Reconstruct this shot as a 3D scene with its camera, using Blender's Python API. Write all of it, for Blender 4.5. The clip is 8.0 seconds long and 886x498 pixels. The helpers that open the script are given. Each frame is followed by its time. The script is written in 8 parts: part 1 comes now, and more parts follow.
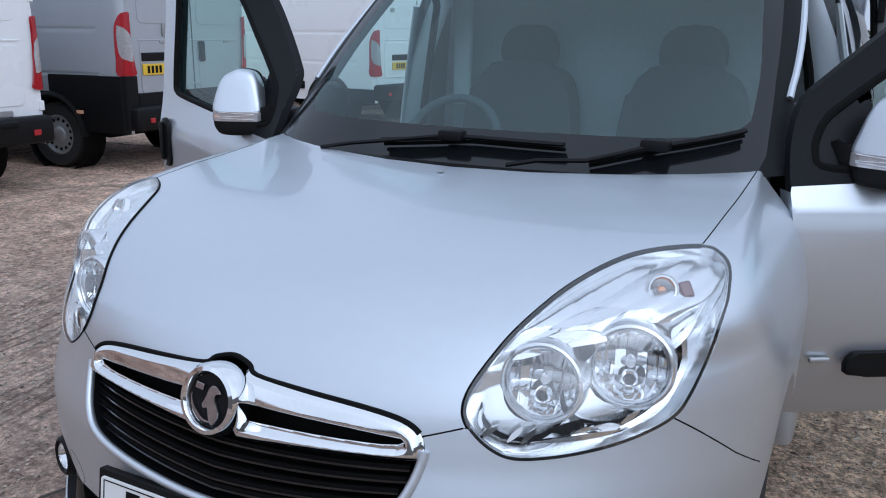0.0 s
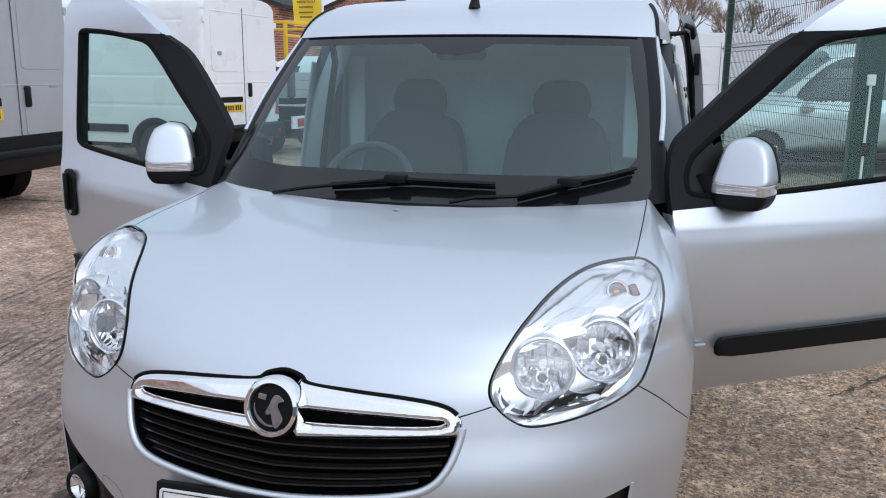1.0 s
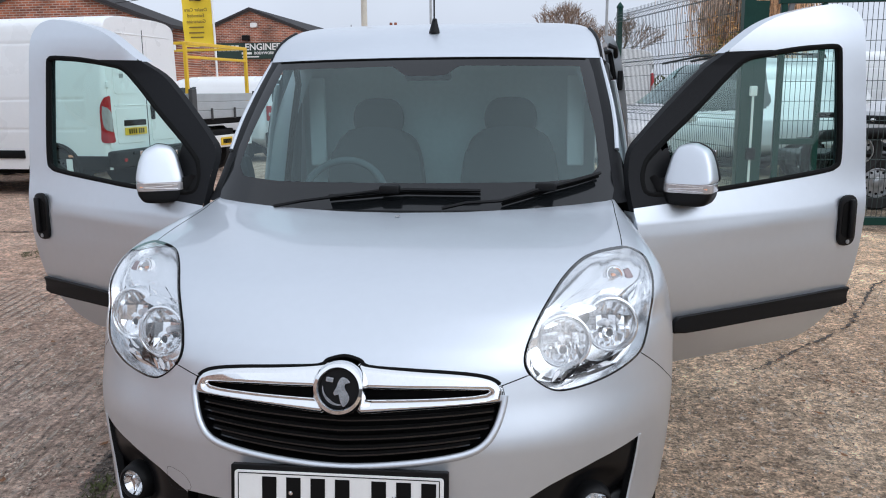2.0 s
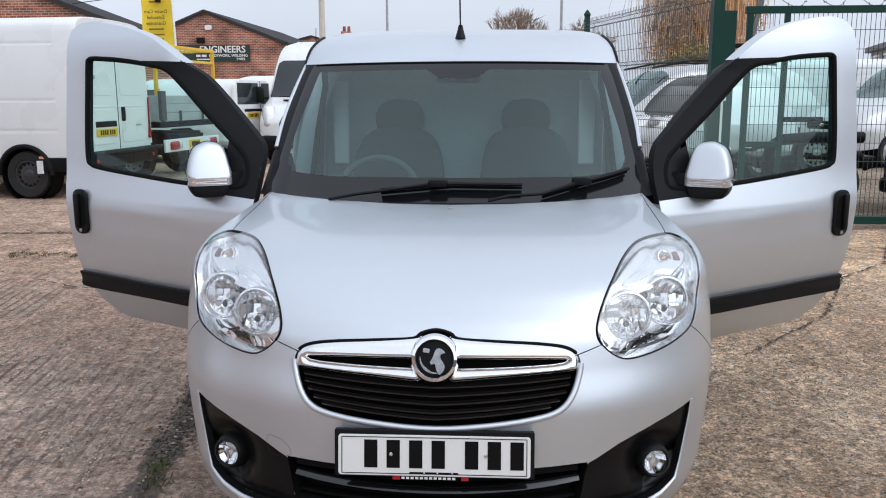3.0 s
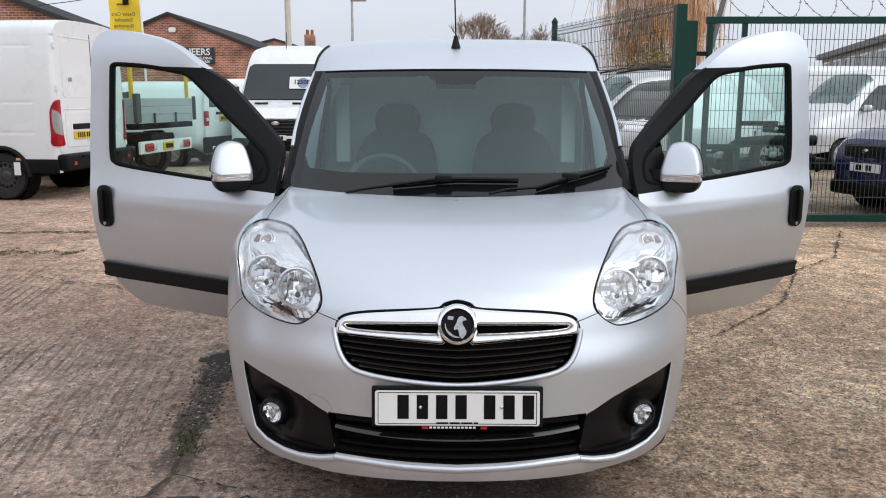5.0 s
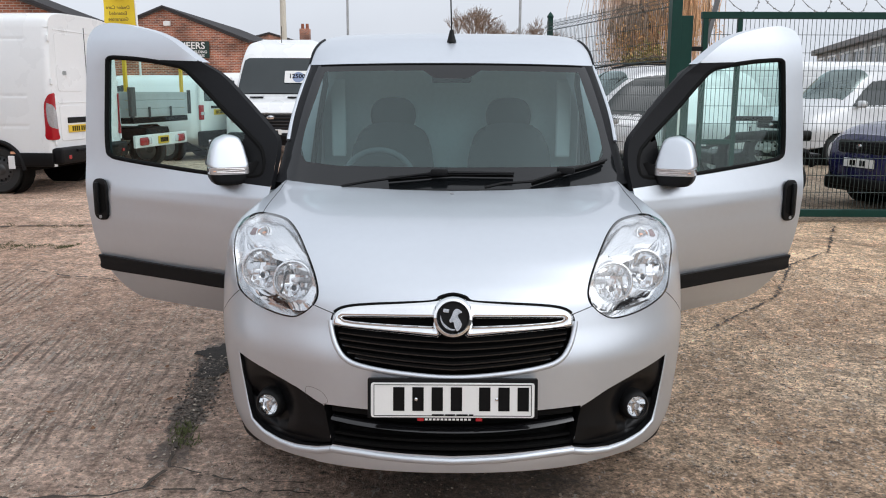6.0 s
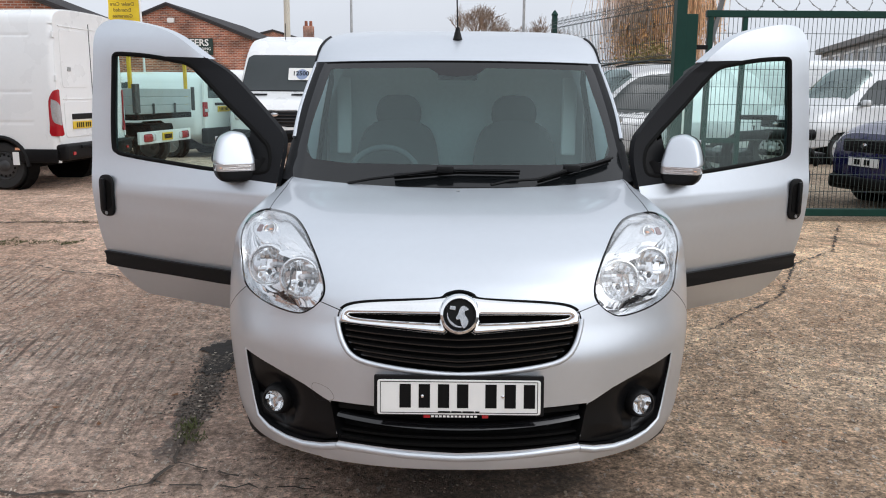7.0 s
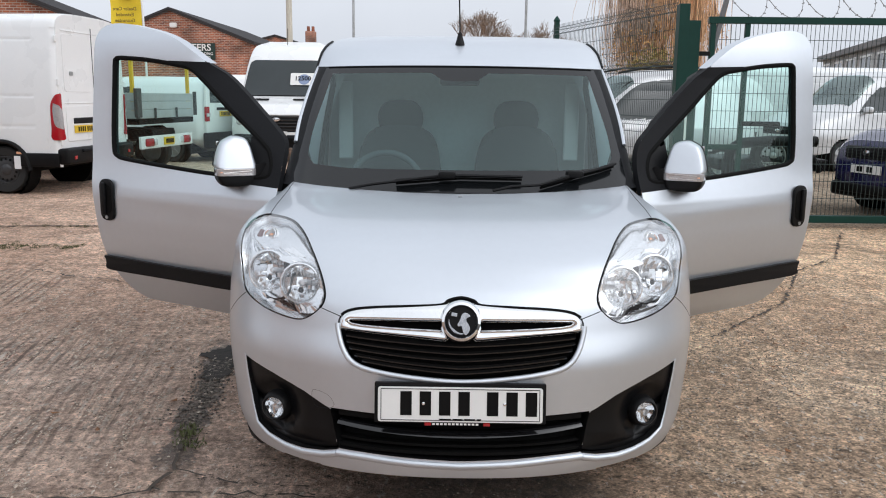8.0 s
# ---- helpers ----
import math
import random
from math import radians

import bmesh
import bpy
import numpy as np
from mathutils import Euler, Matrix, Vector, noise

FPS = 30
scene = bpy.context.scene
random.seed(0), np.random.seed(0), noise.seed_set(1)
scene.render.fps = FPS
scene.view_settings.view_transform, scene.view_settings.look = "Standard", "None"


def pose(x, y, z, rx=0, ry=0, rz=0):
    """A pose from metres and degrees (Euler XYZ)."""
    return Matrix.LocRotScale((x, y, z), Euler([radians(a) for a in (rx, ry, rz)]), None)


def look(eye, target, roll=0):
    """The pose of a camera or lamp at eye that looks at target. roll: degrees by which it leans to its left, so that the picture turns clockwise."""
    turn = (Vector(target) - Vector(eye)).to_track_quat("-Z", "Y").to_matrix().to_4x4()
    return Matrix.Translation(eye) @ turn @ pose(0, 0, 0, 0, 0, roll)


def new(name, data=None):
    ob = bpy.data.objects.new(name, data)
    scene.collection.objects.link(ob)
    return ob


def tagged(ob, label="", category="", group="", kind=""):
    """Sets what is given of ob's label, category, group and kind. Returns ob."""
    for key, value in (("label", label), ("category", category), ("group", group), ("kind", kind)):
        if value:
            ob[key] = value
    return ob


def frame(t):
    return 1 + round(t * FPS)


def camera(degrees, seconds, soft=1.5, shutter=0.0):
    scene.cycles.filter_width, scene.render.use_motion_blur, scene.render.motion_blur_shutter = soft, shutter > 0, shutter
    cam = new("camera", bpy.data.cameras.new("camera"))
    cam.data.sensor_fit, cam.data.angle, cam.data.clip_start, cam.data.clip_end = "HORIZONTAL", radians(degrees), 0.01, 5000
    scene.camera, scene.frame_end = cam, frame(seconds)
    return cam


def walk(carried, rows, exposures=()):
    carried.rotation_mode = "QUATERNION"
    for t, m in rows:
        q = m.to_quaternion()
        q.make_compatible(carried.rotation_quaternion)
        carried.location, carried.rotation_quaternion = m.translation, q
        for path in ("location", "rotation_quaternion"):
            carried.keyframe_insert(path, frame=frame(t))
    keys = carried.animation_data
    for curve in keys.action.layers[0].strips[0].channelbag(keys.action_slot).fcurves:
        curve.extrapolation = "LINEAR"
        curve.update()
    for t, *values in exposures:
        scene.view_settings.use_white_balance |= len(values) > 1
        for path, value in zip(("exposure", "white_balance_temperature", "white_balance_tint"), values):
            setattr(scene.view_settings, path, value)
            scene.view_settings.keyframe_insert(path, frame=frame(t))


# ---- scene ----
cam = camera(56.7, 8.0, 1.05)
PATH = [
    (0, (1.002, -0.955, 1.407), (0.091, 0.752, 0.901), 0.6),
    (0.5, (0.942, -1.262, 1.444), (0.165, 0.52, 0.975), 1.2),
    (1, (0.765, -1.454, 1.468), (0.27, 0.439, 1.052), 0.5),
    (1.2, (0.701, -1.534, 1.484), (0.324, 0.39, 1.085), 0.6),
    (2.3, (0.368, -1.891, 1.472), (0.158, 0.063, 1.1), -1.0),
    (2.5, (0.277, -1.939, 1.468), (0.096, 0.018, 1.101), -1.3),
    (3, (0.147, -2.076, 1.469), (0.033, -0.113, 1.101), -0.2),
    (3.5, (0.079, -2.247, 1.473), (-0.019, -0.283, 1.106), 0.3),
    (4, (0.029, -2.336, 1.477), (-0.055, -0.371, 1.116), 0.1),
    (4.5, (-0.018, -2.428, 1.475), (-0.06, -0.46, 1.119), -0.1),
    (6, (-0.021, -2.48, 1.47), (-0.03, -0.515, 1.098), 0.2),
    (6.5, (-0.027, -2.48, 1.469), (-0.036, -0.515, 1.096), 0.3),
    (7, (-0.035, -2.483, 1.468), (-0.05, -0.519, 1.091), 0.4),
    (7.5, (-0.036, -2.475, 1.467), (-0.047, -0.51, 1.094), 0.6),
    (8, (-0.037, -2.461, 1.466), (-0.055, -0.495, 1.102), 0.6),
]
walk(cam, [(t, look(eye, target, roll)) for t, eye, target, roll in PATH], [(0, 0.06, 5350, 10), (0.5, 0.18, 5550, 10), (1, 0.24, 5750, 10), (2.5, 0.29, 5930, 10), (3.5, 0.32, 6070, 10), (4.5, 0.32, 6200, 10), (8, 0.32, 6280, 10)])

# ---- sky and light: a bright overcast day ----
world = bpy.data.worlds.new("overcast_sky")
scene.world = world
world.use_nodes = True
wn, wl = world.node_tree.nodes, world.node_tree.links
wn.clear()
sky = wn.new("ShaderNodeTexSky")
sky.sky_type, sky.sun_disc = "NISHITA", False
sky.sun_elevation, sky.sun_rotation = radians(47), radians(126)
sky.air_density, sky.dust_density, sky.ozone_density = 1.0, 6.0, 1.0
grey = wn.new("ShaderNodeHueSaturation")
grey.inputs["Saturation"].default_value = 0.12
cloud_place = wn.new("ShaderNodeTexCoord")
cloud = wn.new("ShaderNodeTexNoise")
cloud.inputs["Scale"].default_value, cloud.inputs["Detail"].default_value = 2.2, 5.0
cloud_ramp = wn.new("ShaderNodeMapRange")
cloud_ramp.inputs[1].default_value, cloud_ramp.inputs[2].default_value = 0.3, 0.7
cloud_ramp.inputs[3].default_value, cloud_ramp.inputs[4].default_value = 0.9, 1.08
even = wn.new("ShaderNodeMix")
even.data_type = "RGBA"
even.inputs[0].default_value = 0.58
even.inputs[7].default_value = (8.45, 8.8, 9.45, 1)
times = wn.new("ShaderNodeVectorMath")
times.operation = "MULTIPLY"
back = wn.new("ShaderNodeBackground")
back.inputs["Strength"].default_value = 0.111
sky_out = wn.new("ShaderNodeOutputWorld")
wl.new(sky.outputs[0], grey.inputs["Color"])
wl.new(grey.outputs[0], even.inputs[6])
wl.new(cloud_place.outputs["Generated"], cloud.inputs["Vector"])
wl.new(cloud.outputs[0], cloud_ramp.inputs[0])
wl.new(even.outputs[2], times.inputs[0])
wl.new(cloud_ramp.outputs[0], times.inputs[1])
wl.new(times.outputs[0], back.inputs["Color"])
wl.new(back.outputs[0], sky_out.inputs["Surface"])

sun_lamp = new("sun", bpy.data.lights.new("sun", "SUN"))
sun_lamp.data.energy, sun_lamp.data.angle, sun_lamp.data.color = 0.45, radians(160), (1.0, 0.96, 0.90)
sun_lamp.matrix_world = look((5.5, -4.0, 7.0), (0, 0, 0))

# ---- materials ----
def material(name, colour, rough=0.5, metal=0.0, var=0.0, scale=8.0, bump=0.0, bump_scale=60.0, coat=0.0, ior=1.5, spread=0.0, fleck=0.0, spec=0.5, islands=0.0):
    """A surface with two scales of variation: large stains and fine grain."""
    m = bpy.data.materials.new(name)
    m.use_nodes = True
    n, l = m.node_tree.nodes, m.node_tree.links
    b = n["Principled BSDF"]
    b.inputs["Roughness"].default_value, b.inputs["Metallic"].default_value = rough, metal
    b.inputs["IOR"].default_value = ior
    b.inputs["Specular IOR Level"].default_value = spec
    if coat:
        b.inputs["Coat Weight"].default_value, b.inputs["Coat Roughness"].default_value = coat, 0.04
    b.inputs["Base Color"].default_value = (*colour, 1)
    if var or bump or spread or fleck or islands:
        place = n.new("ShaderNodeTexCoord")
    if var or fleck or spread or islands:
        big, fine = n.new("ShaderNodeTexNoise"), n.new("ShaderNodeTexNoise")
        big.inputs["Scale"].default_value, big.inputs["Detail"].default_value = scale, 6
        fine.inputs["Scale"].default_value, fine.inputs["Detail"].default_value = scale * 14, 3
        l.new(place.outputs["Object"], big.inputs["Vector"])
        l.new(place.outputs["Object"], fine.inputs["Vector"])
        total = n.new("ShaderNodeMath")
        total.operation = "MULTIPLY_ADD"
        total.inputs[1].default_value = 0.6
        l.new(fine.outputs[0], total.inputs[0])
        l.new(big.outputs[0], total.inputs[2])
        rng = n.new("ShaderNodeMapRange")
        rng.inputs[1].default_value, rng.inputs[2].default_value = 0.45, 1.15
        rng.inputs[3].default_value, rng.inputs[4].default_value = 1 - var, 1 + var
        l.new(total.outputs[0], rng.inputs[0])
        mul = n.new("ShaderNodeVectorMath")
        mul.operation = "MULTIPLY"
        mul.inputs[0].default_value = colour
        l.new(rng.outputs[0], mul.inputs[1])
        last = mul.outputs[0]
        if spread:
            info = n.new("ShaderNodeObjectInfo")
            r2 = n.new("ShaderNodeMapRange")
            r2.inputs[3].default_value, r2.inputs[4].default_value = 1 - spread, 1 + spread
            l.new(info.outputs["Random"], r2.inputs[0])
            m2 = n.new("ShaderNodeVectorMath")
            m2.operation = "MULTIPLY"
            l.new(last, m2.inputs[0])
            l.new(r2.outputs[0], m2.inputs[1])
            last = m2.outputs[0]
        if islands:
            geo = n.new("ShaderNodeNewGeometry")
            r4 = n.new("ShaderNodeMapRange")
            r4.inputs[3].default_value, r4.inputs[4].default_value = 1 - islands, 1 + islands
            l.new(geo.outputs["Random Per Island"], r4.inputs[0])
            m4 = n.new("ShaderNodeVectorMath")
            m4.operation = "MULTIPLY"
            l.new(last, m4.inputs[0])
            l.new(r4.outputs[0], m4.inputs[1])
            last = m4.outputs[0]
        l.new(last, b.inputs["Base Color"])
        r3 = n.new("ShaderNodeMapRange")
        r3.inputs[3].default_value, r3.inputs[4].default_value = max(rough * 0.86, 0.02), min(rough * 1.14, 1)
        l.new(big.outputs[0], r3.inputs[0])
        l.new(r3.outputs[0], b.inputs["Roughness"])
    if bump:
        tex, bp = n.new("ShaderNodeTexNoise"), n.new("ShaderNodeBump")
        tex.inputs["Scale"].default_value, tex.inputs["Detail"].default_value = bump_scale, 5
        bp.inputs["Strength"].default_value, bp.inputs["Distance"].default_value = bump, 0.01
        l.new(place.outputs["Object"], tex.inputs["Vector"])
        l.new(tex.outputs[0], bp.inputs["Height"])
        l.new(bp.outputs[0], b.inputs["Normal"])
    return m


def clear_material(name, tint=(1, 1, 1), gloss=(1, 1, 1), rough=0.01, ior=1.5):
    """Thin clear glass or plastic: it lets light straight through and mirrors more at a slant, alike from both sides."""
    m = bpy.data.materials.new(name)
    m.use_nodes = True
    n, l = m.node_tree.nodes, m.node_tree.links
    n.clear()
    out, mix = n.new("ShaderNodeOutputMaterial"), n.new("ShaderNodeMixShader")
    see, shine, edge = n.new("ShaderNodeBsdfTransparent"), n.new("ShaderNodeBsdfGlossy"), n.new("ShaderNodeLayerWeight")
    power, scaled = n.new("ShaderNodeMath"), n.new("ShaderNodeMath")
    power.operation, scaled.operation = "POWER", "MULTIPLY_ADD"
    see.inputs["Color"].default_value = (*tint, 1)
    shine.inputs["Roughness"].default_value = rough
    shine.inputs["Color"].default_value = (*gloss, 1)
    straight = ((ior - 1) / (ior + 1)) ** 2
    power.inputs[1].default_value, scaled.inputs[1].default_value, scaled.inputs[2].default_value = 5.0, 1 - straight, straight
    l.new(edge.outputs["Facing"], power.inputs[0])
    l.new(power.outputs[0], scaled.inputs[0])
    l.new(scaled.outputs[0], mix.inputs[0])
    l.new(see.outputs[0], mix.inputs[1])
    l.new(shine.outputs[0], mix.inputs[2])
    l.new(mix.outputs[0], out.inputs["Surface"])
    return m


SILVER = material("silver_metallic_paint", (0.630, 0.668, 0.715), 0.42, 0.80, 0.025, 2.5, 0.015, 900, coat=0.5)
BLACK = material("black_moulded_plastic", (0.0045, 0.0045, 0.005), 0.5, 0, 0.2, 6, 0.08, 500, spec=0.2)
GREYPL = material("dark_grey_plastic", (0.010, 0.0105, 0.012), 0.5, 0, 0.15, 6, 0.1, 400, spec=0.10)
GLOSS = material("gloss_black", (0.008, 0.008, 0.009), 0.12, 0, 0.1, 5, coat=0.3)
FRIT = material("black_glass_border", (0.008, 0.009, 0.010), 0.12, 0, 0.1, 5, spec=0.45)
CHROME = material("chrome", (0.82, 0.83, 0.84), 0.06, 1.0, 0.04, 9)
SATIN = material("satin_reflector", (0.95, 0.955, 0.965), 0.25, 0.12, 0.03, 20, coat=0.7)
WHITE = material("white_vehicle_paint", (0.82, 0.83, 0.83), 0.28, 0, 0.03, 1.6, coat=0.4)
RUBBER = material("tyre_rubber", (0.018, 0.018, 0.018), 0.8, 0, 0.3, 9, 0.3, 90)
SEAL = material("rubber_seal", (0.006, 0.006, 0.006), 0.7, 0, 0.2, 9, spec=0.08)
DARKRIM = material("dark_steel_wheel", (0.06, 0.061, 0.063), 0.4, 0.3, 0.12, 10)
STEEL = material("painted_steel_wheel", (0.42, 0.43, 0.44), 0.35, 0.6, 0.12, 10)
REDL = material("red_lamp_lens", (0.36, 0.010, 0.016), 0.12, 0, 0.1, 12, coat=0.6)
AMBER = material("amber_bulb", (0.78, 0.40, 0.24), 0.25, 0, 0.1, 20)
CLEARW = material("clear_lamp_lens", (0.72, 0.73, 0.75), 0.15, 0.3, 0.12, 25, coat=0.6)
TAILCLEAR = material("clear_tail_lens", (0.52, 0.50, 0.50), 0.14, 0.45, 0.25, 40, coat=0.6)
LENS = clear_material("clear_headlamp_cover", (0.97, 0.98, 0.99), ior=1.95)
SCREEN = clear_material("windscreen_glass", (0.55, 0.75, 0.75), (0.86, 1.0, 0.99), ior=1.80)
PANE = clear_material("door_glass", (0.64, 0.87, 0.82), (0.9, 1.0, 0.98))
CARGLASS = clear_material("car_glass", (0.45, 0.60, 0.58), (0.85, 1.0, 0.98), ior=2.6)
BOWL = material("bright_reflector", (0.80, 0.81, 0.82), 0.08, 0.96, 0.03, 20)
LAMPCHROME = material("vapour_chrome_housing", (0.82, 0.835, 0.85), 0.24, 0.94, 0.03, 20, 0.02, 60)
DGLASS = material("dark_vehicle_glass", (0.02, 0.028, 0.03), 0.05, 0, 0.1, 3, coat=0.15)
PLATEW = material("white_plate", (0.78, 0.78, 0.76), 0.3, 0, 0.03, 12)
PLATEY = material("yellow_plate", (0.75, 0.50, 0.03), 0.3, 0, 0.05, 12)
INK = material("black_ink", (0.006, 0.006, 0.006), 0.5, 0, 0.1, 20, spec=0.1)
CLOTH = material("dark_seat_cloth", (0.075, 0.078, 0.08), 0.9, 0, 0.15, 14)
TRIM = material("grey_cabin_trim", (0.10, 0.105, 0.11), 0.7, 0, 0.1, 5, 0.15, 250)
BULK = material("pale_grey_bulkhead", (0.66, 0.68, 0.68), 0.6, 0, 0.08, 3)


# ---- mesh helpers ----
def thing(name, label, category, m=Matrix(), group="", kind=""):
    ob = tagged(new(name), label, category, group, kind)
    ob.empty_display_size = 0.2
    ob.matrix_basis = m
    return ob


def mesh_part(name, verts, faces, mat, parent=None, label="", smooth=True, normals=None):
    me = bpy.data.meshes.new(name)
    me.from_pydata([tuple(v) for v in verts], [], [tuple(f) for f in faces])
    if mat:
        me.materials.append(mat)
    me.polygons.foreach_set("use_smooth", [smooth] * len(me.polygons))
    me.update()
    if normals is not None:
        me.normals_split_custom_set_from_vertices([tuple(v) for v in normals])
    ob = new(name, me)
    ob.parent = parent
    return tagged(ob, label)


def part(name, bm, mat, parent=None, label="", smooth=False):
    me = bpy.data.meshes.new(name)
    bmesh.ops.recalc_face_normals(bm, faces=bm.faces)
    bm.to_mesh(me)
    bm.free()
    me.materials.append(mat)
    if smooth:
        me.polygons.foreach_set("use_smooth", [True] * len(me.polygons))
        me.set_sharp_from_angle(angle=radians(38))
    ob = new(name, me)
    ob.parent = parent
    return tagged(ob, label)


def box(size, at=(0, 0, 0), bevel=0.0, turn=None, segs=2, bm=None):
    out = bm or bmesh.new()
    m = Matrix.Translation(at) @ (turn or Matrix()) @ Matrix.Diagonal((*size, 1))
    made = bmesh.ops.create_cube(out, size=1.0, matrix=m)["verts"]
    if bevel:
        edges = list({e for v in made for e in v.link_edges})
        bmesh.ops.bevel(out, geom=edges, offset=bevel, segments=segs, affect="EDGES", profile=0.5)
    return out


def lathe(profile, segs=32, m=Matrix(), bm=None):
    """profile: (radius, height) along local z."""
    out = bm or bmesh.new()
    rings = []
    for r, h in profile:
        if r < 1e-6:
            rings.append([out.verts.new(m @ Vector((0, 0, h)))])
        else:
            rings.append([out.verts.new(m @ Vector((r * math.cos(2 * math.pi * i / segs), r * math.sin(2 * math.pi * i / segs), h))) for i in range(segs)])
    for a, b in zip(rings, rings[1:]):
        for i in range(segs):
            j = (i + 1) % segs
            if len(a) == 1 and len(b) == 1:
                continue
            if len(a) == 1:
                out.faces.new((a[0], b[i], b[j]))
            elif len(b) == 1:
                out.faces.new((a[i], a[j], b[0]))
            else:
                out.faces.new((a[i], a[j], b[j], b[i]))
    return out


def tube(points, radius, sides=8, closed=False, bm=None, flat=1.0):
    """A round bar along points; radius may be a list."""
    out = bm or bmesh.new()
    pts = [Vector(p) for p in points]
    n = len(pts)
    rad = radius if isinstance(radius, (list, tuple)) else [radius] * n
    rings, up = [], Vector((0, 0, 1))
    for i, p in enumerate(pts):
        a, b = pts[(i - 1) % n] if closed or i else p, pts[(i + 1) % n] if closed or i < n - 1 else p
        d = (b - a).normalized()
        ref = up if abs(d.dot(up)) < 0.95 else Vector((0, 1, 0))
        s = d.cross(ref).normalized()
        if i:
            carried = last - d * last.dot(d)
            s = carried.normalized() if carried.length > 1e-4 else s
        last = s
        t = s.cross(d)
        rings.append([out.verts.new(p + rad[i] * (math.cos(2 * math.pi * k / sides) * s + flat * math.sin(2 * math.pi * k / sides) * t)) for k in range(sides)])
    for i in range(n if closed else n - 1):
        a, b = rings[i], rings[(i + 1) % n]
        for k in range(sides):
            out.faces.new((a[k], a[(k + 1) % sides], b[(k + 1) % sides], b[k]))
    if not closed:
        out.faces.new(rings[0][::-1])
        out.faces.new(rings[-1])
    return out


def prism(poly, depth, m=Matrix(), bevel=0.0, bm=None, segs=2):
    """A slab: poly in local x, y, from z = 0 to depth."""
    out = bm or bmesh.new()
    lo = [out.verts.new(m @ Vector((x, y, 0))) for x, y in poly]
    hi = [out.verts.new(m @ Vector((x, y, depth))) for x, y in poly]
    f0, f1 = out.faces.new(lo[::-1]), out.faces.new(hi)
    for i in range(len(poly)):
        j = (i + 1) % len(poly)
        out.faces.new((lo[i], lo[j], hi[j], hi[i]))
    if bevel:
        bmesh.ops.bevel(out, geom=list(f1.edges), offset=bevel, segments=segs, affect="EDGES", profile=0.5)
    return out


def rounded(points, rounds=2):
    """Corner cutting: a smooth closed outline."""
    pts = [tuple(p) for p in points]
    for _ in range(rounds):
        made = []
        for i, (x, y) in enumerate(pts):
            a, b = pts[(i + 1) % len(pts)]
            made += [(0.75 * x + 0.25 * a, 0.75 * y + 0.25 * b), (0.25 * x + 0.75 * a, 0.25 * y + 0.75 * b)]
        pts = made
    return pts


def rect(w, h, r=0.0, cx=0.0, cy=0.0, k=4):
    if not r:
        return [(cx - w / 2, cy - h / 2), (cx + w / 2, cy - h / 2), (cx + w / 2, cy + h / 2), (cx - w / 2, cy + h / 2)]
    out = []
    for sx, sy, a0 in ((1, 1, 0), (-1, 1, 90), (-1, -1, 180), (1, -1, 270)):
        for i in range(k + 1):
            a = radians(a0 + 90 * i / k)
            out.append((cx + sx * (w / 2 - r) + r * math.cos(a), cy + sy * (h / 2 - r) + r * math.sin(a)))
    return out


def inside(poly, px, py):
    """Which of the points lie in the polygon."""
    poly = np.array(poly, float)
    hit = np.zeros(np.shape(px), bool)
    for (x0, y0), (x1, y1) in zip(poly, np.roll(poly, -1, 0)):
        cross = (y0 > py) != (y1 > py)
        hit ^= cross & (px < (x1 - x0) * (py - y0) / (y1 - y0 + 1e-12) + x0)
    return hit


def nearest(lines, p):
    """The point nearest to each p on a set of outlines."""
    best, far = p.copy(), np.full(len(p), 1e9)
    for line, closed in lines:
        a = np.array(line, float)
        b = np.roll(a, -1, 0)
        if not closed:
            a, b = a[:-1], b[:-1]
        for s, e in zip(a, b):
            d = e - s
            t = np.clip(((p - s) @ d) / (d @ d + 1e-12), 0, 1)[:, None]
            q = s + t * d
            dist = ((q - p) ** 2).sum(1)
            near = dist < far
            best[near], far[near] = q[near], dist[near]
    return best, np.sqrt(far)


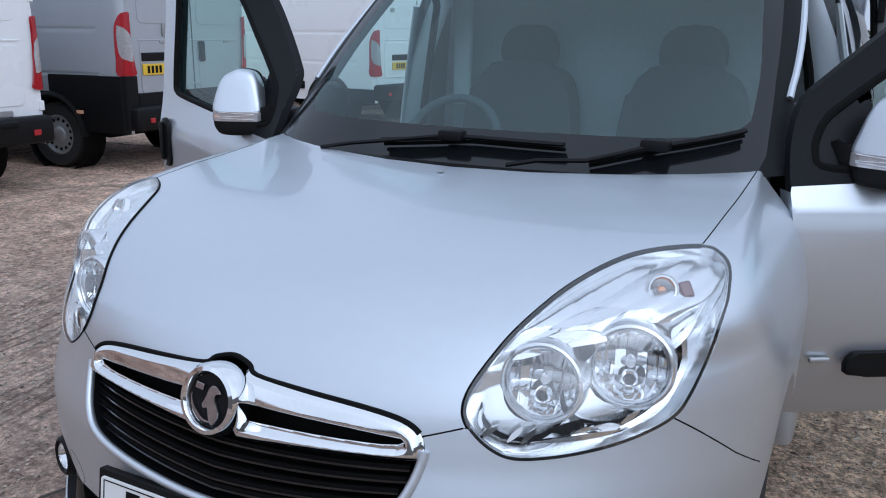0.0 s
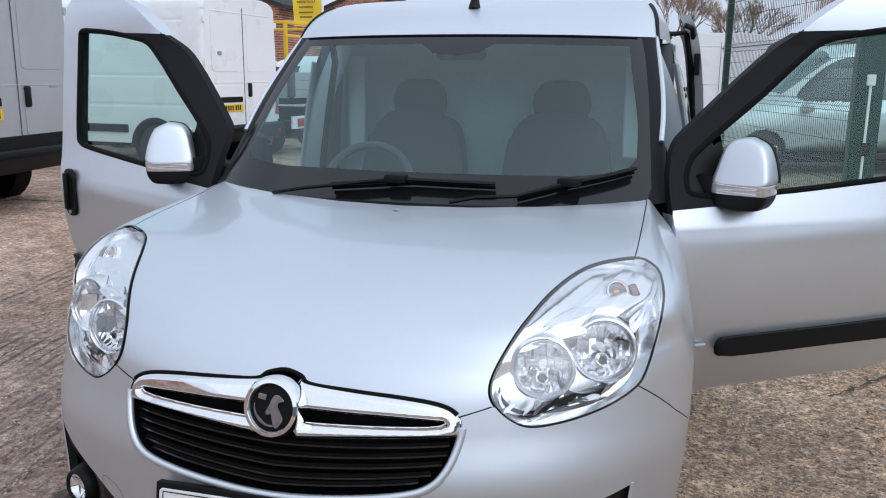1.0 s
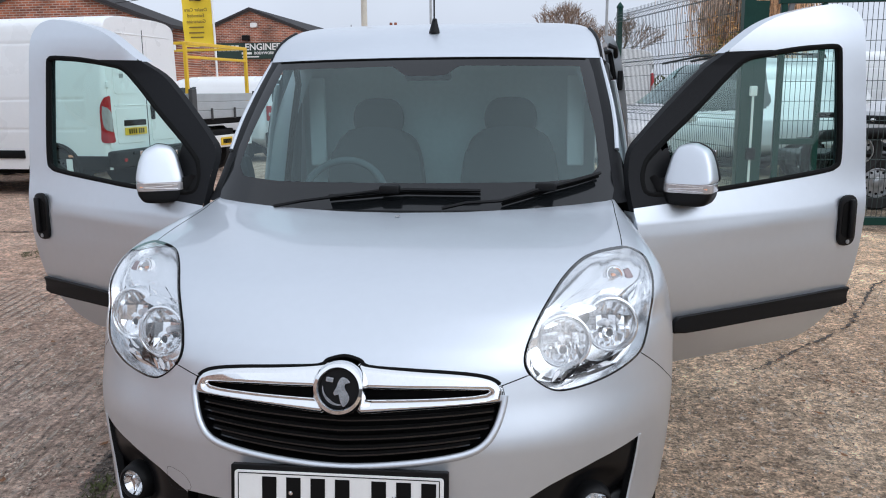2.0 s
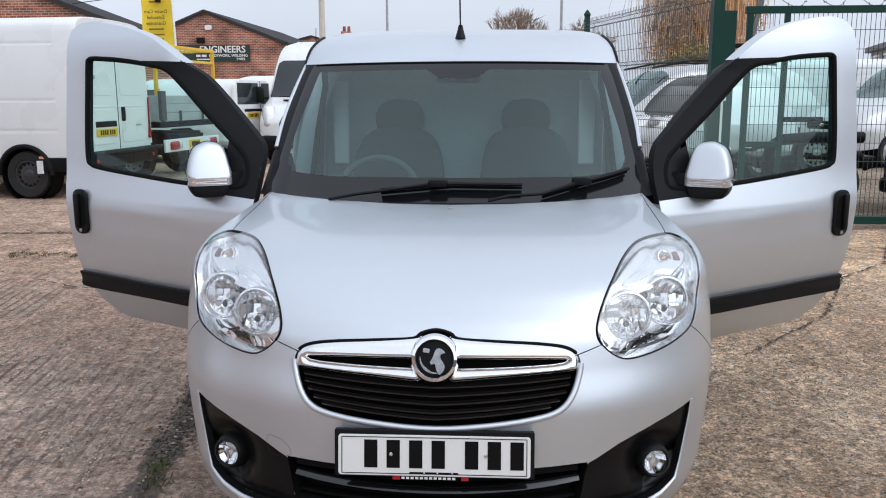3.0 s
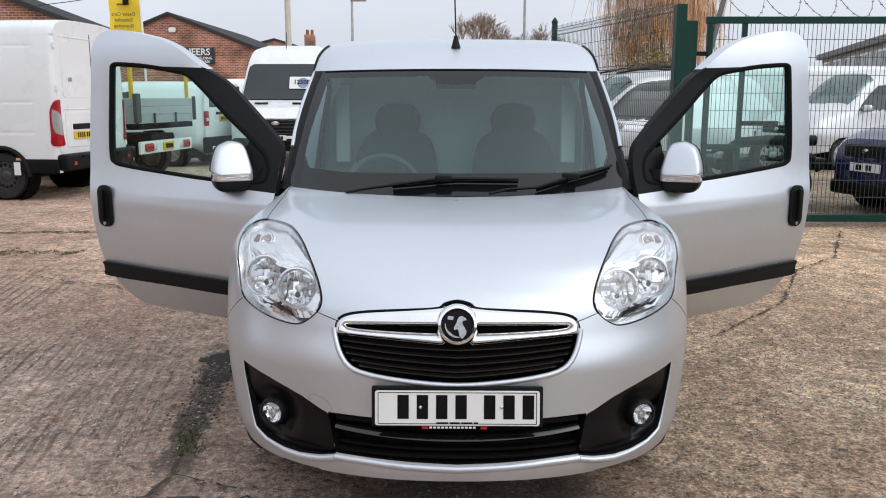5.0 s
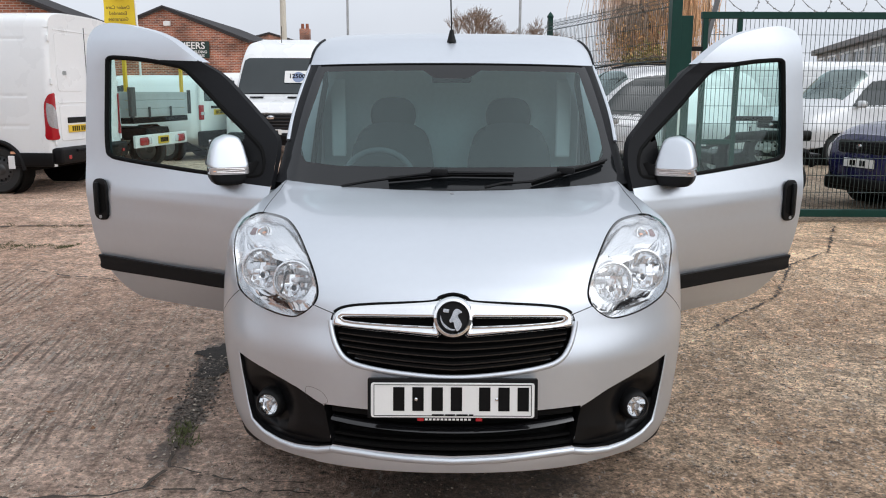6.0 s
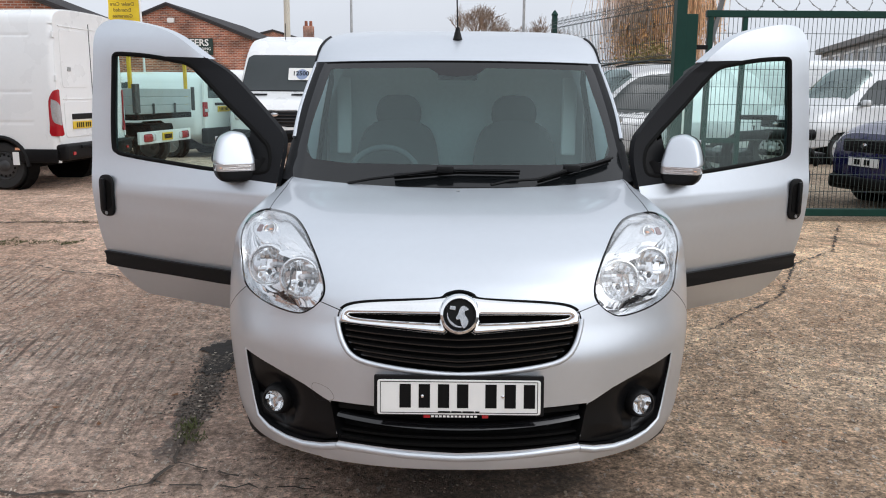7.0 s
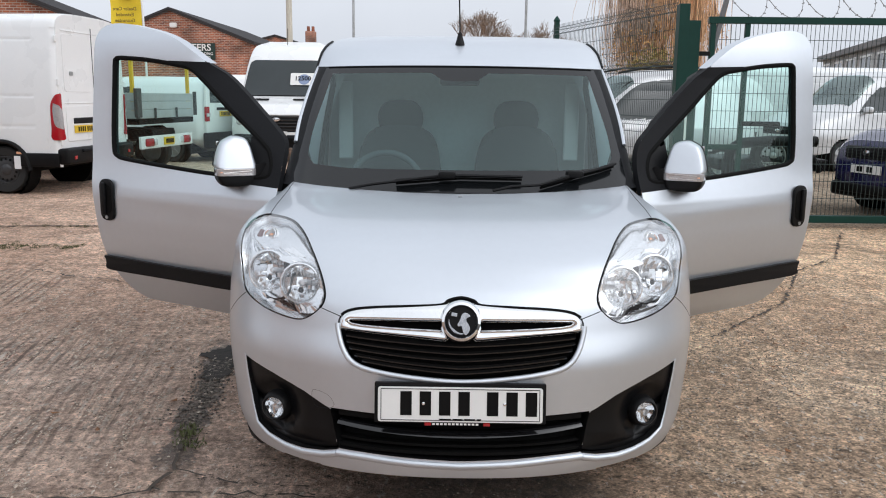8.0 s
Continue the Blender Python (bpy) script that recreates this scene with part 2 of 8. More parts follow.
def skin(name, surface, us, vs, keep, lines, mat, parent, label="", lift=0.0, reach=9.0, flip=False, stretch=(1.0, 1.0)):
    """A panel cut out of a surface(u, v): the cells where keep(u, v) holds, its rim drawn onto the outlines."""
    uu, vv = np.meshgrid(us, vs)
    k = np.array(stretch)
    cu, cv = (uu[:-1, :-1] + uu[1:, 1:]) / 2, (vv[:-1, :-1] + vv[1:, 1:]) / 2
    on = keep(cu, cv)
    count = np.zeros(uu.shape, int)
    for a in (slice(None, -1), slice(1, None)):
        for b in (slice(None, -1), slice(1, None)):
            count[a, b] += on
    full = np.full(uu.shape, 4)
    full[0], full[-1] = 2, 2
    full[:, 0], full[:, -1] = np.minimum(full[:, 0], 2), np.minimum(full[:, -1], 2)
    for c in ((0, 0), (0, -1), (-1, 0), (-1, -1)):
        full[c] = 1
    rim = (count > 0) & (count < full)
    p = np.stack([uu, vv], -1)
    if rim.any() and lines:
        scaled = [(np.array(line, float) * k, closed) for line, closed in lines]
        q, far = nearest(scaled, p[rim] * k)
        cell = reach * max((us[1] - us[0]) * k[0], (vs[1] - vs[0]) * k[1])
        p[rim] = np.where((far < cell)[:, None], q / k, p[rim])
    u, v = p[..., 0], p[..., 1]
    e = 1e-4
    xyz = surface(u, v)
    nor = np.cross(surface(u + e, v) - surface(u - e, v), surface(u, v + e) - surface(u, v - e))
    nor /= np.linalg.norm(nor, axis=-1, keepdims=True) + 1e-12
    if flip:
        nor = -nor
    xyz = xyz + lift * nor
    used = np.flatnonzero(count.ravel() > 0)
    index = np.full(uu.size, -1)
    index[used] = np.arange(len(used))
    i, j = np.nonzero(on)
    w = uu.shape[1]
    quad = np.stack([i * w + j, i * w + j + 1, (i + 1) * w + j + 1, (i + 1) * w + j], 1)
    if flip:
        quad = quad[:, ::-1]
    return mesh_part(name, xyz.reshape(-1, 3)[used].tolist(), index[quad].tolist(), mat, parent, label, True, nor.reshape(-1, 3)[used].tolist())


def curve(xs, ys):
    """A smooth curve through knots, with no overshoot."""
    xs, ys = np.array(xs, float), np.array(ys, float)
    h, d = np.diff(xs), np.diff(ys) / np.diff(xs)
    m = np.zeros(len(xs))
    m[0], m[-1] = d[0], d[-1]
    for i in range(1, len(xs) - 1):
        m[i] = 0 if d[i - 1] * d[i] <= 0 else 2 * d[i - 1] * d[i] / (d[i - 1] + d[i])

    def f(x):
        x = np.clip(np.asarray(x, float), xs[0], xs[-1])
        i = np.clip(np.searchsorted(xs, x, side="right") - 1, 0, len(xs) - 2)
        t = (x - xs[i]) / h[i]
        return (1 + 2 * t) * (1 - t) ** 2 * ys[i] + t * (1 - t) ** 2 * h[i] * m[i] + t * t * (3 - 2 * t) * ys[i + 1] + t * t * (t - 1) * h[i] * m[i + 1]

    return f


def wheel(parent, at, radius, width, rim_mat, side, rim_part=0.62, holes=0, label="", spokes=0):
    """A wheel on an axle along x; side is the way its face looks."""
    m = Matrix.Translation(at) @ pose(0, 0, 0, 0, 90 * side, 0)
    hub = new("wheel")
    hub.parent, hub.matrix_basis = parent, m
    tagged(hub, label)
    h, r, q = width / 2, radius, radius * rim_part
    part("tyre", lathe([(q, -h * 0.8), (r * 0.93, -h), (r, -h * 0.7), (r, h * 0.7), (r * 0.93, h), (q * 1.06, h * 0.9), (q, h * 0.7)], 36), RUBBER, hub, smooth=True)
    rim = lathe([(q, -h * 0.6), (q, h * 0.78), (q * 0.93, h * 0.8), (q * 0.88, h * 0.45), (q * 0.62, h * 0.62), (q * 0.4, h * 0.62), (q * 0.3, h * 0.8), (q * 0.12, h * 0.85), (0, h * 0.85)], 36)
    part("rim", rim, rim_mat, hub, smooth=True)
    for i in range(holes):
        a = 2 * math.pi * i / holes
        part("rim_hole", lathe([(0, 0), (q * 0.09, 0), (q * 0.075, 0.004), (0, 0.004)], 10, pose(q * 0.75 * math.cos(a), q * 0.75 * math.sin(a), h * 0.6)), BLACK, hub)
    for i in range(spokes):
        a = 360 * i / spokes
        part("spoke", box((q * 0.55, q * 0.14, 0.03), (0, 0, 0), 0.006, pose(0, 0, h * 0.72, 0, 0, a) @ pose(q * 0.6, 0, 0)), rim_mat, hub)
    return hub


def bars(parent, m, groups, height, depth, mat, name="character_bar"):
    """Plain bars in place of characters: groups of (start, width)."""
    for s, w in groups:
        part(name, box((w, height, depth), (s + w / 2, 0, 0), 0, None), mat, parent).matrix_basis = m


def words(name, text, size, mat, parent, m, thick=0.003):
    """Readable lettering in the built-in font, as a mesh."""
    data = bpy.data.curves.new(name, "FONT")
    data.body, data.size, data.extrude, data.align_x, data.align_y = text, size, thick, "CENTER", "CENTER"
    data.resolution_u, data.offset = 3, size * 0.02
    draft = bpy.data.objects.new(name, data)
    me = bpy.data.meshes.new_from_object(draft)
    me.materials.clear()
    me.materials.append(mat)
    bpy.data.objects.remove(draft)
    ob = new(name, me)
    ob.parent, ob.matrix_basis = parent, m
    return ob

# ---- ground ----
def ground_material():
    """Worn brown concrete and compacted grit, damp in patches, with shade painted under the van's nose and faint combed
    grooves on one side.
    """
    m = bpy.data.materials.new("worn_yard_concrete")
    m.use_nodes = True
    n, l = m.node_tree.nodes, m.node_tree.links
    b = n["Principled BSDF"]
    place = n.new("ShaderNodeTexCoord")

    def noise_tex(scale, detail, rough=0.6, stretch=None, turn=0.0):
        t = n.new("ShaderNodeTexNoise")
        t.inputs["Scale"].default_value, t.inputs["Detail"].default_value, t.inputs["Roughness"].default_value = scale, detail, rough
        if stretch:
            mp = n.new("ShaderNodeMapping")
            mp.inputs["Scale"].default_value, mp.inputs["Rotation"].default_value = stretch, (0, 0, turn)
            l.new(place.outputs["Object"], mp.inputs["Vector"])
            l.new(mp.outputs[0], t.inputs["Vector"])
        else:
            l.new(place.outputs["Object"], t.inputs["Vector"])
        return t.outputs[0]

    def ramp(src, a, b_, stops):
        r = n.new("ShaderNodeValToRGB")
        e = r.color_ramp.elements
        e[0].position, e[1].position = a, b_
        e[0].color, e[1].color = (*stops[0], 1), (*stops[1], 1)
        l.new(src, r.inputs[0])
        return r.outputs[0]

    def mix(fac, c0, c1, how="MIX"):
        x = n.new("ShaderNodeMix")
        x.data_type, x.blend_type = "RGBA", how
        for s, v in ((0, fac), (6, c0), (7, c1)):
            if hasattr(v, "links"):
                l.new(v, x.inputs[s])
            else:
                x.inputs[s].default_value = v
        return x.outputs[2]

    def near(cx, cy, rx, ry, turn, lo, hi, wobble):
        """A soft-edged patch with a ragged outline."""
        mp = n.new("ShaderNodeMapping")
        mp.vector_type = "TEXTURE"
        mp.inputs["Location"].default_value, mp.inputs["Rotation"].default_value, mp.inputs["Scale"].default_value = (cx, cy, 0), (0, 0, radians(turn)), (rx, ry, 1)
        l.new(place.outputs["Object"], mp.inputs["Vector"])
        ln = n.new("ShaderNodeVectorMath")
        ln.operation = "LENGTH"
        l.new(mp.outputs[0], ln.inputs[0])
        add = n.new("ShaderNodeMath")
        add.operation = "MULTIPLY_ADD"
        add.inputs[1].default_value = wobble
        l.new(rag, add.inputs[0])
        l.new(ln.outputs["Value"], add.inputs[2])
        r = n.new("ShaderNodeMapRange")
        r.inputs[1].default_value, r.inputs[2].default_value, r.inputs[3].default_value, r.inputs[4].default_value = hi, lo, 0, 1
        l.new(add.outputs[0], r.inputs[0])
        return r.outputs[0]

    def math_node(how, a_, b_):
        x = n.new("ShaderNodeMath")
        x.operation = how
        for k, v in ((0, a_), (1, b_)):
            if hasattr(v, "links"):
                l.new(v, x.inputs[k])
            else:
                x.inputs[k].default_value = v
        return x.outputs[0]

    broad, mid, fine, grit, rag = noise_tex(0.45, 5), noise_tex(2.3, 8, 0.65), noise_tex(26, 9, 0.72), noise_tex(150, 3), noise_tex(5.0, 6, 0.7)
    stone = n.new("ShaderNodeTexVoronoi")
    stone.inputs["Scale"].default_value = 105
    l.new(place.outputs["Object"], stone.inputs["Vector"])
    stone_v = n.new("ShaderNodeSeparateColor")
    l.new(stone.outputs["Color"], stone_v.inputs[0])
    sep = n.new("ShaderNodeSeparateXYZ")
    l.new(place.outputs["Object"], sep.inputs[0])

    def grade(src, a_, b_, lo, hi, sway):
        """From lo to hi along src, with an uneven front."""
        x = math_node("MULTIPLY_ADD", rag, sway)
        l.new(src, x.node.inputs[2])
        r = n.new("ShaderNodeMapRange")
        r.inputs[1].default_value, r.inputs[2].default_value, r.inputs[3].default_value, r.inputs[4].default_value = a_, b_, lo, hi
        l.new(x, r.inputs[0])
        return r.outputs[0]

    # smooth pinkish slab on one side, looser beige gravel on the other
    loose = grade(sep.outputs[0], .2, 1.4, 0, 1, .8)
    gravelly = grade(sep.outputs[0], -.6, 1.4, .38, .78, .8)
    base = ramp(broad, 0.42, 0.58, ((0.43, 0.322, 0.245), (0.63, 0.505, 0.40)))
    base = mix(ramp(mid, 0.46, 0.60, ((0, 0, 0), (0.7, 0.7, 0.7))), base, (0.37, 0.272, 0.205, 1))
    base = mix(ramp(noise_tex(1.1, 7, 0.7), 0.54, 0.64, ((0, 0, 0), (0.7, 0.7, 0.7))), base, (0.62, 0.51, 0.415, 1))
    base = mix(ramp(noise_tex(0.8, 7, 0.7), 0.58, 0.66, ((0, 0, 0), (0.7, 0.7, 0.7))), base, (0.17, 0.135, 0.108, 1))
    base = mix(ramp(noise_tex(1.7, 7, 0.65), 0.60, 0.70, ((0, 0, 0), (0.55, 0.55, 0.55))), base, (0.52, 0.325, 0.24, 1))
    base = mix(1.0, base, ramp(fine, 0.35, 0.65, ((0.52, 0.50, 0.48), (1.40, 1.40, 1.40))), "MULTIPLY")
    base = mix(1.0, base, ramp(grit, 0.32, 0.68, ((0.84, 0.84, 0.84), (1.14, 1.14, 1.14))), "MULTIPLY")
    base = mix(gravelly, base, ramp(stone_v.outputs[0], 0.1, 0.95, ((0.45, 0.44, 0.43), (1.62, 1.60, 1.56))), "MULTIPLY")
    base = mix(1.0, base, ramp(noise_tex(6.5, 6, 0.62), 0.36, 0.64, ((0.70, 0.69, 0.68), (1.24, 1.24, 1.24))), "MULTIPLY")
    base = mix(1.0, base, (1.05, 0.98, 0.995, 1), "MULTIPLY")
    base = mix(loose, base, mix(1.0, base, (1.13, 1.16, 1.03, 1), "MULTIPLY"))
    # paler and slightly warmer towards the far side of the yard
    far_pale = grade(sep.outputs[1], 2.6, 5.5, 0, 1, 1.6)
    base = mix(far_pale, base, mix(1.0, base, (1.30, 1.25, 1.18, 1), "MULTIPLY"))
    # damp dark tarmac beyond the gate
    beyond = math_node("MULTIPLY", grade(sep.outputs[1], 7.2, 7.5, 0, 1, .3), grade(sep.outputs[0], 1.8, 2.4, 0, 1, .3))
    base = mix(math_node("MULTIPLY", beyond, 0.85), base, mix(1.0, base, (0.36, 0.41, 0.45, 1), "MULTIPLY"))
    # pale crumbled flakes and dark pits
    flake = noise_tex(17, 10, 0.78, (1.6, 0.8, 1), radians(8))
    base = mix(ramp(flake, 0.580, 0.605, ((0, 0, 0), (0.9, 0.9, 0.9))), base, (0.74, 0.655, 0.57, 1))
    pits = noise_tex(21, 10, 0.78, (1.0, 1.3, 1), 0.4)
    base = mix(ramp(pits, 0.395, 0.42, ((0.95, 0.95, 0.95), (0, 0, 0))), base, (0.060, 0.047, 0.038, 1))
    # broken, comb-like ridges left in the slab beside the van
    across = math_node("MULTIPLY_ADD", sep.outputs[1], 0.17)
    l.new(sep.outputs[0], across.node.inputs[2])
    phase = math_node("MULTIPLY_ADD", noise_tex(1.2, 3), 4.0)
    l.new(math_node("MULTIPLY", across, 85.0), phase.node.inputs[2])
    phase2 = math_node("MULTIPLY_ADD", noise_tex(12, 4), 1.8)
    l.new(phase, phase2.node.inputs[2])
    wave = math_node("SINE", phase2, 0.0)
    zone = math_node("MAXIMUM", near(-2.2, 1.5, 1.25, 2.0, 10, .6, 1.15, .5), near(-3.4, 3.4, .8, 2.0, 10, .5, 1.1, .6))
    zone = math_node("MULTIPLY", zone, ramp(noise_tex(1.7, 6, 0.65), 0.42, 0.60, ((0.25, 0.25, 0.25), (1, 1, 1))))
    broken = ramp(noise_tex(9, 8, 0.75, (1.5, 0.7, 1), radians(10)), 0.49, 0.56, ((0, 0, 0), (1, 1, 1)))
    crest = ramp(wave, 0.35, 0.75, ((0, 0, 0), (1, 1, 1)))
    gate2 = math_node("MULTIPLY", math_node("MULTIPLY", crest, broken), zone)
    dips = math_node("MULTIPLY", ramp(math_node("MULTIPLY", wave, -1.0), 0.45, 0.9, ((0, 0, 0), (1, 1, 1))), zone)
    base = mix(math_node("MULTIPLY", gate2, 0.85), base, (0.68, 0.60, 0.52, 1))
    base = mix(math_node("MULTIPLY", dips, 0.72), base, (0.095, 0.070, 0.055, 1))
    # a damp strip of broken slab, with dark wet ends
    middle = math_node("MULTIPLY_ADD", sep.outputs[1], 0.125)
    l.new(math_node("ADD", sep.outputs[0], 1.075), middle.node.inputs[2])
    wob = math_node("MULTIPLY", math_node("SUBTRACT", rag, 0.5), 0.24)
    off = math_node("ADD", math_node("ABSOLUTE", middle, 0.0), wob)
    strip_mask = n.new("ShaderNodeMapRange")
    strip_mask.inputs[1].default_value, strip_mask.inputs[2].default_value = 0.074, 0.066
    l.new(off, strip_mask.inputs[0])
    run = n.new("ShaderNodeMapRange")
    run.inputs[1].default_value, run.inputs[2].default_value = 0.95, 0.75
    l.new(math_node("ADD", math_node("ABSOLUTE", math_node("SUBTRACT", sep.outputs[1], 1.45), 0.0), wob), run.inputs[0])
    damp_and_shade = math_node("MULTIPLY", strip_mask.outputs[0], run.outputs[0])
    damp_and_shade = math_node("MAXIMUM", damp_and_shade, near(-1.22, 1.90, .30, .22, 0, .72, .80, .6))
    # shadow beneath the van's bumper, painted into the same mask
    damp_and_shade = math_node("MAXIMUM", damp_and_shade, near(0.1, .45, .95, .42, 0, .6, .85, .5))
    base = mix(math_node("MULTIPLY", damp_and_shade, 0.66), base, (0.045, 0.040, 0.036, 1))
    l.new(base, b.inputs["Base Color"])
    rough_v = n.new("ShaderNodeMapRange")
    rough_v.inputs[3].default_value, rough_v.inputs[4].default_value = 0.88, 0.52
    l.new(damp_and_shade, rough_v.inputs[0])
    l.new(rough_v.outputs[0], b.inputs["Roughness"])
    h1 = math_node("MULTIPLY_ADD", fine, 0.8)
    l.new(math_node("MULTIPLY", stone_v.outputs[0], 0.35), h1.node.inputs[2])
    h2 = n.new("ShaderNodeMath")
    h2.operation = "MULTIPLY_ADD"
    h2.inputs[1].default_value = 0.75
    l.new(math_node("SUBTRACT", gate2, dips), h2.inputs[0])
    h3 = math_node("MULTIPLY_ADD", flake, 1.1)
    l.new(h1, h3.node.inputs[2])
    l.new(h3, h2.inputs[2])
    bp = n.new("ShaderNodeBump")
    bp.inputs["Strength"].default_value, bp.inputs["Distance"].default_value = 1.0, 0.026
    l.new(h2.outputs[0], bp.inputs["Height"])
    l.new(bp.outputs[0], b.inputs["Normal"])
    return m


def ground_z(x, y):
    return 0.012 * noise.noise((x * 0.7, y * 0.7, 0)) + 0.004 * noise.noise((x * 3.1, y * 3.1, 4)) - 0.004


def build_ground():
    """One sheet to the horizon, finely uneven near the van."""
    xs = np.concatenate([[-400, -120, -50, -25, -16], np.linspace(-11, 9, 134), [14, 25, 50, 120, 400]])
    ys = np.concatenate([[-200, -60, -20, -8], np.linspace(-4, 13, 114), [18, 30, 50, 120, 500]])
    verts = []
    for y in ys:
        for x in xs:
            near = -11 <= x <= 9 and -4 <= y <= 13
            verts.append((x, y, ground_z(x, y) if near else -0.004))
    w = len(xs)
    faces = [(j * w + i, j * w + i + 1, (j + 1) * w + i + 1, (j + 1) * w + i) for j in range(len(ys) - 1) for i in range(w - 1)]
    tagged(mesh_part("ground", verts, faces, ground_material()), "worn brown concrete yard with grit, damp stains and painted shade under the van", "ground", kind="structure")


build_ground()

# ---- the silver van: shape of its nose, wings and screen ----
F_Y = curve((.18, .22, .26, .30, .45, .60, .72, .79, .84, .88, .92, .96, 1.0, 1.02, 1.04, 1.055, 1.066, 1.08, 1.095), (.09, .04, .006, .0, .018, .022, .06, .085, .12, .165, .22, .30, .435, .54, .70, .862, .97, 1.07, 1.22))
F_W = curve((.18, .26, .35, .55, .75, .85, .95, 1.0, 1.03, 1.06, 1.095), (.775, .828, .858, .882, .888, .875, .845, .815, .79, .765, .74))
F_D = curve((.18, .75, .85, .92, .97, 1.0, 1.03, 1.06, 1.095), (.70, .68, .62, .50, .42, .36, .30, .20, .10))
F_N = curve((.18, .75, .85, .95, 1.02, 1.095), (2.3, 2.3, 2.4, 3.0, 4.5, 6.0))
DOOR_Y = 1.20
G_Y = curve((1.04, 1.10, 1.61, 1.66, 1.72, 1.76, 1.79, 1.82, 1.84, 1.85), (1.01, 1.085, 1.70, 1.77, 1.90, 2.04, 2.22, 2.55, 3.0, 3.6))
G_W = curve((1.04, 1.10, 1.30, 1.61, 1.68, 1.72, 1.76, 1.79, 1.82, 1.84, 1.85), (.81, .80, .785, .725, .708, .685, .640, .58, .48, .36, .25))
G_D = curve((1.04, 1.10, 1.61, 1.72, 1.85), (.22, .22, .17, .16, .12))


def level_curve(u, z, yy, ww, dd, nn, end):
    u, z = np.broadcast_arrays(np.asarray(u, float), np.asarray(z, float))
    a = np.abs(u)
    q = np.sin(np.clip(a, 0, 1) * math.pi / 2)
    x = ww(z) * q
    y = yy(z) + dd(z) * (1 - np.clip(1 - q ** nn, 0, 1) ** (1 / nn))
    y = y + np.clip(a - 1, 0, 1) * np.maximum(end - yy(z) - dd(z), 0.01)
    return np.stack([np.sign(u) * x, y, z + 0 * x], -1)


def front(u, z):
    return level_curve(u, z, F_Y, F_W, F_D, F_N(z), DOOR_Y)


def screen(u, z):
    return level_curve(u, z, G_Y, G_W, G_D, 2.2, 2.1)


def on_front(points):
    """Outline points (x, z) of the nose as (u, z)."""
    return [(float(2 / math.pi * np.arcsin(np.clip(x / F_W(z), -1, 1))), z) for x, z in points]


def on_screen(points):
    return [(float(2 / math.pi * np.arcsin(np.clip(x / G_W(z), -1, 1))), z) for x, z in points]


def mirrored(points):
    return [(-u, z) for u, z in points]


def u_at_y(y, z):
    us = np.linspace(0, 2, 801)
    return float(np.interp(y, front(us, np.full(801, z))[:, 1], us))


def soft(points, n=6):
    """A smooth closed line through points."""
    p = [Vector((x, y, 0)) for x, y in points]
    out, k = [], len(p)
    for i in range(k):
        a, b, c, d = p[i - 1], p[i], p[(i + 1) % k], p[(i + 2) % k]
        for j in range(n):
            t = j / n
            q = 0.5 * (2 * b + (c - a) * t + (2 * a - 5 * b + 4 * c - d) * t * t + (3 * b - a - 3 * c + d) * t ** 3)
            out.append((q.x, q.y))
    return out


LAMP_XZ = [(.722, 1.022), (.65, 1.018), (.592, 1.005), (.54, .974), (.50, .930), (.472, .885), (.452, .840), (.450, .806), (.468, .777), (.500, .751), (.537, .737), (.597, .740), (.668, .753), (.724, .772), (.755, .792), (.770, .822), (.784, .870), (.794, .925), (.796, .968), (.784, 1.0), (.757, 1.016)]
GRILLE_XZ = [(0, .831), (.040, .823), (.064, .810), (.16, .804), (.27, .797), (.345, .787), (.382, .772), (.399, .748), (.396, .712), (.378, .662), (.346, .625), (.288, .605), (.16, .588), (0, .578)]
FOG_XZ = [(.748, .572), (.742, .526), (.728, .450), (.716, .392), (.700, .346), (.653, .324), (.585, .312), (.523, .310), (.449, .318), (.396, .330), (.404, .37), (.416, .43), (.424, .462), (.449, .473), (.479, .489), (.514, .507), (.566, .526), (.632, .546), (.689, .559)]
INTAKE_XZ = [(0, .466), (.267, .462), (.387, .465), (.423, .465), (.416, .43), (.404, .37), (.394, .334), (.315, .332), (.164, .325), (0, .319)]
LAMP = soft(on_front(LAMP_XZ), 4)
GRILLE = [p for p in on_front(GRILLE_XZ)]
GRILLE = soft(GRILLE + mirrored(GRILLE[1:-1][::-1]), 4)
FOG = on_front(FOG_XZ)
INTAKE = on_front(INTAKE_XZ)
INTAKE = INTAKE + mirrored(INTAKE[1:-1][::-1])
# the shut line from the grille corner under the lamp and back to the wheel arch
SEAM = on_front([(.392, .762), (.455, .781), (.752, .786), (.790, .752), (.841, .690), (.874, .632), (.888, .59)])
BONNET_SIDE = on_front([(.722, 1.022), (.729, 1.045), (.734, 1.068), (.736, 1.088)])
BONNET_REAR = on_front([(.736, 1.088), (.67, 1.085), (.56, 1.080), (.42, 1.074), (.22, 1.068), (0, 1.066)])
WHEEL_Y, WHEEL_Z, ARCH = 0.90, 0.315, 0.355
ARCH_LINE = []
for step in range(25):
    ang = radians(-8 + 196 * step / 24)
    yy_, zz_ = WHEEL_Y - ARCH * math.cos(ang), WHEEL_Z + ARCH * math.sin(ang)
    ARCH_LINE.append((u_at_y(yy_, zz_), zz_))
i_top = min(range(len(LAMP)), key=lambda i: (LAMP[i][0] - BONNET_SIDE[0][0]) ** 2 + (LAMP[i][1] - 1.022) ** 2)
i_low = min(range(len(LAMP)), key=lambda i: (LAMP[i][0] - SEAM[1][0]) ** 2 + (LAMP[i][1] - SEAM[1][1]) ** 2)
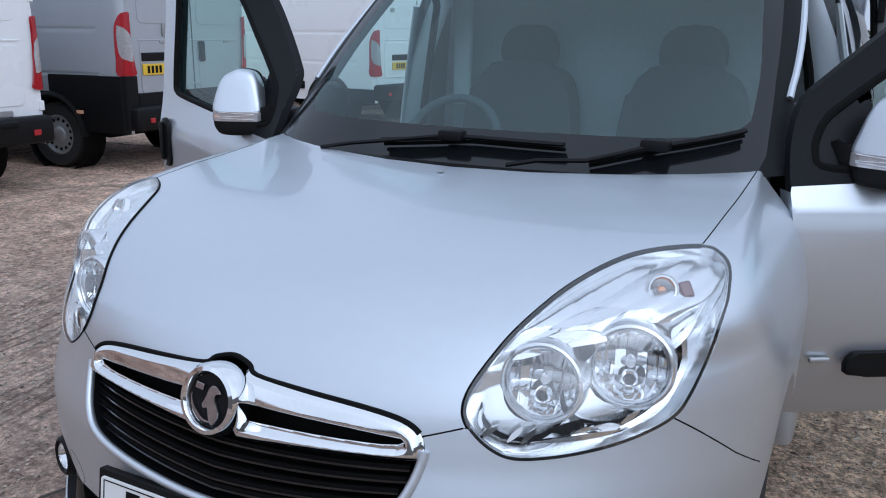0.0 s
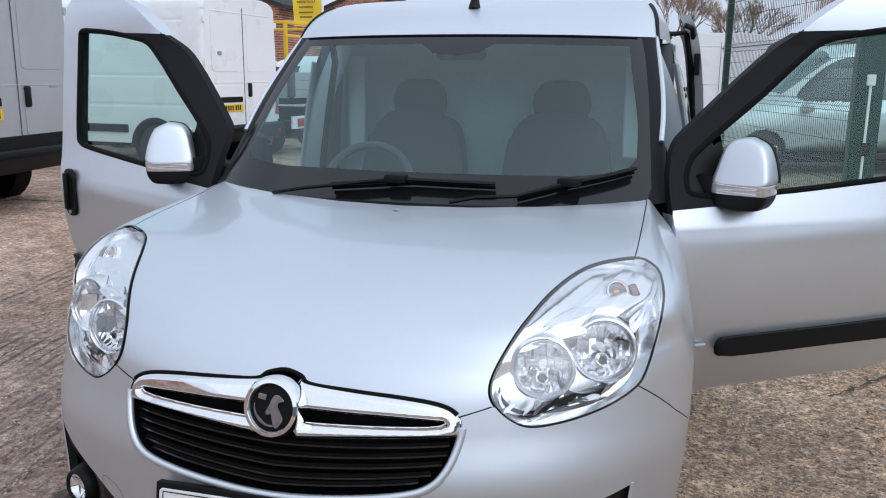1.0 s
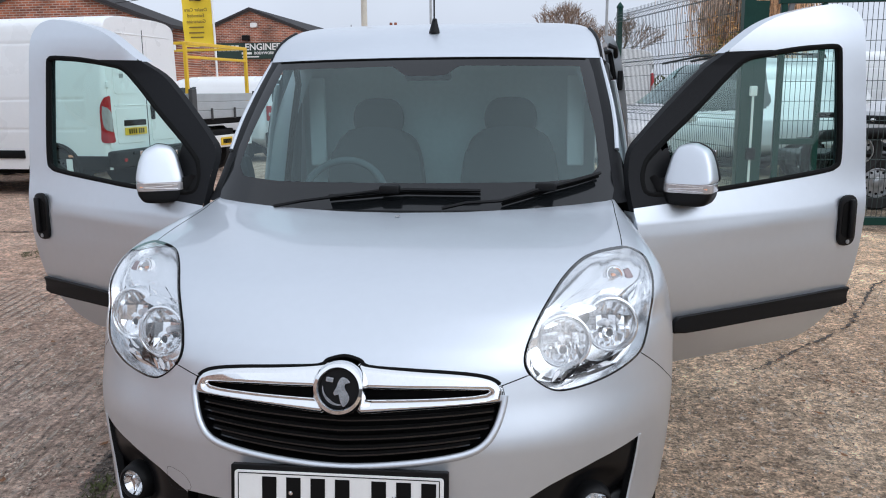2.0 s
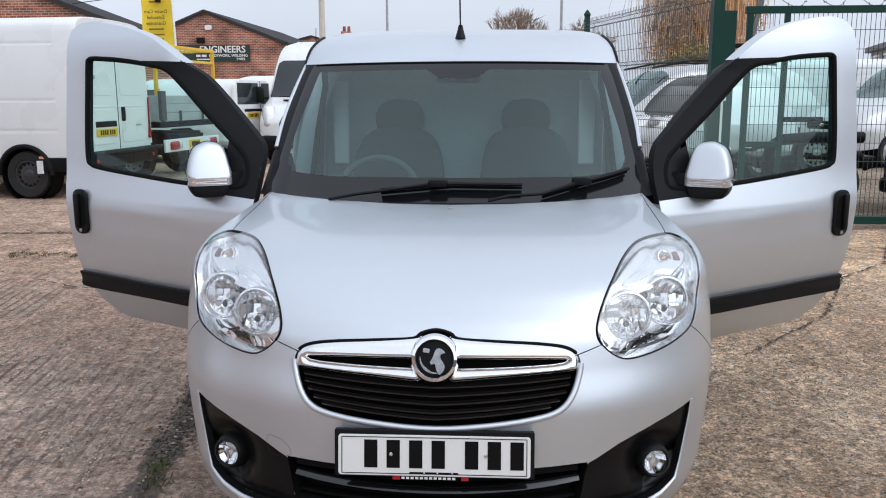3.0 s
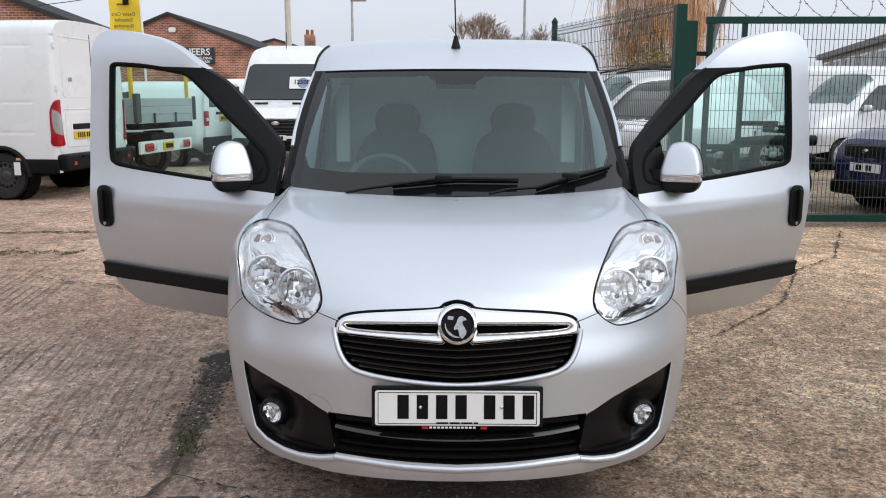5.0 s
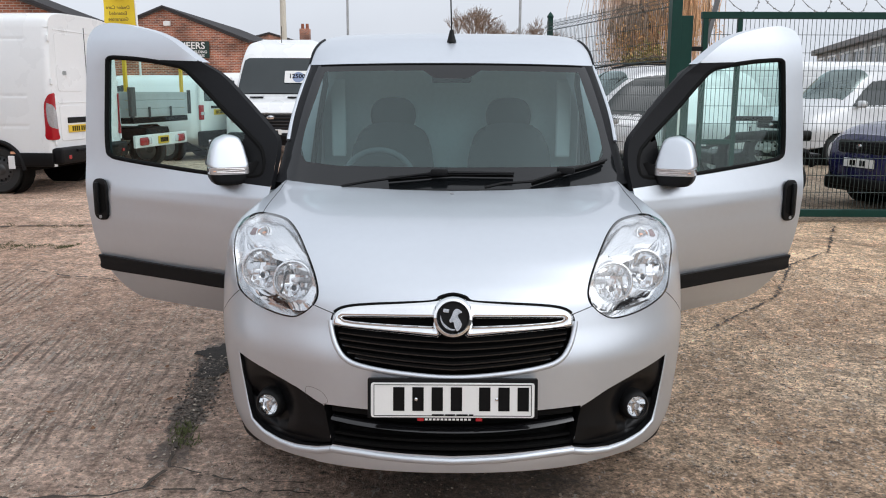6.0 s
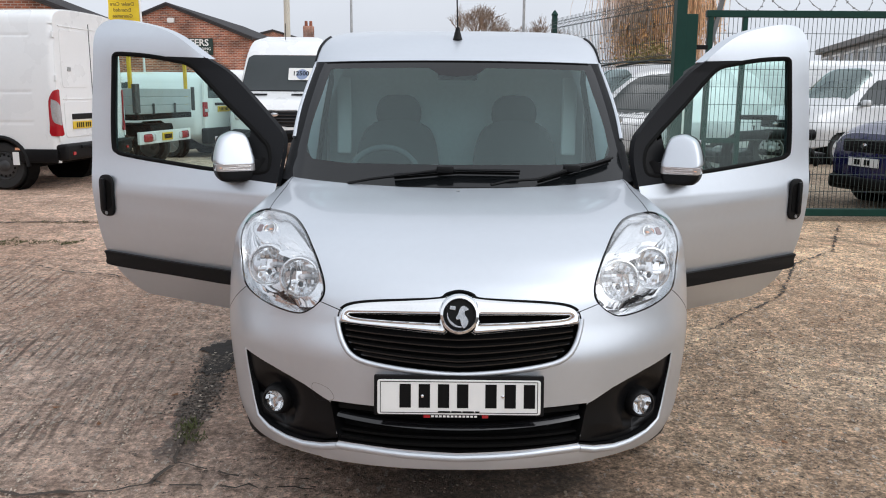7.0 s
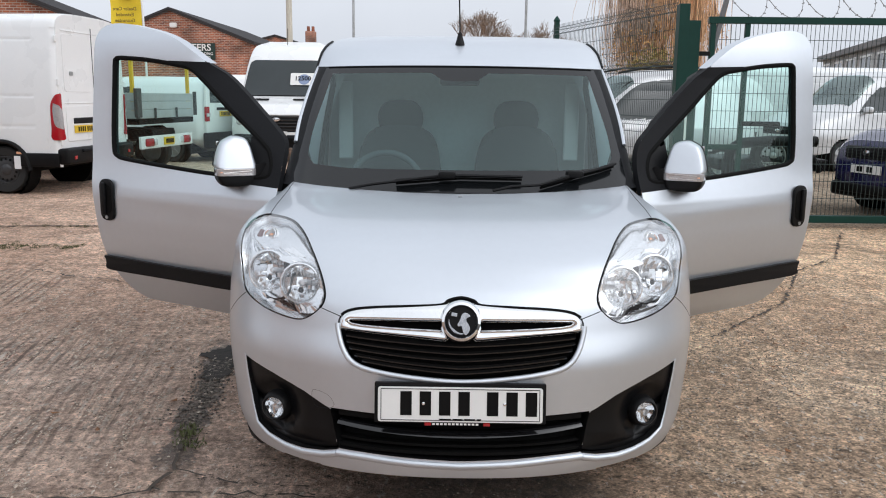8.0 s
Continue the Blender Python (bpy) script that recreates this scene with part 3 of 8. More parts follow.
inner_edge = LAMP[i_top:i_low + 1] if i_top < i_low else LAMP[i_top:] + LAMP[:i_low + 1]
i_seam = min(range(len(LAMP)), key=lambda i: (LAMP[i][0] - SEAM[2][0]) ** 2 + (LAMP[i][1] - SEAM[2][1]) ** 2)
lower_edge = LAMP[i_low:i_seam + 1]
g_top = sorted([p for p in GRILLE if p[0] >= 0 and p[1] > .764], key=lambda p: p[0]) + on_front([(.392, .762)])
half_bonnet = g_top + [SEAM[1]] + inner_edge[::-1] + BONNET_SIDE[1:] + BONNET_REAR[1:]
BONNET = half_bonnet + mirrored(half_bonnet[1:-1][::-1])
half_bumper = g_top[-1:] + [SEAM[1]] + lower_edge[1:] + SEAM[3:] + [(1.9, .56), (1.9, .260), (0, .260)]
BUMPER = half_bumper + mirrored(half_bumper[:-1][::-1])

van = thing("silver_van", "metallic silver panel van with both front doors open, parked in yard", "van")
US, VS = np.linspace(-2, 2, 641), np.linspace(.235, 1.09, 215)


def both(poly, u, z):
    return inside(poly, np.abs(u), z)


def in_arch(u, z):
    y = front(u, z)[..., 1]
    return (y - WHEEL_Y) ** 2 + (z - WHEEL_Z) ** 2 < ARCH ** 2


def two(line, closed):
    return [(line, closed), (mirrored(line), closed)]


EDGES = two(LAMP, True) + [(GRILLE, True), (INTAKE, True)] + two(FOG, True) + two(ARCH_LINE, False) + two(SEAM[:2], False) + two(SEAM[2:], False) + two(BONNET_SIDE, False) + two(BONNET_REAR, False)
skin("bonnet", front, np.linspace(-1, 1, 401), np.linspace(.74, 1.09, 176), lambda u, z: inside(BONNET, u, z), EDGES, SILVER, van, "smooth silver bonnet")
skin("bumper", front, US, VS, lambda u, z: inside(BUMPER, u, z) & ~both(LAMP, u, z) & ~inside(GRILLE, u, z) & ~inside(INTAKE, u, z) & ~both(FOG, u, z) & ~in_arch(u, z) & (front(u, z)[..., 1] < WHEEL_Y), EDGES, SILVER, van, "silver front bumper")
for side, name in ((1, "wing"), (-1, "wing")):
    skin(name, front, np.linspace(0.4, 2, 257) if side > 0 else np.linspace(-2, -0.4, 257), VS, lambda u, z: ~inside(BONNET, u, z) & ~both(LAMP, u, z) & ~inside(BUMPER, u, z) & ~in_arch(u, z) & (z > .3) & (np.abs(u) > .5) & ~((np.abs(front(u, z)[..., 0]) < .737) & (z > np.interp(np.abs(front(u, z)[..., 0]), (0, .22, .42, .56, .67, .736), (1.066, 1.068, 1.074, 1.080, 1.085, 1.088)) - .002)), EDGES, SILVER, van, "silver front wing")
# dark inner structure behind the joints
skin("inner_structure", front, np.linspace(-1.6, 1.6, 161), np.linspace(.268, 1.09, 70), lambda u, z: ~both(LAMP, u, z) & ~inside(GRILLE, u, z) & ~inside(INTAKE, u, z) & ~both(FOG, u, z) & ~in_arch(u, z), EDGES, BLACK, van, lift=-0.012)


def line_on(surface, pts, lift=0.0, cut=3):
    """Points of a surface along an outline, pushed out by lift."""
    out = []
    for (u0, v0), (u1, v1) in zip(pts, pts[1:]):
        for j in range(cut):
            out.append((u0 + (u1 - u0) * j / cut, v0 + (v1 - v0) * j / cut))
    out.append(pts[-1])
    u, v = np.array(out).T
    e = 1e-4
    p = surface(u, v)
    nor = np.cross(surface(u + e, v) - surface(u - e, v), surface(u, v + e) - surface(u, v - e))
    nor /= np.linalg.norm(nor, axis=-1, keepdims=True) + 1e-12
    return [Vector(a) for a in (p + lift * nor)]


def seam(pts, radius=0.0021, name="shut_line", lift=-0.0012, mat=SEAL):
    for line in (pts, mirrored(pts)):
        part(name, tube(line_on(front, line, lift), radius, 6), mat, van, smooth=True)


seam(SEAM[:2])
seam(SEAM[2:-1])
seam(BONNET_SIDE)
for line in (inner_edge, mirrored(inner_edge)):
    part("lamp_seal", tube(line_on(front, line, -0.001), 0.0048, 6), SEAL, van, smooth=True)
outer_edge = LAMP[i_low:] + LAMP[:i_top + 1] if i_top < i_low else LAMP[i_low:i_top + 1]
for line in (outer_edge, mirrored(outer_edge)):
    part("lamp_seal", tube(line_on(front, line, -0.001), 0.0028, 6), SEAL, van, smooth=True)
top_line = g_top[:-1]
part("bonnet_seal", tube(line_on(front, mirrored(top_line)[::-1] + top_line[1:], 0.0), 0.0052, 6), SEAL, van, smooth=True)

# ---- the silver van: lamps, grille, plate ----
def sunk(poly, depth, name, mat, parent, us, vs, label=""):
    """The floor of a recess that follows the nose."""
    return skin(name, front, us, vs, lambda u, z: inside(poly, u, z), [(poly, True)], mat, parent, label, lift=-depth)


def rim_wall(poly, depth, name, mat, parent, start=0.0):
    """The wall between the nose and the floor of a recess."""
    a, b = line_on(front, poly + poly[:1], -start, 1), line_on(front, poly + poly[:1], -depth, 1)
    n = len(a)
    return mesh_part(name, a + b, [(i, i + 1, n + i + 1, n + i) for i in range(n - 1)], mat, parent)


def aim(at, yaw, pitch=0.0):
    """A pose whose z looks out of the nose, turned by yaw to the side."""
    return pose(*at) @ pose(0, 0, 0, 0, 0, yaw) @ pose(0, 0, 0, 90 - pitch, 0, 0)


def headlamp(side):
    poly = LAMP if side > 0 else mirrored(LAMP)
    lamp = new("headlamp")
    lamp.parent = van
    tagged(lamp, "clear twin-reflector headlamp")
    us = np.linspace(min(p[0] for p in poly) - .01, max(p[0] for p in poly) + .01, 91)
    vs = np.linspace(.73, 1.03, 91)
    skin("lens", front, us, vs, lambda u, z: inside(poly, u, z), [(poly, True)], LENS, lamp, "clear plastic lens", lift=0.004).visible_shadow = False
    rim_wall(poly, 0.05, "housing_wall", LAMPCHROME, lamp, -0.004)
    bowls = (((.672, .345, .862), .073, "main_reflector", 14), ((.546, .258, .838), .070, "dip_reflector", 8))

    def floor(u, z):
        """A bright moulded floor: a smooth raised visor above, terraces round the bowls."""
        p = front(u, z)
        x, zz = np.abs(p[..., 0]), p[..., 2]
        visor = 1 / (1 + np.exp(-(zz - .905 - .35 * (x - .60)) / .004))
        d = np.min([np.hypot((x - b[0][0]) * .95, zz - b[0][2]) - b[1] for b in bowls], 0)
        step = .010 * np.clip(d / .03, 0, 1) ** 2
        sweep = .006 * np.abs(((zz * .8 - .5 * x) / .030) % 1 - .5) * visor
        e = 1e-4
        nor = np.cross(front(u + e, z) - front(u - e, z), front(u, z + e) - front(u, z - e))
        nor /= np.linalg.norm(nor, axis=-1, keepdims=True)
        return p - nor * (0.050 - .020 * visor - step + sweep)[..., None]

    def open_floor(u, z):
        p = floor(u, z)
        return inside(poly, u, z) & np.all([np.hypot(np.abs(p[..., 0]) - b[0][0], p[..., 2] - b[0][2]) > b[1] * .93 for b in bowls], 0)

    rings_ = []
    for at, r, _, _ in bowls:
        goal = np.array([(side * (at[0] + r * .93 * math.cos(k * .2618)), at[2] + r * .93 * math.sin(k * .2618)) for k in range(24)])
        q = goal.copy()
        for _ in range(8):
            uz = np.array(on_front([tuple(p) for p in q]))
            q = q + .7 * (goal - floor(uz[:, 0], uz[:, 1])[:, (0, 2)])
        rings_.append((on_front([tuple(p) for p in q]), True))
    skin("housing", floor, us, vs, open_floor, [(poly, True)] + rings_, LAMPCHROME, lamp, "bright moulded housing", reach=3)
    for at, r, name, yaw in bowls:
        m = aim((at[0] * side, at[1], at[2]), yaw * side, 8)
        bowl = new(name)
        bowl.parent, bowl.matrix_basis = lamp, m
        bm, pick = bmesh.new(), random.Random(int(at[0] * 1000))
        cols, cuts = 7, (-1.0, -.40, .30, 1.0)
        for c in range(cols):
            for lo, hi in zip(cuts, cuts[1:]):
                tx, ty = pick.gauss(0, .13), pick.gauss(0, .05)
                quad = []
                for fx, fy in ((c, lo), (c + 1, lo), (c + 1, hi), (c, hi)):
                    x, y = r * .87 * (2 * fx / cols - 1), r * .87 * fy
                    k = max(math.hypot(x, y) / (r * .87), 1)
                    x, y = x / k, y / k
                    quad.append(Vector((x, y, -.056 + .050 * ((x * x + y * y) / (r * .87) ** 2))))
                mid = sum(quad, Vector()) / 4
                if (quad[0] - quad[2]).length < .004 or (quad[1] - quad[3]).length < .004:
                    continue
                bm.faces.new([bm.verts.new(p + Vector((0, 0, tx * (p.x - mid.x) + ty * (p.y - mid.y)))) for p in quad])
        lathe([(0, -.064), (r * .5, -.058), (r * .88, -.010)], 32, Matrix(), bm)
        part("bowl", bm, BOWL, bowl)
        part("inner_ring", lathe([(r * 0.83, -.012), (r * 0.85, -.002), (r * 0.875, .001), (r * 0.89, -.004)], 48), LAMPCHROME, bowl, smooth=True)
        part("bezel", lathe([(r * 0.885, -.010), (r * 0.91, .003), (r * 0.96, .008), (r * 1.02, .006), (r * 1.06, -.004), (r * 1.075, -.03), (r * 1.11, -.10)], 48), LAMPCHROME, bowl, "bright round bezel", smooth=True)
        part("groove", lathe([(r * 0.882, .0005), (r * 0.892, .003), (r * 0.902, .0015)], 48), CHROME, bowl, smooth=True)
        part("bulb", lathe([(.010, -.062), (.010, -.036), (.008, -.026), (.0, -.024)], 16), CLEARW, bowl, smooth=True)
        part("bulb_cap", lathe([(.0, -.006), (.0075, -.007), (.0085, -.010), (.0085, -.028), (0, -.03)], 20, pose(0, -.024, 0)), GREYPL, bowl, smooth=True)
        part("bulb_cap_ring", lathe([(.0088, -.008), (.0115, -.005), (.0145, -.010), (.0145, -.03)], 24, pose(0, -.024, 0)), CHROME, bowl, smooth=True)
    # indicator in the upper tip
    tip = new("indicator")
    tip.parent, tip.matrix_basis = lamp, aim((.690 * side, .462, .972), 22 * side, 30)
    part("bowl", lathe([(.006, -.03), (.018, -.022), (.026, -.004), (.029, .0), (.031, -.012)], 28), SATIN, tip, smooth=True)
    part("bulb", lathe([(.009, -.028), (.0095, -.012), (.006, -.006), (0, -.005)], 16), AMBER, tip, "amber bulb", smooth=True)
    part("ring", lathe([(.020, -.004), (.022, .002), (.025, .001), (.025, -.01)], 28), CHROME, tip, smooth=True)
    part("side_marker", box((.024, .032, .02), (side * .042, .002, -.012), .005, pose(0, 0, 0, 0, 0, 18 * side)), REDGREY, tip)
    # mirror-bright facets above the bowls, and small chrome and dark grey pieces below them
    facets = (("facet", CHROME, ((.500, .885), (.545, .925), (.605, .935), (.640, .920), (.575, .905)), .020),
              ("facet", CHROME, ((.540, .935), (.600, .965), (.650, .962), (.600, .945)), .020),
              ("facet", GREYPL, ((.585, .905), (.618, .918), (.625, .895), (.605, .882)), .028),
              ("facet", CHROME, ((.738, .935), (.770, .955), (.765, .905), (.748, .890)), .030),
              ("channel", CHROME, ((.640, .785), (.680, .778), (.722, .790), (.745, .812), (.728, .792), (.690, .772), (.655, .774)), .036),
              ("channel", GREYPL, ((.592, .772), (.632, .776), (.622, .786), (.604, .783)), .030),
              ("channel", CHROME, ((.474, .812), (.484, .782), (.515, .762), (.560, .757), (.520, .758), (.490, .768), (.474, .79)), .030),
              ("facet", CHROME, ((.560, .758), (.640, .770), (.700, .772), (.640, .760)), .022))
    pick = random.Random(5)
    slivers = []
    for k in range(7):
        x, z = .492 + .036 * k + pick.uniform(-.008, .008), .764 + .012 * abs(k - 1.5) / 3 + pick.uniform(-.003, .006)
        a = pick.uniform(-.5, .9)
        slivers.append(("facet", (CHROME, SATIN, CHROME, GREYPL)[k % 4], tuple((x + dx * math.cos(a) - dz * math.sin(a), z + dx * math.sin(a) + dz * math.cos(a)) for dx, dz in ((-.016, -.001), (0, .006), (.017, .002), (.004, -.004))), .018 + .002 * k))
    for k in range(9):
        x = .545 + .022 * k + pick.uniform(-.006, .006)
        z = .915 + .30 * (x - .545) + pick.uniform(-.012, .018)
        a = pick.uniform(.3, 1.0)
        slivers.append(("facet", (CHROME, SATIN)[k % 2], tuple((x + dx * math.cos(a) - dz * math.sin(a), z + dx * math.sin(a) + dz * math.cos(a)) for dx, dz in ((-.022, -.001), (0, .005), (.020, .002), (.002, -.003))), .018 + .0012 * k))
    # dark grey crescents stand in for the shaded gap below each bowl
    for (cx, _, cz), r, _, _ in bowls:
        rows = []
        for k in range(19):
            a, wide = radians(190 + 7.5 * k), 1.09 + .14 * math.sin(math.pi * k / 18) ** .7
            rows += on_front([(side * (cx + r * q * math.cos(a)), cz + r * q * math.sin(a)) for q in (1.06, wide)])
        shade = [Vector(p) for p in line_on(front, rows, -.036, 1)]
        mesh_part("channel", shade, [(2 * k, 2 * k + 1, 2 * k + 3, 2 * k + 2) for k in range(18)], GREYPL, lamp, "dark crescent for painted shade under the bowl")
    facets = facets + tuple(slivers)
    for x0, z0, x1, z1 in ((.520, .915, .640, .978), (.550, .925, .665, .985), (.500, .895, .575, .945), (.745, .900, .772, .975), (.640, .945, .675, .935)):
        pts = on_front([(x0 * side, z0), ((x0 + x1) / 2 * side, (z0 + z1) / 2 - .004), (x1 * side, z1)])
        part("streak", tube(line_on(front, pts, -0.026, 5), [.0010] * 5 + [.0042] * 5 + [.001], 6, flat=.5), CHROME, lamp, smooth=True)
    for name, mat, pts, deep in facets:
        shape = soft(on_front([(x * side, z) for x, z in pts]), 3)
        rows = [Vector(p) for p in line_on(front, shape, -deep, 1)]
        bm = bmesh.new()
        lo, hi = [bm.verts.new(p + Vector((0, .008, 0))) for p in rows], [bm.verts.new(p) for p in rows]
        top = bm.faces.new(hi)
        for i in range(len(rows)):
            j = (i + 1) % len(rows)
            bm.faces.new((lo[i], lo[j], hi[j], hi[i]))
        bmesh.ops.triangulate(bm, faces=[top])
        part(name, bm, mat, lamp, smooth=True)


REDGREY = material("smoked_reflector", (0.20, 0.13, 0.13), 0.2, 0.2, 0.1, 20)
for s_ in (1, -1):
    headlamp(s_)

# grille: a deep dark recess, five swept slats, two bright bars and a round plain emblem
grille = new("grille")
grille.parent = van
tagged(grille, "black grille with chrome bars")
gu, gv = np.linspace(-.33, .33, 101), np.linspace(.575, .84, 60)
sunk(GRILLE, 0.06, "backing", SEAL, grille, gu, gv)
rim_wall(GRILLE, 0.06, "surround", BLACK, grille)
k_low = [p for p in GRILLE if p[1] < .746]
low_line = sorted(k_low, key=lambda p: math.atan2(p[0], -(p[1] - .76)))
part("lower_rim", tube(line_on(front, low_line, 0.0, 2), 0.009, 10), SILVER, van, "silver grille rim", smooth=True)


def strip(x0, x1, z_mid, z_end, thick, proud, name, mat, parent, taper=1.0, bow=2.0, label="", depth=0.03, tilt=0.34):
    """A moulded bar across the nose, between x0 and x1: heights at the middle and the end."""
    n = 24
    rows = []
    for i in range(n + 1):
        x = x0 + (x1 - x0) * i / n
        f = (abs(x) / max(abs(x0), abs(x1))) ** bow
        zc, th = z_mid + (z_end - z_mid) * f, thick * (1 + (taper - 1) * f)
        u, v = on_front([(x, zc)])[0]
        o = front(u, v)
        e = 1e-3
        nor = np.cross(front(u + e, v) - front(u - e, v), front(u, v + e) - front(u, v - e))
        nor = Vector(nor / np.linalg.norm(nor))
        o = Vector(o)
        up = Vector((0, 0, 1))
        rows.append([o + nor * (proud - depth) + up * th / 2, o + nor * (proud - tilt * th) + up * th / 2, o + nor * (proud - .55 * tilt * th) + up * th * 0.2, o + nor * (proud - .12 * tilt * th) - up * th * 0.2, o + nor * proud - up * th * 0.36, o + nor * (proud - .004) - up * th / 2, o + nor * (proud - depth) - up * th / 2])
    k = len(rows[0])
    verts = [p for row in rows for p in row]
    faces = [(i * k + j, i * k + (j + 1) % k, (i + 1) * k + (j + 1) % k, (i + 1) * k + j) for i in range(n) for j in range(k)]
    faces += [tuple(range(k))[::-1], tuple(n * k + j for j in range(k))]
    bm = bmesh.new()
    vs = [bm.verts.new(p) for p in verts]
    for f in faces:
        bm.faces.new([vs[i] for i in f])
    return part(name, bm, mat, parent, label, smooth=True)


BAR_XZ = [(.030, .820), (.066, .8145), (.16, .8072), (.27, .8002), (.345, .7905), (.383, .7755), (.396, .753), (.398, .732), (.391, .721), (.34, .719), (.25, .715), (.15, .709), (.08, .703), (.030, .700)]
SLOT_XZ = [(.040, .760), (.12, .759), (.25, .757), (.330, .753), (.368, .751), (.350, .741), (.25, .738), (.12, .735), (.040, .733)]
for s_ in (1, -1):
    bar = rounded([(s_ * u, z) for u, z in on_front(BAR_XZ)], 2)
    slot = rounded([(s_ * u, z) for u, z in on_front(SLOT_XZ)], 1)
    scale_ = np.array((1.35, 1.0))
    lines_ = [(np.array(bar) * scale_, True), (np.array(slot) * scale_, True)]

    def chrome_form(u, z):
        """The nose, swollen into two rounded bars."""
        u, z = np.broadcast_arrays(np.asarray(u, float), np.asarray(z, float))
        p = front(u, z)
        q = np.stack([u.ravel(), z.ravel()], 1) * scale_
        d = nearest(lines_, q)[1].reshape(u.shape)
        k = np.clip(d / .015, 0, 1)
        p[..., 1] -= .016 * k * (2 - k) - .004
        return p

    bu = np.linspace(.015, .31, 180) * s_ if s_ > 0 else np.linspace(-.31, -.015, 180)
    skin("chrome_bar", chrome_form, bu, np.linspace(.695, .816, 100), lambda u, z: inside(bar, u, z) & ~inside(slot, u, z), [(bar, True), (slot, True)], CHROME, grille, "chrome grille bar")
for zm, ze, half in ((.690, .708, .378), (.668, .690, .376), (.646, .671, .366), (.622, .650, .345), (.604, .634, .32)):
    strip(-half, half, zm, ze, .010, -.016, "slat", SEAL, grille, 1.0, 1.2, depth=0.035, tilt=0.0)
    strip(-half, half, zm - .004, ze - .004, .005, -.012, "slat_edge", GLOSS, grille, 1.0, 1.2, depth=0.02, tilt=0.0)
emblem = new("emblem")
emblem.parent, emblem.matrix_basis = grille, aim((0, .044, .770), 0, 14)
part("ring", lathe([(.047, -.02), (.048, .006), (.053, .013), (.061, .011), (.067, .0), (.068, -.03)], 48), CHROME, emblem, "chrome ring", smooth=True)
part("disc", lathe([(.047, .0), (.03, .001), (0, .001)], 48), BLACK, emblem, "gloss black disc", smooth=True)
arc = [(.040 * math.cos(radians(a)), .040 * math.sin(radians(a))) for a in range(170, 285, 8)]
FIGURE = material("emblem_chrome", (0.44, 0.45, 0.47), 0.24, 1.0, 0.3, 90)
part("figure", prism(arc + [(x * (.80 + .16 * abs(k / 7.5 - 1)), z * (.80 + .16 * abs(k / 7.5 - 1))) for k, (x, z) in enumerate(arc)][::-1], .004, pose(0, 0, .003), .001), FIGURE, emblem, "plain bright crescent")
part("figure", prism(soft([(.010, -.042), (.002, -.026), (.0, -.012), (-.010, -.016), (-.014, -.008), (-.006, .004), (-.002, .018), (.006, .028), (.018, .026), (.027, .016), (.016, .014), (.013, .004), (.022, -.010), (.026, -.024), (.018, -.038)], 3), .005, pose(.002, 0, .003), .001), FIGURE, emblem, "plain bright wedge")
part("figure", prism(rect(.019, .012, .002), .004, pose(-.022, .022, .003, 0, 0, -8), .001), FIGURE, emblem, "plain bright tab")

# lower intake
intake = new("lower_intake")
intake.parent = van
tagged(intake, "black lower intake")
sunk(INTAKE, 0.07, "backing", SEAL, intake, np.linspace(-.34, .34, 81), np.linspace(.31, .475, 40))
rim_wall(INTAKE, 0.07, "surround", BLACK, intake)
for zm, ze, th, pr in ((.448, .448, .020, -.012), (.360, .366, .010, -.028), (.338, .344, .012, -.014)):
    strip(-.40, .40, zm, ze, th, pr, "cross_bar", SEAL, intake, 1.0, 2.0, depth=0.05, tilt=0.0)
strip(-.405, .405, .398, .418, .022, -.010, "cross_bar", GLOSS, intake, .8, 2.0, "glossy curved bar", .05, .8)

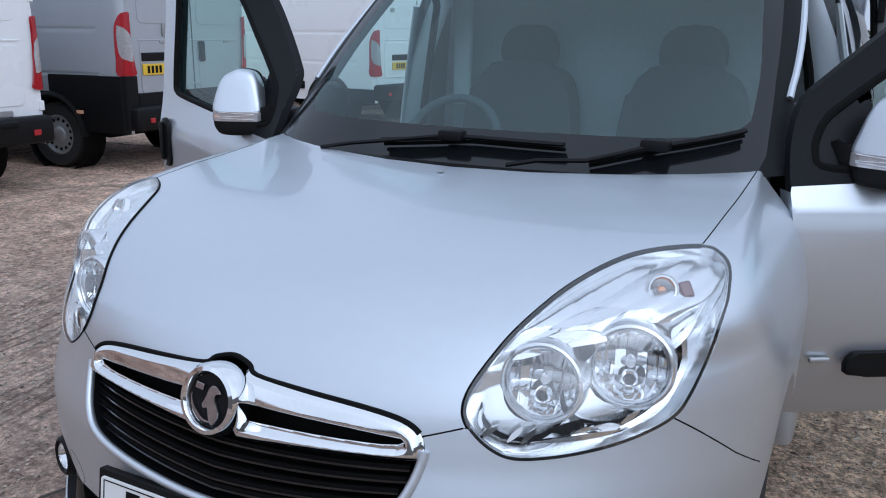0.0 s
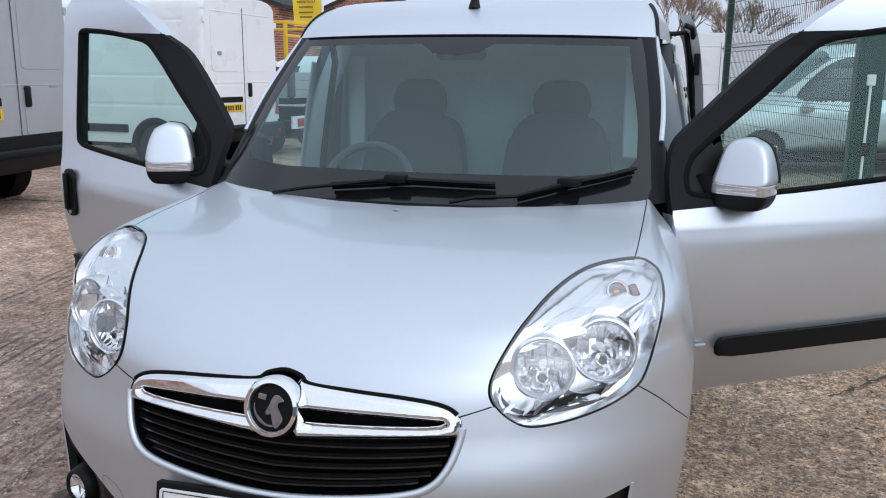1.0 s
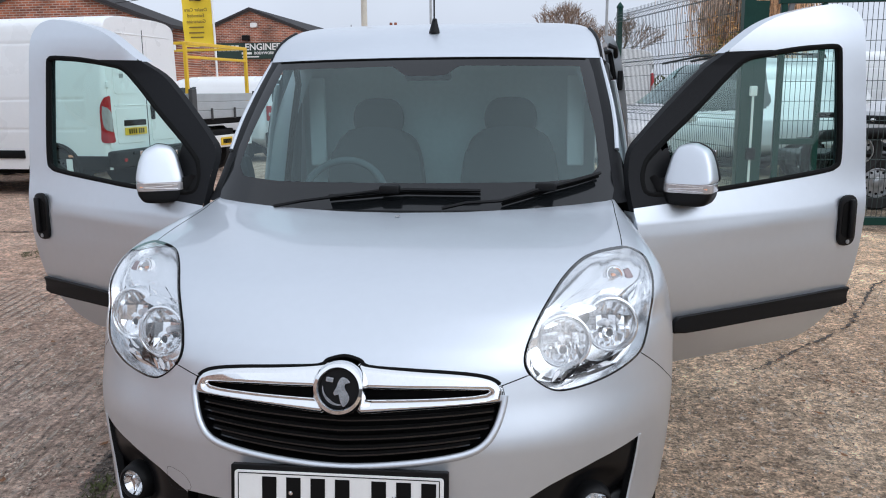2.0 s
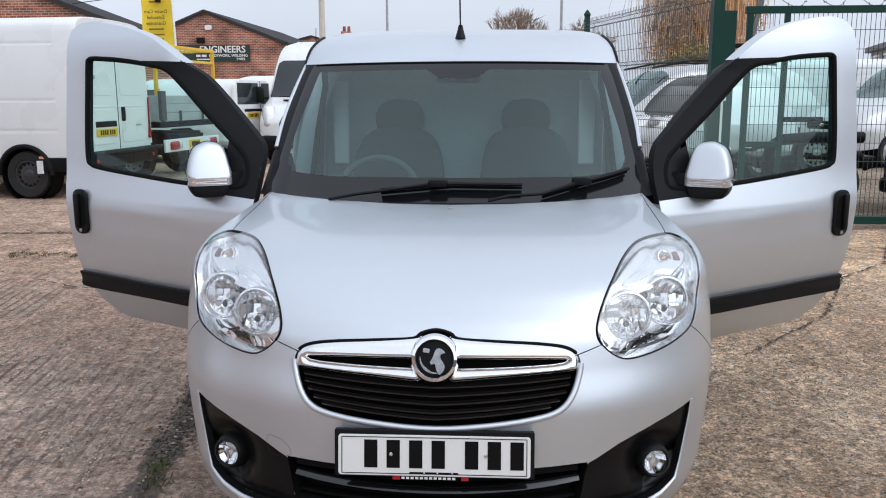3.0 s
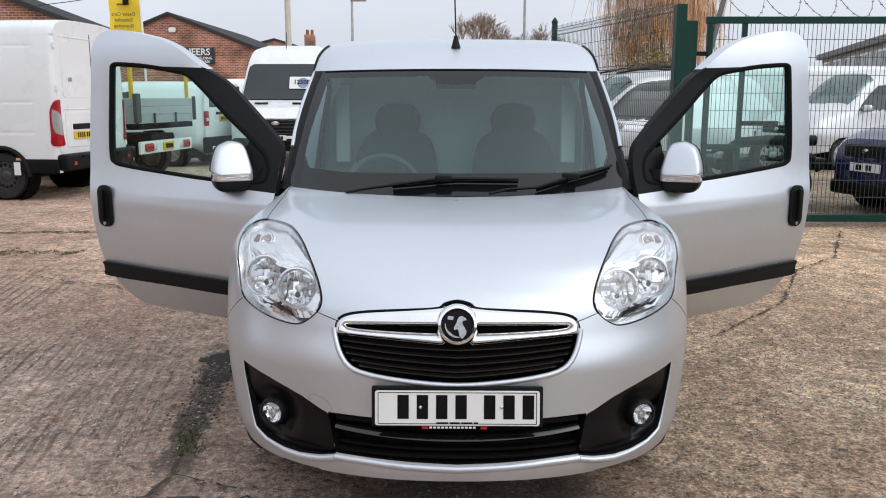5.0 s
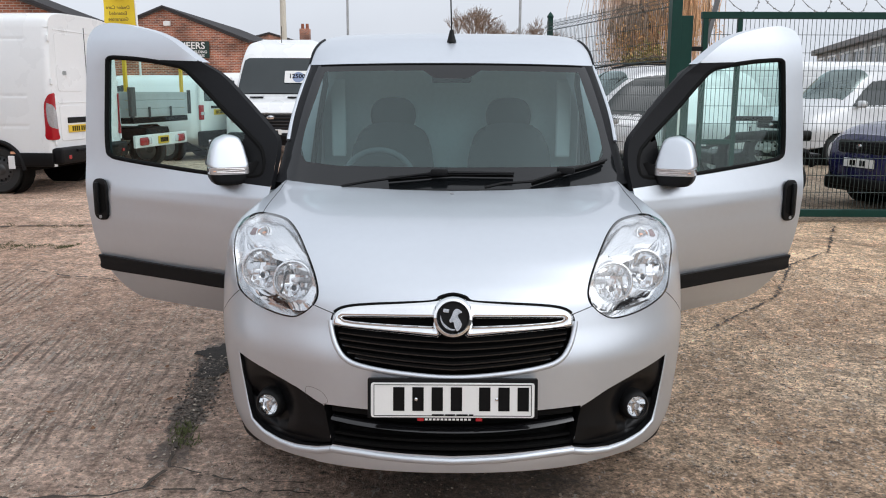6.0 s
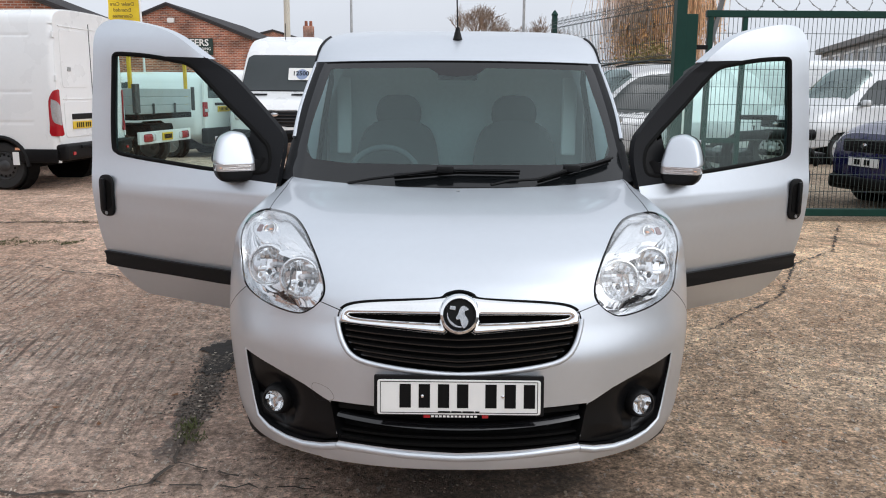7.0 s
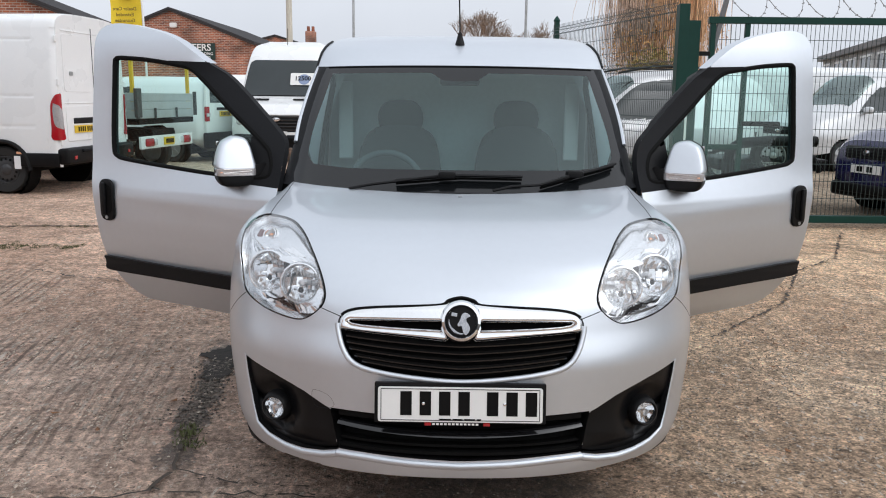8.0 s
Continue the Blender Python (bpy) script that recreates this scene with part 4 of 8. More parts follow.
# fog lamp pods
SATIN = material("satin_black_plastic", (0.004, 0.0042, 0.005), 0.36, 0, 0.15, 6, 0.03, 500, spec=0.26)
for s_ in (1, -1):
    poly = FOG if s_ > 0 else mirrored(FOG)
    pod = new("fog_lamp_pod")
    pod.parent = van
    tagged(pod, "black fog lamp surround")
    fu = np.linspace(min(p[0] for p in poly) - .01, max(p[0] for p in poly) + .01, 61)

    def pod_floor(u, z):
        p = front(u, z)
        x, zz = np.abs(p[..., 0]), p[..., 2]
        d = np.hypot(x - .628, zz - .425)
        swell = np.clip((x - .42) / .10, 0, 1) * np.clip((zz - .33) / .05, 0, 1)
        sink = 0.030 - 0.016 * swell * (2 - swell) + 0.040 * np.exp(-(d / .085) ** 4) + 0.018 * np.exp(-((zz - .352 - .6 * np.abs(x - .60)) / .022) ** 2) * (x > .56)
        p[..., 1] += sink
        return p

    skin("panel", pod_floor, fu, np.linspace(.30, .58, 71), lambda u, z, poly=poly: inside(poly, u, z), [(poly, True)], SATIN, pod)
    rim_wall(poly, 0.02, "edge", BLACK, pod)
    lamp_m = aim((.630 * s_, .190, .420), 18 * s_, 2)
    fog = new("fog_lamp")
    fog.parent, fog.matrix_basis = pod, lamp_m
    part("bezel", lathe([(.036, -.03), (.036, .006), (.040, .010), (.046, .006), (.052, -.012), (.056, -.03)], 36), BLACK, fog, smooth=True)
    part("bowl", lathe([(0, -.03), (.012, -.029), (.028, -.012), (.036, .002)], 36), CHROME, fog, smooth=True)
    part("bulb", lathe([(.007, -.03), (.008, -.008), (0, -.004)], 14), CLEARW, fog, smooth=True)
    part("lens", lathe([(.036, .002), (.025, .009), (.012, .012), (0, .0125)], 36), LENS, fog, smooth=True).visible_shadow = False
    blade = soft([(-.006, -.03), (.0, .0), (.014, .024), (.004, .012), (-.012, .004)], 3)
    part("reflector_vane", prism(blade, .004, pose(0, 0, -.010)), CHROME, fog)
    # bright edge beside the pod
    edge = on_front([(.752, .575), (.747, .526), (.733, .450), (.721, .392), (.706, .340), (.655, .313), (.585, .299), (.523, .295), (.449, .303), (.40, .315)])
    edge = edge if s_ > 0 else mirrored(edge)
    part("pod_rim", tube(line_on(front, edge, -.002, 2), [.006] * 8 + [.007, .008, .009, .010, .011, .011, .012, .012, .012, .012, .012], 10), SILVER, pod, "silver rim", smooth=True)
lip = on_front([(0, .301), (.164, .307), (.315, .316), (.40, .317)])
part("lip_rim", tube(line_on(front, mirrored(lip)[::-1] + lip[1:], -.003, 2), .013, 10), SILVER, van, "silver lip rim", smooth=True)

# towing-eye cover outline and washer cap in the bumper
cover = soft(on_front([(-.484, .516), (-.430, .506), (-.412, .470), (-.474, .463)]), 4)
part("towing_cover_joint", tube(line_on(front, cover, -0.0004, 1), .0009, 4, True), GREYPL, van)

# number plate: the characters are plain bars
plate_m = pose(0, -.004, .512, 90 - 8, 0, 0)
plate = new("number_plate")
plate.parent, plate.matrix_basis = van, plate_m
tagged(plate, "white number plate in black holder")
part("holder", prism(rect(.542, .128, .004, 0, .004), .016, pose(0, 0, -.018), .002), BLACK, plate)
part("plate_face", prism(rect(.520, .111, .008), .004, pose(0, 0, -.001), .001), PLATEW, plate)
border = bmesh.new()
for w, h, cx, cy in ((.500, .002, 0, .0495), (.500, .002, 0, -.0495), (.002, .098, .250, 0), (.002, .098, -.250, 0)):
    box((w, h, .0012), (cx, cy, .0035), 0, None, 2, border)
part("border_line", border, INK, plate)
bars(plate, pose(0, .004, .0036), [(-.189 + .061 * i, .036) for i in range(4)] + [(.084 + .061 * i, .036) for i in range(3)], .076, .0012, INK)
bars(plate, pose(0, -.0462, .0044), [(-.066, .038), (-.024, .032), (.012, .036), (.052, .014)], .004, .0012, INK, "maker_bar")
bars(plate, pose(0, -.0625, -.0012), [(-.088 + .0125 * i, .0085) for i in range(12)], .006, .0012, PLATEW, "dealer_bar")
bars(plate, pose(0, -.0625, -.0012), [(-.112, .020), (.074, .020)], .010, .0012, REDL, "dealer_mark")
for x_ in (-.116, .140):
    part("screw", lathe([(.005, 0), (.005, .003), (0, .004)], 12, pose(x_, .004, .004)), CHROME, plate)

# ---- the silver van: screen, pillars, roof and body ----
def widen(y):
    t = np.clip((y - 1.75) / 0.6, 0, 1)
    return 0.06 * t * t * (3 - 2 * t)


def roof_surface(u, z):
    p = level_curve(u, z, G_Y, G_W, G_D, 2.2, 4.15)
    x = p[..., 0]
    p[..., 0] = x + np.sign(x) * widen(p[..., 1]) * np.clip(np.abs(x) / .6, 0, 1)
    return p


S_W = curve((.20, .30, .55, .80, 1.0, 1.1, 1.3, 1.62), (.85, .885, .905, .905, .895, .885, .85, .722))
SCREEN_OUT = on_screen([(0, 1.045), (.45, 1.050), (.735, 1.075), (.748, 1.12), (.728, 1.30), (.692, 1.55), (.676, 1.606), (0, 1.614)])
SCREEN_OUT = SCREEN_OUT + mirrored(SCREEN_OUT[1:-1][::-1])
SCREEN_IN = on_screen([(0, 1.150), (.50, 1.152), (.66, 1.165), (.695, 1.20), (.690, 1.30), (.660, 1.45), (.636, 1.575), (.14, 1.582), (.085, 1.545), (0, 1.540)])
SCREEN_IN = SCREEN_IN + mirrored(SCREEN_IN[1:-1][::-1])
sl = [(SCREEN_OUT, True), (SCREEN_IN, True)]
su, sv = np.linspace(-1, 1, 161), np.linspace(1.04, 1.62, 117)
pane = skin("windscreen_glass", screen, su, sv, lambda u, z: inside(SCREEN_IN, u, z), sl, SCREEN, van, "tinted windscreen")
pane.visible_shadow = False
skin("windscreen_border", screen, su, sv, lambda u, z: inside(SCREEN_OUT, u, z) & ~inside(SCREEN_IN, u, z), sl, FRIT, van, "black glass border")
EDGE_U = curve((1.05, 1.235, 1.245, 1.32, 1.45, 1.62, 1.66), (.93, .93, .84, .87, .93, 1.0, 1.02))
for s_ in (1, -1):
    pu = np.linspace(.6, 1.1, 65) * s_ if s_ > 0 else np.linspace(-1.1, -.6, 65)
    rim = [(s_ * float(EDGE_U(z)), z) for z in np.linspace(1.06, 1.64, 40)]
    skin("windscreen_pillar", screen, pu, np.linspace(1.075, 1.64, 100), lambda u, z: ~inside(SCREEN_OUT, u, z) & (np.abs(u) > .7) & (np.abs(u) < EDGE_U(z)), sl + [(rim, False)], GREYPL, van, "dark windscreen pillar")
    edge = [(s_ * (float(EDGE_U(z)) + .012), z) for z in np.linspace(1.25, 1.635, 14)]
    run = line_on(screen, edge, 0.002, 1)
    part("pillar_edge", tube(run, .010, 8), SILVER, van, "silver pillar edge", smooth=True)
    inner = [p + Vector((-s_ * .015, .10, 0)) for p in run]
    mesh_part("pillar_inner", run + inner, [(k, k + 1, len(run) + k + 1, len(run) + k) for k in range(len(run) - 1)], TRIM, van, "grey pillar trim")
    loop = [(s_ * .79, 2.19, .42), (s_ * .80, 2.19, .75), (s_ * .785, 2.19, 1.05), (s_ * .745, 2.18, 1.30), (s_ * .695, 2.15, 1.52), (s_ * .69, 2.10, 1.61), (s_ * .715, 1.98, 1.635)]
    part("hinge_pillar", prism([(s_ * x, z) for x, z in rounded([(.70, .42), (.855, .42), (.862, .98), (.838, 1.08), (.806, 1.18), (.780, 1.25), (.70, 1.20)], 2)], .06, pose(0, 1.52, 0, 90, 0, 0), .012), BLACK, van, "black hinge pillar", smooth=True)
    part("aperture_seal", tube(loop, .016, 8), SEAL, van, "black door seal", smooth=True)
    face = []
    for z in np.linspace(.45, 1.62, 24):
        out_x = float(S_W(z)) + .012
        face += [(s_ * (out_x - .115), 2.212, z), (s_ * (out_x - .05), 2.206, z), (s_ * (out_x - .01), 2.212, z)]
    mesh_part("pillar_face", face, [(3 * k + c, 3 * k + c + 1, 3 * k + c + 4, 3 * k + c + 3) for k in range(23) for c in (0, 1)], SILVER, van, "silver door pillar face")
    part("aperture_edge", tube([(x + s_ * .115, y + .030, z) for x, y, z in loop[:5]], .014, 8), SILVER, van, "silver door pillar edge", smooth=True)
skin("roof", roof_surface, np.linspace(-2, 2, 241), np.concatenate([np.linspace(1.612, 1.80, 66), np.linspace(1.803, 1.85, 18)]), lambda u, z: z > 0, [], SILVER, van, "silver roof panel")
for s_ in (1, -1):
    ditch = [(s_ * u, z) for u, z in ((1.0, 1.613), (.985, 1.64), (.97, 1.67), (.96, 1.70), (.955, 1.73), (.96, 1.752))]
    part("roof_ditch", tube(line_on(roof_surface, ditch, .0, 3), .010, 8), GREYPL, van, "black roof strip", smooth=True)
part("roof_top", box((.52, .65, .004), (0, 3.85, 1.8505)), SILVER, van)
screen_top = [(-.66 + 1.32 * i / 24, 0) for i in range(25)]
pts = line_on(screen, on_screen([(x, 1.6145 - .008 * (x / .66) ** 2) for x, _ in screen_top]), .001, 1)
part("screen_seal", tube(pts, .005, 6), SEAL, van, smooth=True)
# scuttle between bonnet and screen
scuttle = [(-.70 + 1.40 * i / 20) for i in range(21)]
verts, faces = [], []
for x in scuttle:
    y0 = .955 + .13 * (x / .74) ** 2
    verts += [(x, y0, 1.046), (x, y0 + .13, 1.052)]
for i in range(20):
    faces.append((2 * i, 2 * i + 2, 2 * i + 3, 2 * i + 1))
mesh_part("scuttle_panel", verts, faces, FRIT, van)

# body sides behind the doors, sills, rear, floor
def body_side(side):
    def surf(y, z):
        y, z = np.broadcast_arrays(np.asarray(y, float), np.asarray(z, float))
        return np.stack([side * (S_W(z) + widen(y) * np.clip((z - 1.0) / .5, 0, 1)), y, z + 0 * y], -1)

    arch = [(3.66 - .36 * math.cos(radians(a)), .315 + .36 * math.sin(radians(a))) for a in range(-5, 190, 8)]
    ys, zs = np.linspace(2.22, 4.15, 78), np.linspace(.28, 1.62, 68)
    opening = side > 0

    def keep(y, z):
        ok = (y - 3.66) ** 2 + (z - .315) ** 2 > .36 ** 2
        if opening:
            ok &= ~((y > 2.40) & (y < 3.15) & (z > .40))
        return ok

    skin("body_side", surf, ys, zs, keep, [(arch, False)], SILVER, van, "silver body side", flip=side < 0)
    part("sill", box((.08, .84, .16), (side * .84, 1.83, .34), .02), SILVER, van, smooth=True)
    part("door_pillar", box((.07, .14, 1.25), (side * .80, 2.29, .98), .015, pose(0, 0, 0, 0, -side * 3.5, 0)), TRIM, van, smooth=True)


for s_ in (1, -1):
    body_side(s_)
part("rear_panel", box((1.66, .05, 1.35), (0, 4.16, 1.0), .02), SILVER, van, smooth=True)
part("load_floor", box((1.62, 3.0, .06), (0, 2.62, .42)), BLACK, van)
part("underbody", box((1.45, 3.5, .14), (0, 2.2, .32), .03), BLACK, van)
part("undertray", prism([(-.42, .12), (.42, .12), (.64, .32), (.74, .58), (.74, 1.15), (-.74, 1.15), (-.74, .58), (-.64, .32)], .02, pose(0, 0, .250)), BLACK, van)
part("engine_bay", box((1.25, .62, .5), (0, .75, .55), .05), BLACK, van)
part("firewall", box((1.5, .05, .65), (0, 1.14, .72), .01), BLACK, van)

# wheels and dark arch liners
for s_ in (1, -1):
    for y_ in (WHEEL_Y, 3.66):
        wheel(van, (s_ * .745, y_, .315), .315, .20, STEEL, s_, .60, 10)
        liner = bmesh.new()
        a, b = [], []
        for k in range(17):
            ang = radians(-12 + 204 * k / 16)
            for row, x in ((a, .60), (b, .838)):
                row.append(liner.verts.new((s_ * x, y_ - .352 * math.cos(ang), .315 + .352 * math.sin(ang))))
        for k in range(16):
            liner.faces.new((a[k], a[k + 1], b[k + 1], b[k]))
        part("arch_liner", liner, BLACK, van, smooth=True)

# roof aerial
part("aerial_base", lathe([(.026, 0), (.024, .012), (.014, .05), (.010, .07), (0, .072)], 18, pose(0, 1.945, 1.728, -14, 0, 0)), BLACK, van, smooth=True)
part("aerial", tube([(0, 1.945, 1.79), (-.006, 2.0, 2.0), (-.014, 2.06, 2.30)], .0038, 6), BLACK, van)

# wipers
def on_glass(pts, lift):
    return line_on(screen, on_screen(pts), lift, 6)


for blade, clamp, arm in (([(-.275, 1.088), (0, 1.111), (.268, 1.108)], (-.055, 1.109), [(-.47, 1.050), (-.37, 1.068), (-.26, 1.082), (-.055, 1.109)]), ([(.345, 1.076), (.51, 1.118), (.686, 1.158)], (.495, 1.115), [(.14, 1.050), (.22, 1.066), (.34, 1.072), (.495, 1.115)])):
    wiper = new("wiper")
    wiper.parent = van
    tagged(wiper, "black wiper arm and blade")
    part("blade", tube(on_glass(blade, .030), [.013] * 12 + [.011], 6, flat=0.55), BLACK, wiper)
    part("rubber", tube(on_glass(blade, .012), .006, 6), SEAL, wiper)
    part("arm", tube(on_glass(arm, .036), .009, 6, flat=0.7), BLACK, wiper)
    c = on_glass([clamp, clamp], .035)[0]
    part("clamp", box((.075, .045, .032), c, .010), BLACK, wiper, smooth=True)
part("washer_jet", box((.016, .012, .006), (0, .905, 1.064), .002), STEEL, van)
part("scuttle_label", box((.09, .012, .004), (.457, 1.128, 1.060), 0), PLATEW, van)

# cabin
cab = new("cabin")
cab.parent = van
tagged(cab, "dark cabin with two seats")
part("bulkhead", box((1.50, .03, 1.22), (0, 2.42, 1.06), .008), BULK, cab, "pale bulkhead")
part("headliner", box((1.24, .55, .02), (0, 2.16, 1.665), .005), BULK, cab)
dash = bmesh.new()
prof = [(1.18, .55), (1.18, 1.00), (1.22, 1.045), (1.38, 1.065), (1.52, 1.05), (1.60, .98), (1.58, .85), (1.50, .60)]
lo = [dash.verts.new((-.74, y, z)) for y, z in prof]
hi = [dash.verts.new((.74, y, z)) for y, z in prof]
dash.faces.new(lo), dash.faces.new(hi[::-1])
for i in range(len(prof)):
    j = (i + 1) % len(prof)
    dash.faces.new((lo[i], hi[i], hi[j], lo[j]))
bmesh.ops.bevel(dash, geom=list(dash.edges), offset=.02, segments=2, affect="EDGES")
part("dashboard", dash, TRIM, cab, smooth=True)
part("instrument_hood", lathe([(.19, -.16), (.18, .02), (.15, .05), (0, .06)], 28, pose(-.37, 1.47, .99) @ Matrix.Diagonal((1, .7, .9, 1))), TRIM, cab, smooth=True)
ring = [(.185 * math.cos(2 * math.pi * i / 32), .185 * math.sin(2 * math.pi * i / 32), 0) for i in range(32)]
sw_m = pose(-.37, 1.66, 1.02, 62, 0, 0)
sw = new("steering_wheel")
sw.parent, sw.matrix_basis = cab, sw_m
part("rim", tube(ring, .016, 10, True), TRIM, sw, smooth=True)
part("hub", lathe([(.07, -.02), (.065, .01), (0, .02)], 24), TRIM, sw, smooth=True)
for a_ in (0, 180, 270):
    part("spoke", box((.12, .03, .012), (.12, 0, 0), .004, pose(0, 0, 0, 0, 0, 0)), TRIM, sw).matrix_basis = pose(0, 0, 0, 0, 0, a_)
for x_, w_ in ((-.33, .46), (.33, .46)):
    seat = new("seat")
    seat.parent = cab
    tagged(seat, "dark cloth seat")
    part("cushion", box((w_, .50, .16), (x_, 1.95, .78), .05, None, 3), CLOTH, seat, smooth=True)
    part("backrest", prism(soft([(-.23, 0), (-.24, .25), (-.20, .48), (-.10, .55), (.10, .55), (.20, .48), (.24, .25), (.23, 0)], 4), .13, pose(x_, 2.24, .74, 82, 0, 0), .04), CLOTH, seat, smooth=True)
    part("headrest", lathe([(math.sin(math.pi * k / 10) ** .6, -math.cos(math.pi * k / 10)) for k in range(11)], 24, pose(x_, 2.29, 1.345) @ Matrix.Diagonal((.130, .055, .105, 1))), CLOTH, seat, smooth=True)
    for d_ in (-.06, .06):
        part("headrest_post", tube([(x_ + d_, 2.28, 1.24), (x_ + d_, 2.29, 1.32)], .006, 6), CHROME, seat)
for s_ in (1, -1):
    part("pillar_trim", box((.085, .03, .44), (s_ * .645, 2.30, 1.33), .01), WHITE, cab, "pale pillar trim")
part("mirror", box((.20, .03, .065), (0, 1.72, 1.555), .014), BLACK, cab, smooth=True)
part("roof_lamp", box((.05, .05, .01), (0.0, 1.80, 1.645), .003), PLATEW, cab)

# ---- the silver van: doors, hung open ----
DOOR = [(1.164, 1.60), (1.169, 1.718), (1.163, 1.771), (1.132, 1.803), (1.067, 1.816), (0.987, 1.811), (0.891, 1.794), (0.777, 1.768), (0.669, 1.728), (0.580, 1.675), (0.494, 1.616), (0.409, 1.564), (0.315, 1.494), (0.229, 1.428), (0.150, 1.368), (0.071, 1.308), (0.020, 1.266), (-0.012, 1.21), (-0.035, 1.12), (-0.045, 1.0), (-0.03, 0.9), (0.005, 0.498), (0.056, 0.393), (0.246, 0.383), (0.597, 0.392), (0.862, 0.397), (0.957, 0.41), (1.035, 0.493), (1.094, 0.649), (1.121, 0.85), (1.140, 1.0), (1.155, 1.131), (1.165, 1.32)]
DOOR_SHAPE = soft(DOOR, 3)
JUNCTION, SASH_FOOT = 30, 56
DOOR_WIN = soft([(1.028, 1.60), (1.022, 1.636), (0.995, 1.643), (0.941, 1.641), (0.845, 1.634), (0.749, 1.622), (0.674, 1.610), (0.590, 1.591), (0.509, 1.534), (0.340, 1.402), (0.128, 1.258), (0.06, 1.203), (0.03, 1.13), (0.07, 1.092), (0.339, 1.094), (0.692, 1.119), (0.918, 1.140), (0.985, 1.155), (1.012, 1.19), (1.025, 1.354)], 4)
SASH = [(0.492, 1.620), (0.71, 1.628), (0.66, 1.595), (0.597, 1.57), (0.516, 1.51), (0.347, 1.38), (0.13, 1.235), (0.10, 1.12), (0.15, 1.062), (-0.2, 1.045), (-0.1, 1.30), (0.10, 1.42), (0.30, 1.55)]


WIDE_WIN = [(.55 + (s - .55) * 1.05, 1.36 + (z - 1.36) * 1.09) for s, z in DOOR_WIN]
DOOR_IN = curve((0.3, 0.37, 0.45, 0.55, 0.65, 0.75, 0.86, 0.94, 1.0, 1.15, 1.30, 1.45, 1.63, 1.72, 1.80, 1.85), (0.225, 0.172, 0.112, 0.058, 0.027, 0.009, 0.0, 0.0, 0.007, 0.033, 0.050, 0.066, 0.083, 0.100, 0.135, 0.165))


def ease(t):
    t = np.clip(t, 0, 1)
    return t * t * (3 - 2 * t)


def door(side, degrees, roll):
    hinge = new("front_door")
    hinge.parent = van
    hinge.matrix_basis = pose(side * .87, 1.2, 0, 0, 0, side * degrees)
    tagged(hinge, "silver front door, wide open")

    def surf(s, z):
        s, z = np.broadcast_arrays(np.asarray(s, float), np.asarray(z, float))
        y = DOOR_IN(z) - .003 * np.exp(-((z - (.90 + .10 * s)) / .05) ** 2) + .095 * (1.05 - s + np.sqrt((1.05 - s) ** 2 + .008)) * np.clip((z - 1.0) / .6, 0, 0.95)
        outward = (z - (1.526 + .715 * (s - .516))) * .813
        y = y + roll * np.clip(outward / .105, 0, 1) ** 1.5 * ease((.60 - s) / .25)
        return np.stack([side * s, y, z + 0 * s], -1)

    flip = side < 0
    lines = [(DOOR_SHAPE, True), (DOOR_WIN, True), (SASH, True)]
    ds, dz = np.linspace(-.13, 1.27, 141), np.linspace(.30, 1.90, 161)
    skin("outer_panel", surf, ds, dz, lambda s, z: inside(DOOR_SHAPE, s, z) & ~inside(DOOR_WIN, s, z) & ~inside(SASH, s, z), lines, SILVER, hinge, "silver outer panel", flip=flip)
    skin("window_sash", surf, ds, dz, lambda s, z: inside(DOOR_SHAPE, s, z) & ~inside(DOOR_WIN, s, z) & inside(SASH, s, z), lines, GREYPL, hinge, "black window sash", flip=flip)
    skin("inner_panel", surf, ds, dz, lambda s, z: inside(DOOR_SHAPE, s, z) & ~inside(WIDE_WIN, s, z) & (s > .16), [(WIDE_WIN, True), (DOOR_SHAPE, True)], TRIM, hinge, "dark inner trim", lift=-0.060, flip=flip)
    glass = skin("window_glass", surf, ds, dz, lambda s, z: inside(DOOR_WIN, s, z), lines[1:2], PANE, hinge, "green-tinted window", lift=-0.025, flip=flip)
    glass.visible_shadow = False
    def edge_run(name, run, deep, mat):
        a, b = [], []
        for s, z in run:
            p = surf(s, z)
            a.append(tuple(p))
            b.append((p[0], p[1] + deep, p[2]))
        n = len(a)
        mesh_part(name, a + b, [(i, i + 1, n + i + 1, n + i) for i in range(n - 1)], mat, hinge, smooth=False)
        return a

    dark = edge_run("sash_edge", DOOR_SHAPE[JUNCTION:SASH_FOOT + 1], .030, GREYPL)
    a = edge_run("door_edge", DOOR_SHAPE[SASH_FOOT:] + DOOR_SHAPE[:JUNCTION + 1], .060, SILVER)
    win = [Vector(surf(s, z)) + Vector((0, .008, 0)) for s, z in DOOR_WIN]
    part("window_seal", tube(win, .0125, 8, True), SEAL, hinge, "black window seal", smooth=True)
    rub = prism(soft([(0.149, 0.574), (0.164, 0.614), (0.224, 0.621), (0.605, 0.627), (1.052, 0.639), (1.083, 0.634), (1.078, 0.584), (1.042, 0.567), (0.605, 0.561), (0.204, 0.555)], 3), .020, Matrix.Identity(4), .006)
    rub.transform(Matrix(((side, 0, 0, 0), (0, 0, -1, .030), (0, 1, 0, 0), (0, 0, 0, 1))))
    part("rubbing_strip", rub, BLACK, hinge, "black rubbing strip", smooth=True)
    skin("sail_panel", surf, ds, dz, lambda s, z: inside(DOOR_WIN, s, z) & (s < .20), lines[1:2], BLACK, hinge, "black corner panel", lift=-0.018, flip=flip)
    grip = new("door_handle")
    grip.parent, grip.matrix_basis = hinge, pose(side * 1.022, -.006, 0.936, 90, 0, 0)
    tagged(grip, "black door handle")
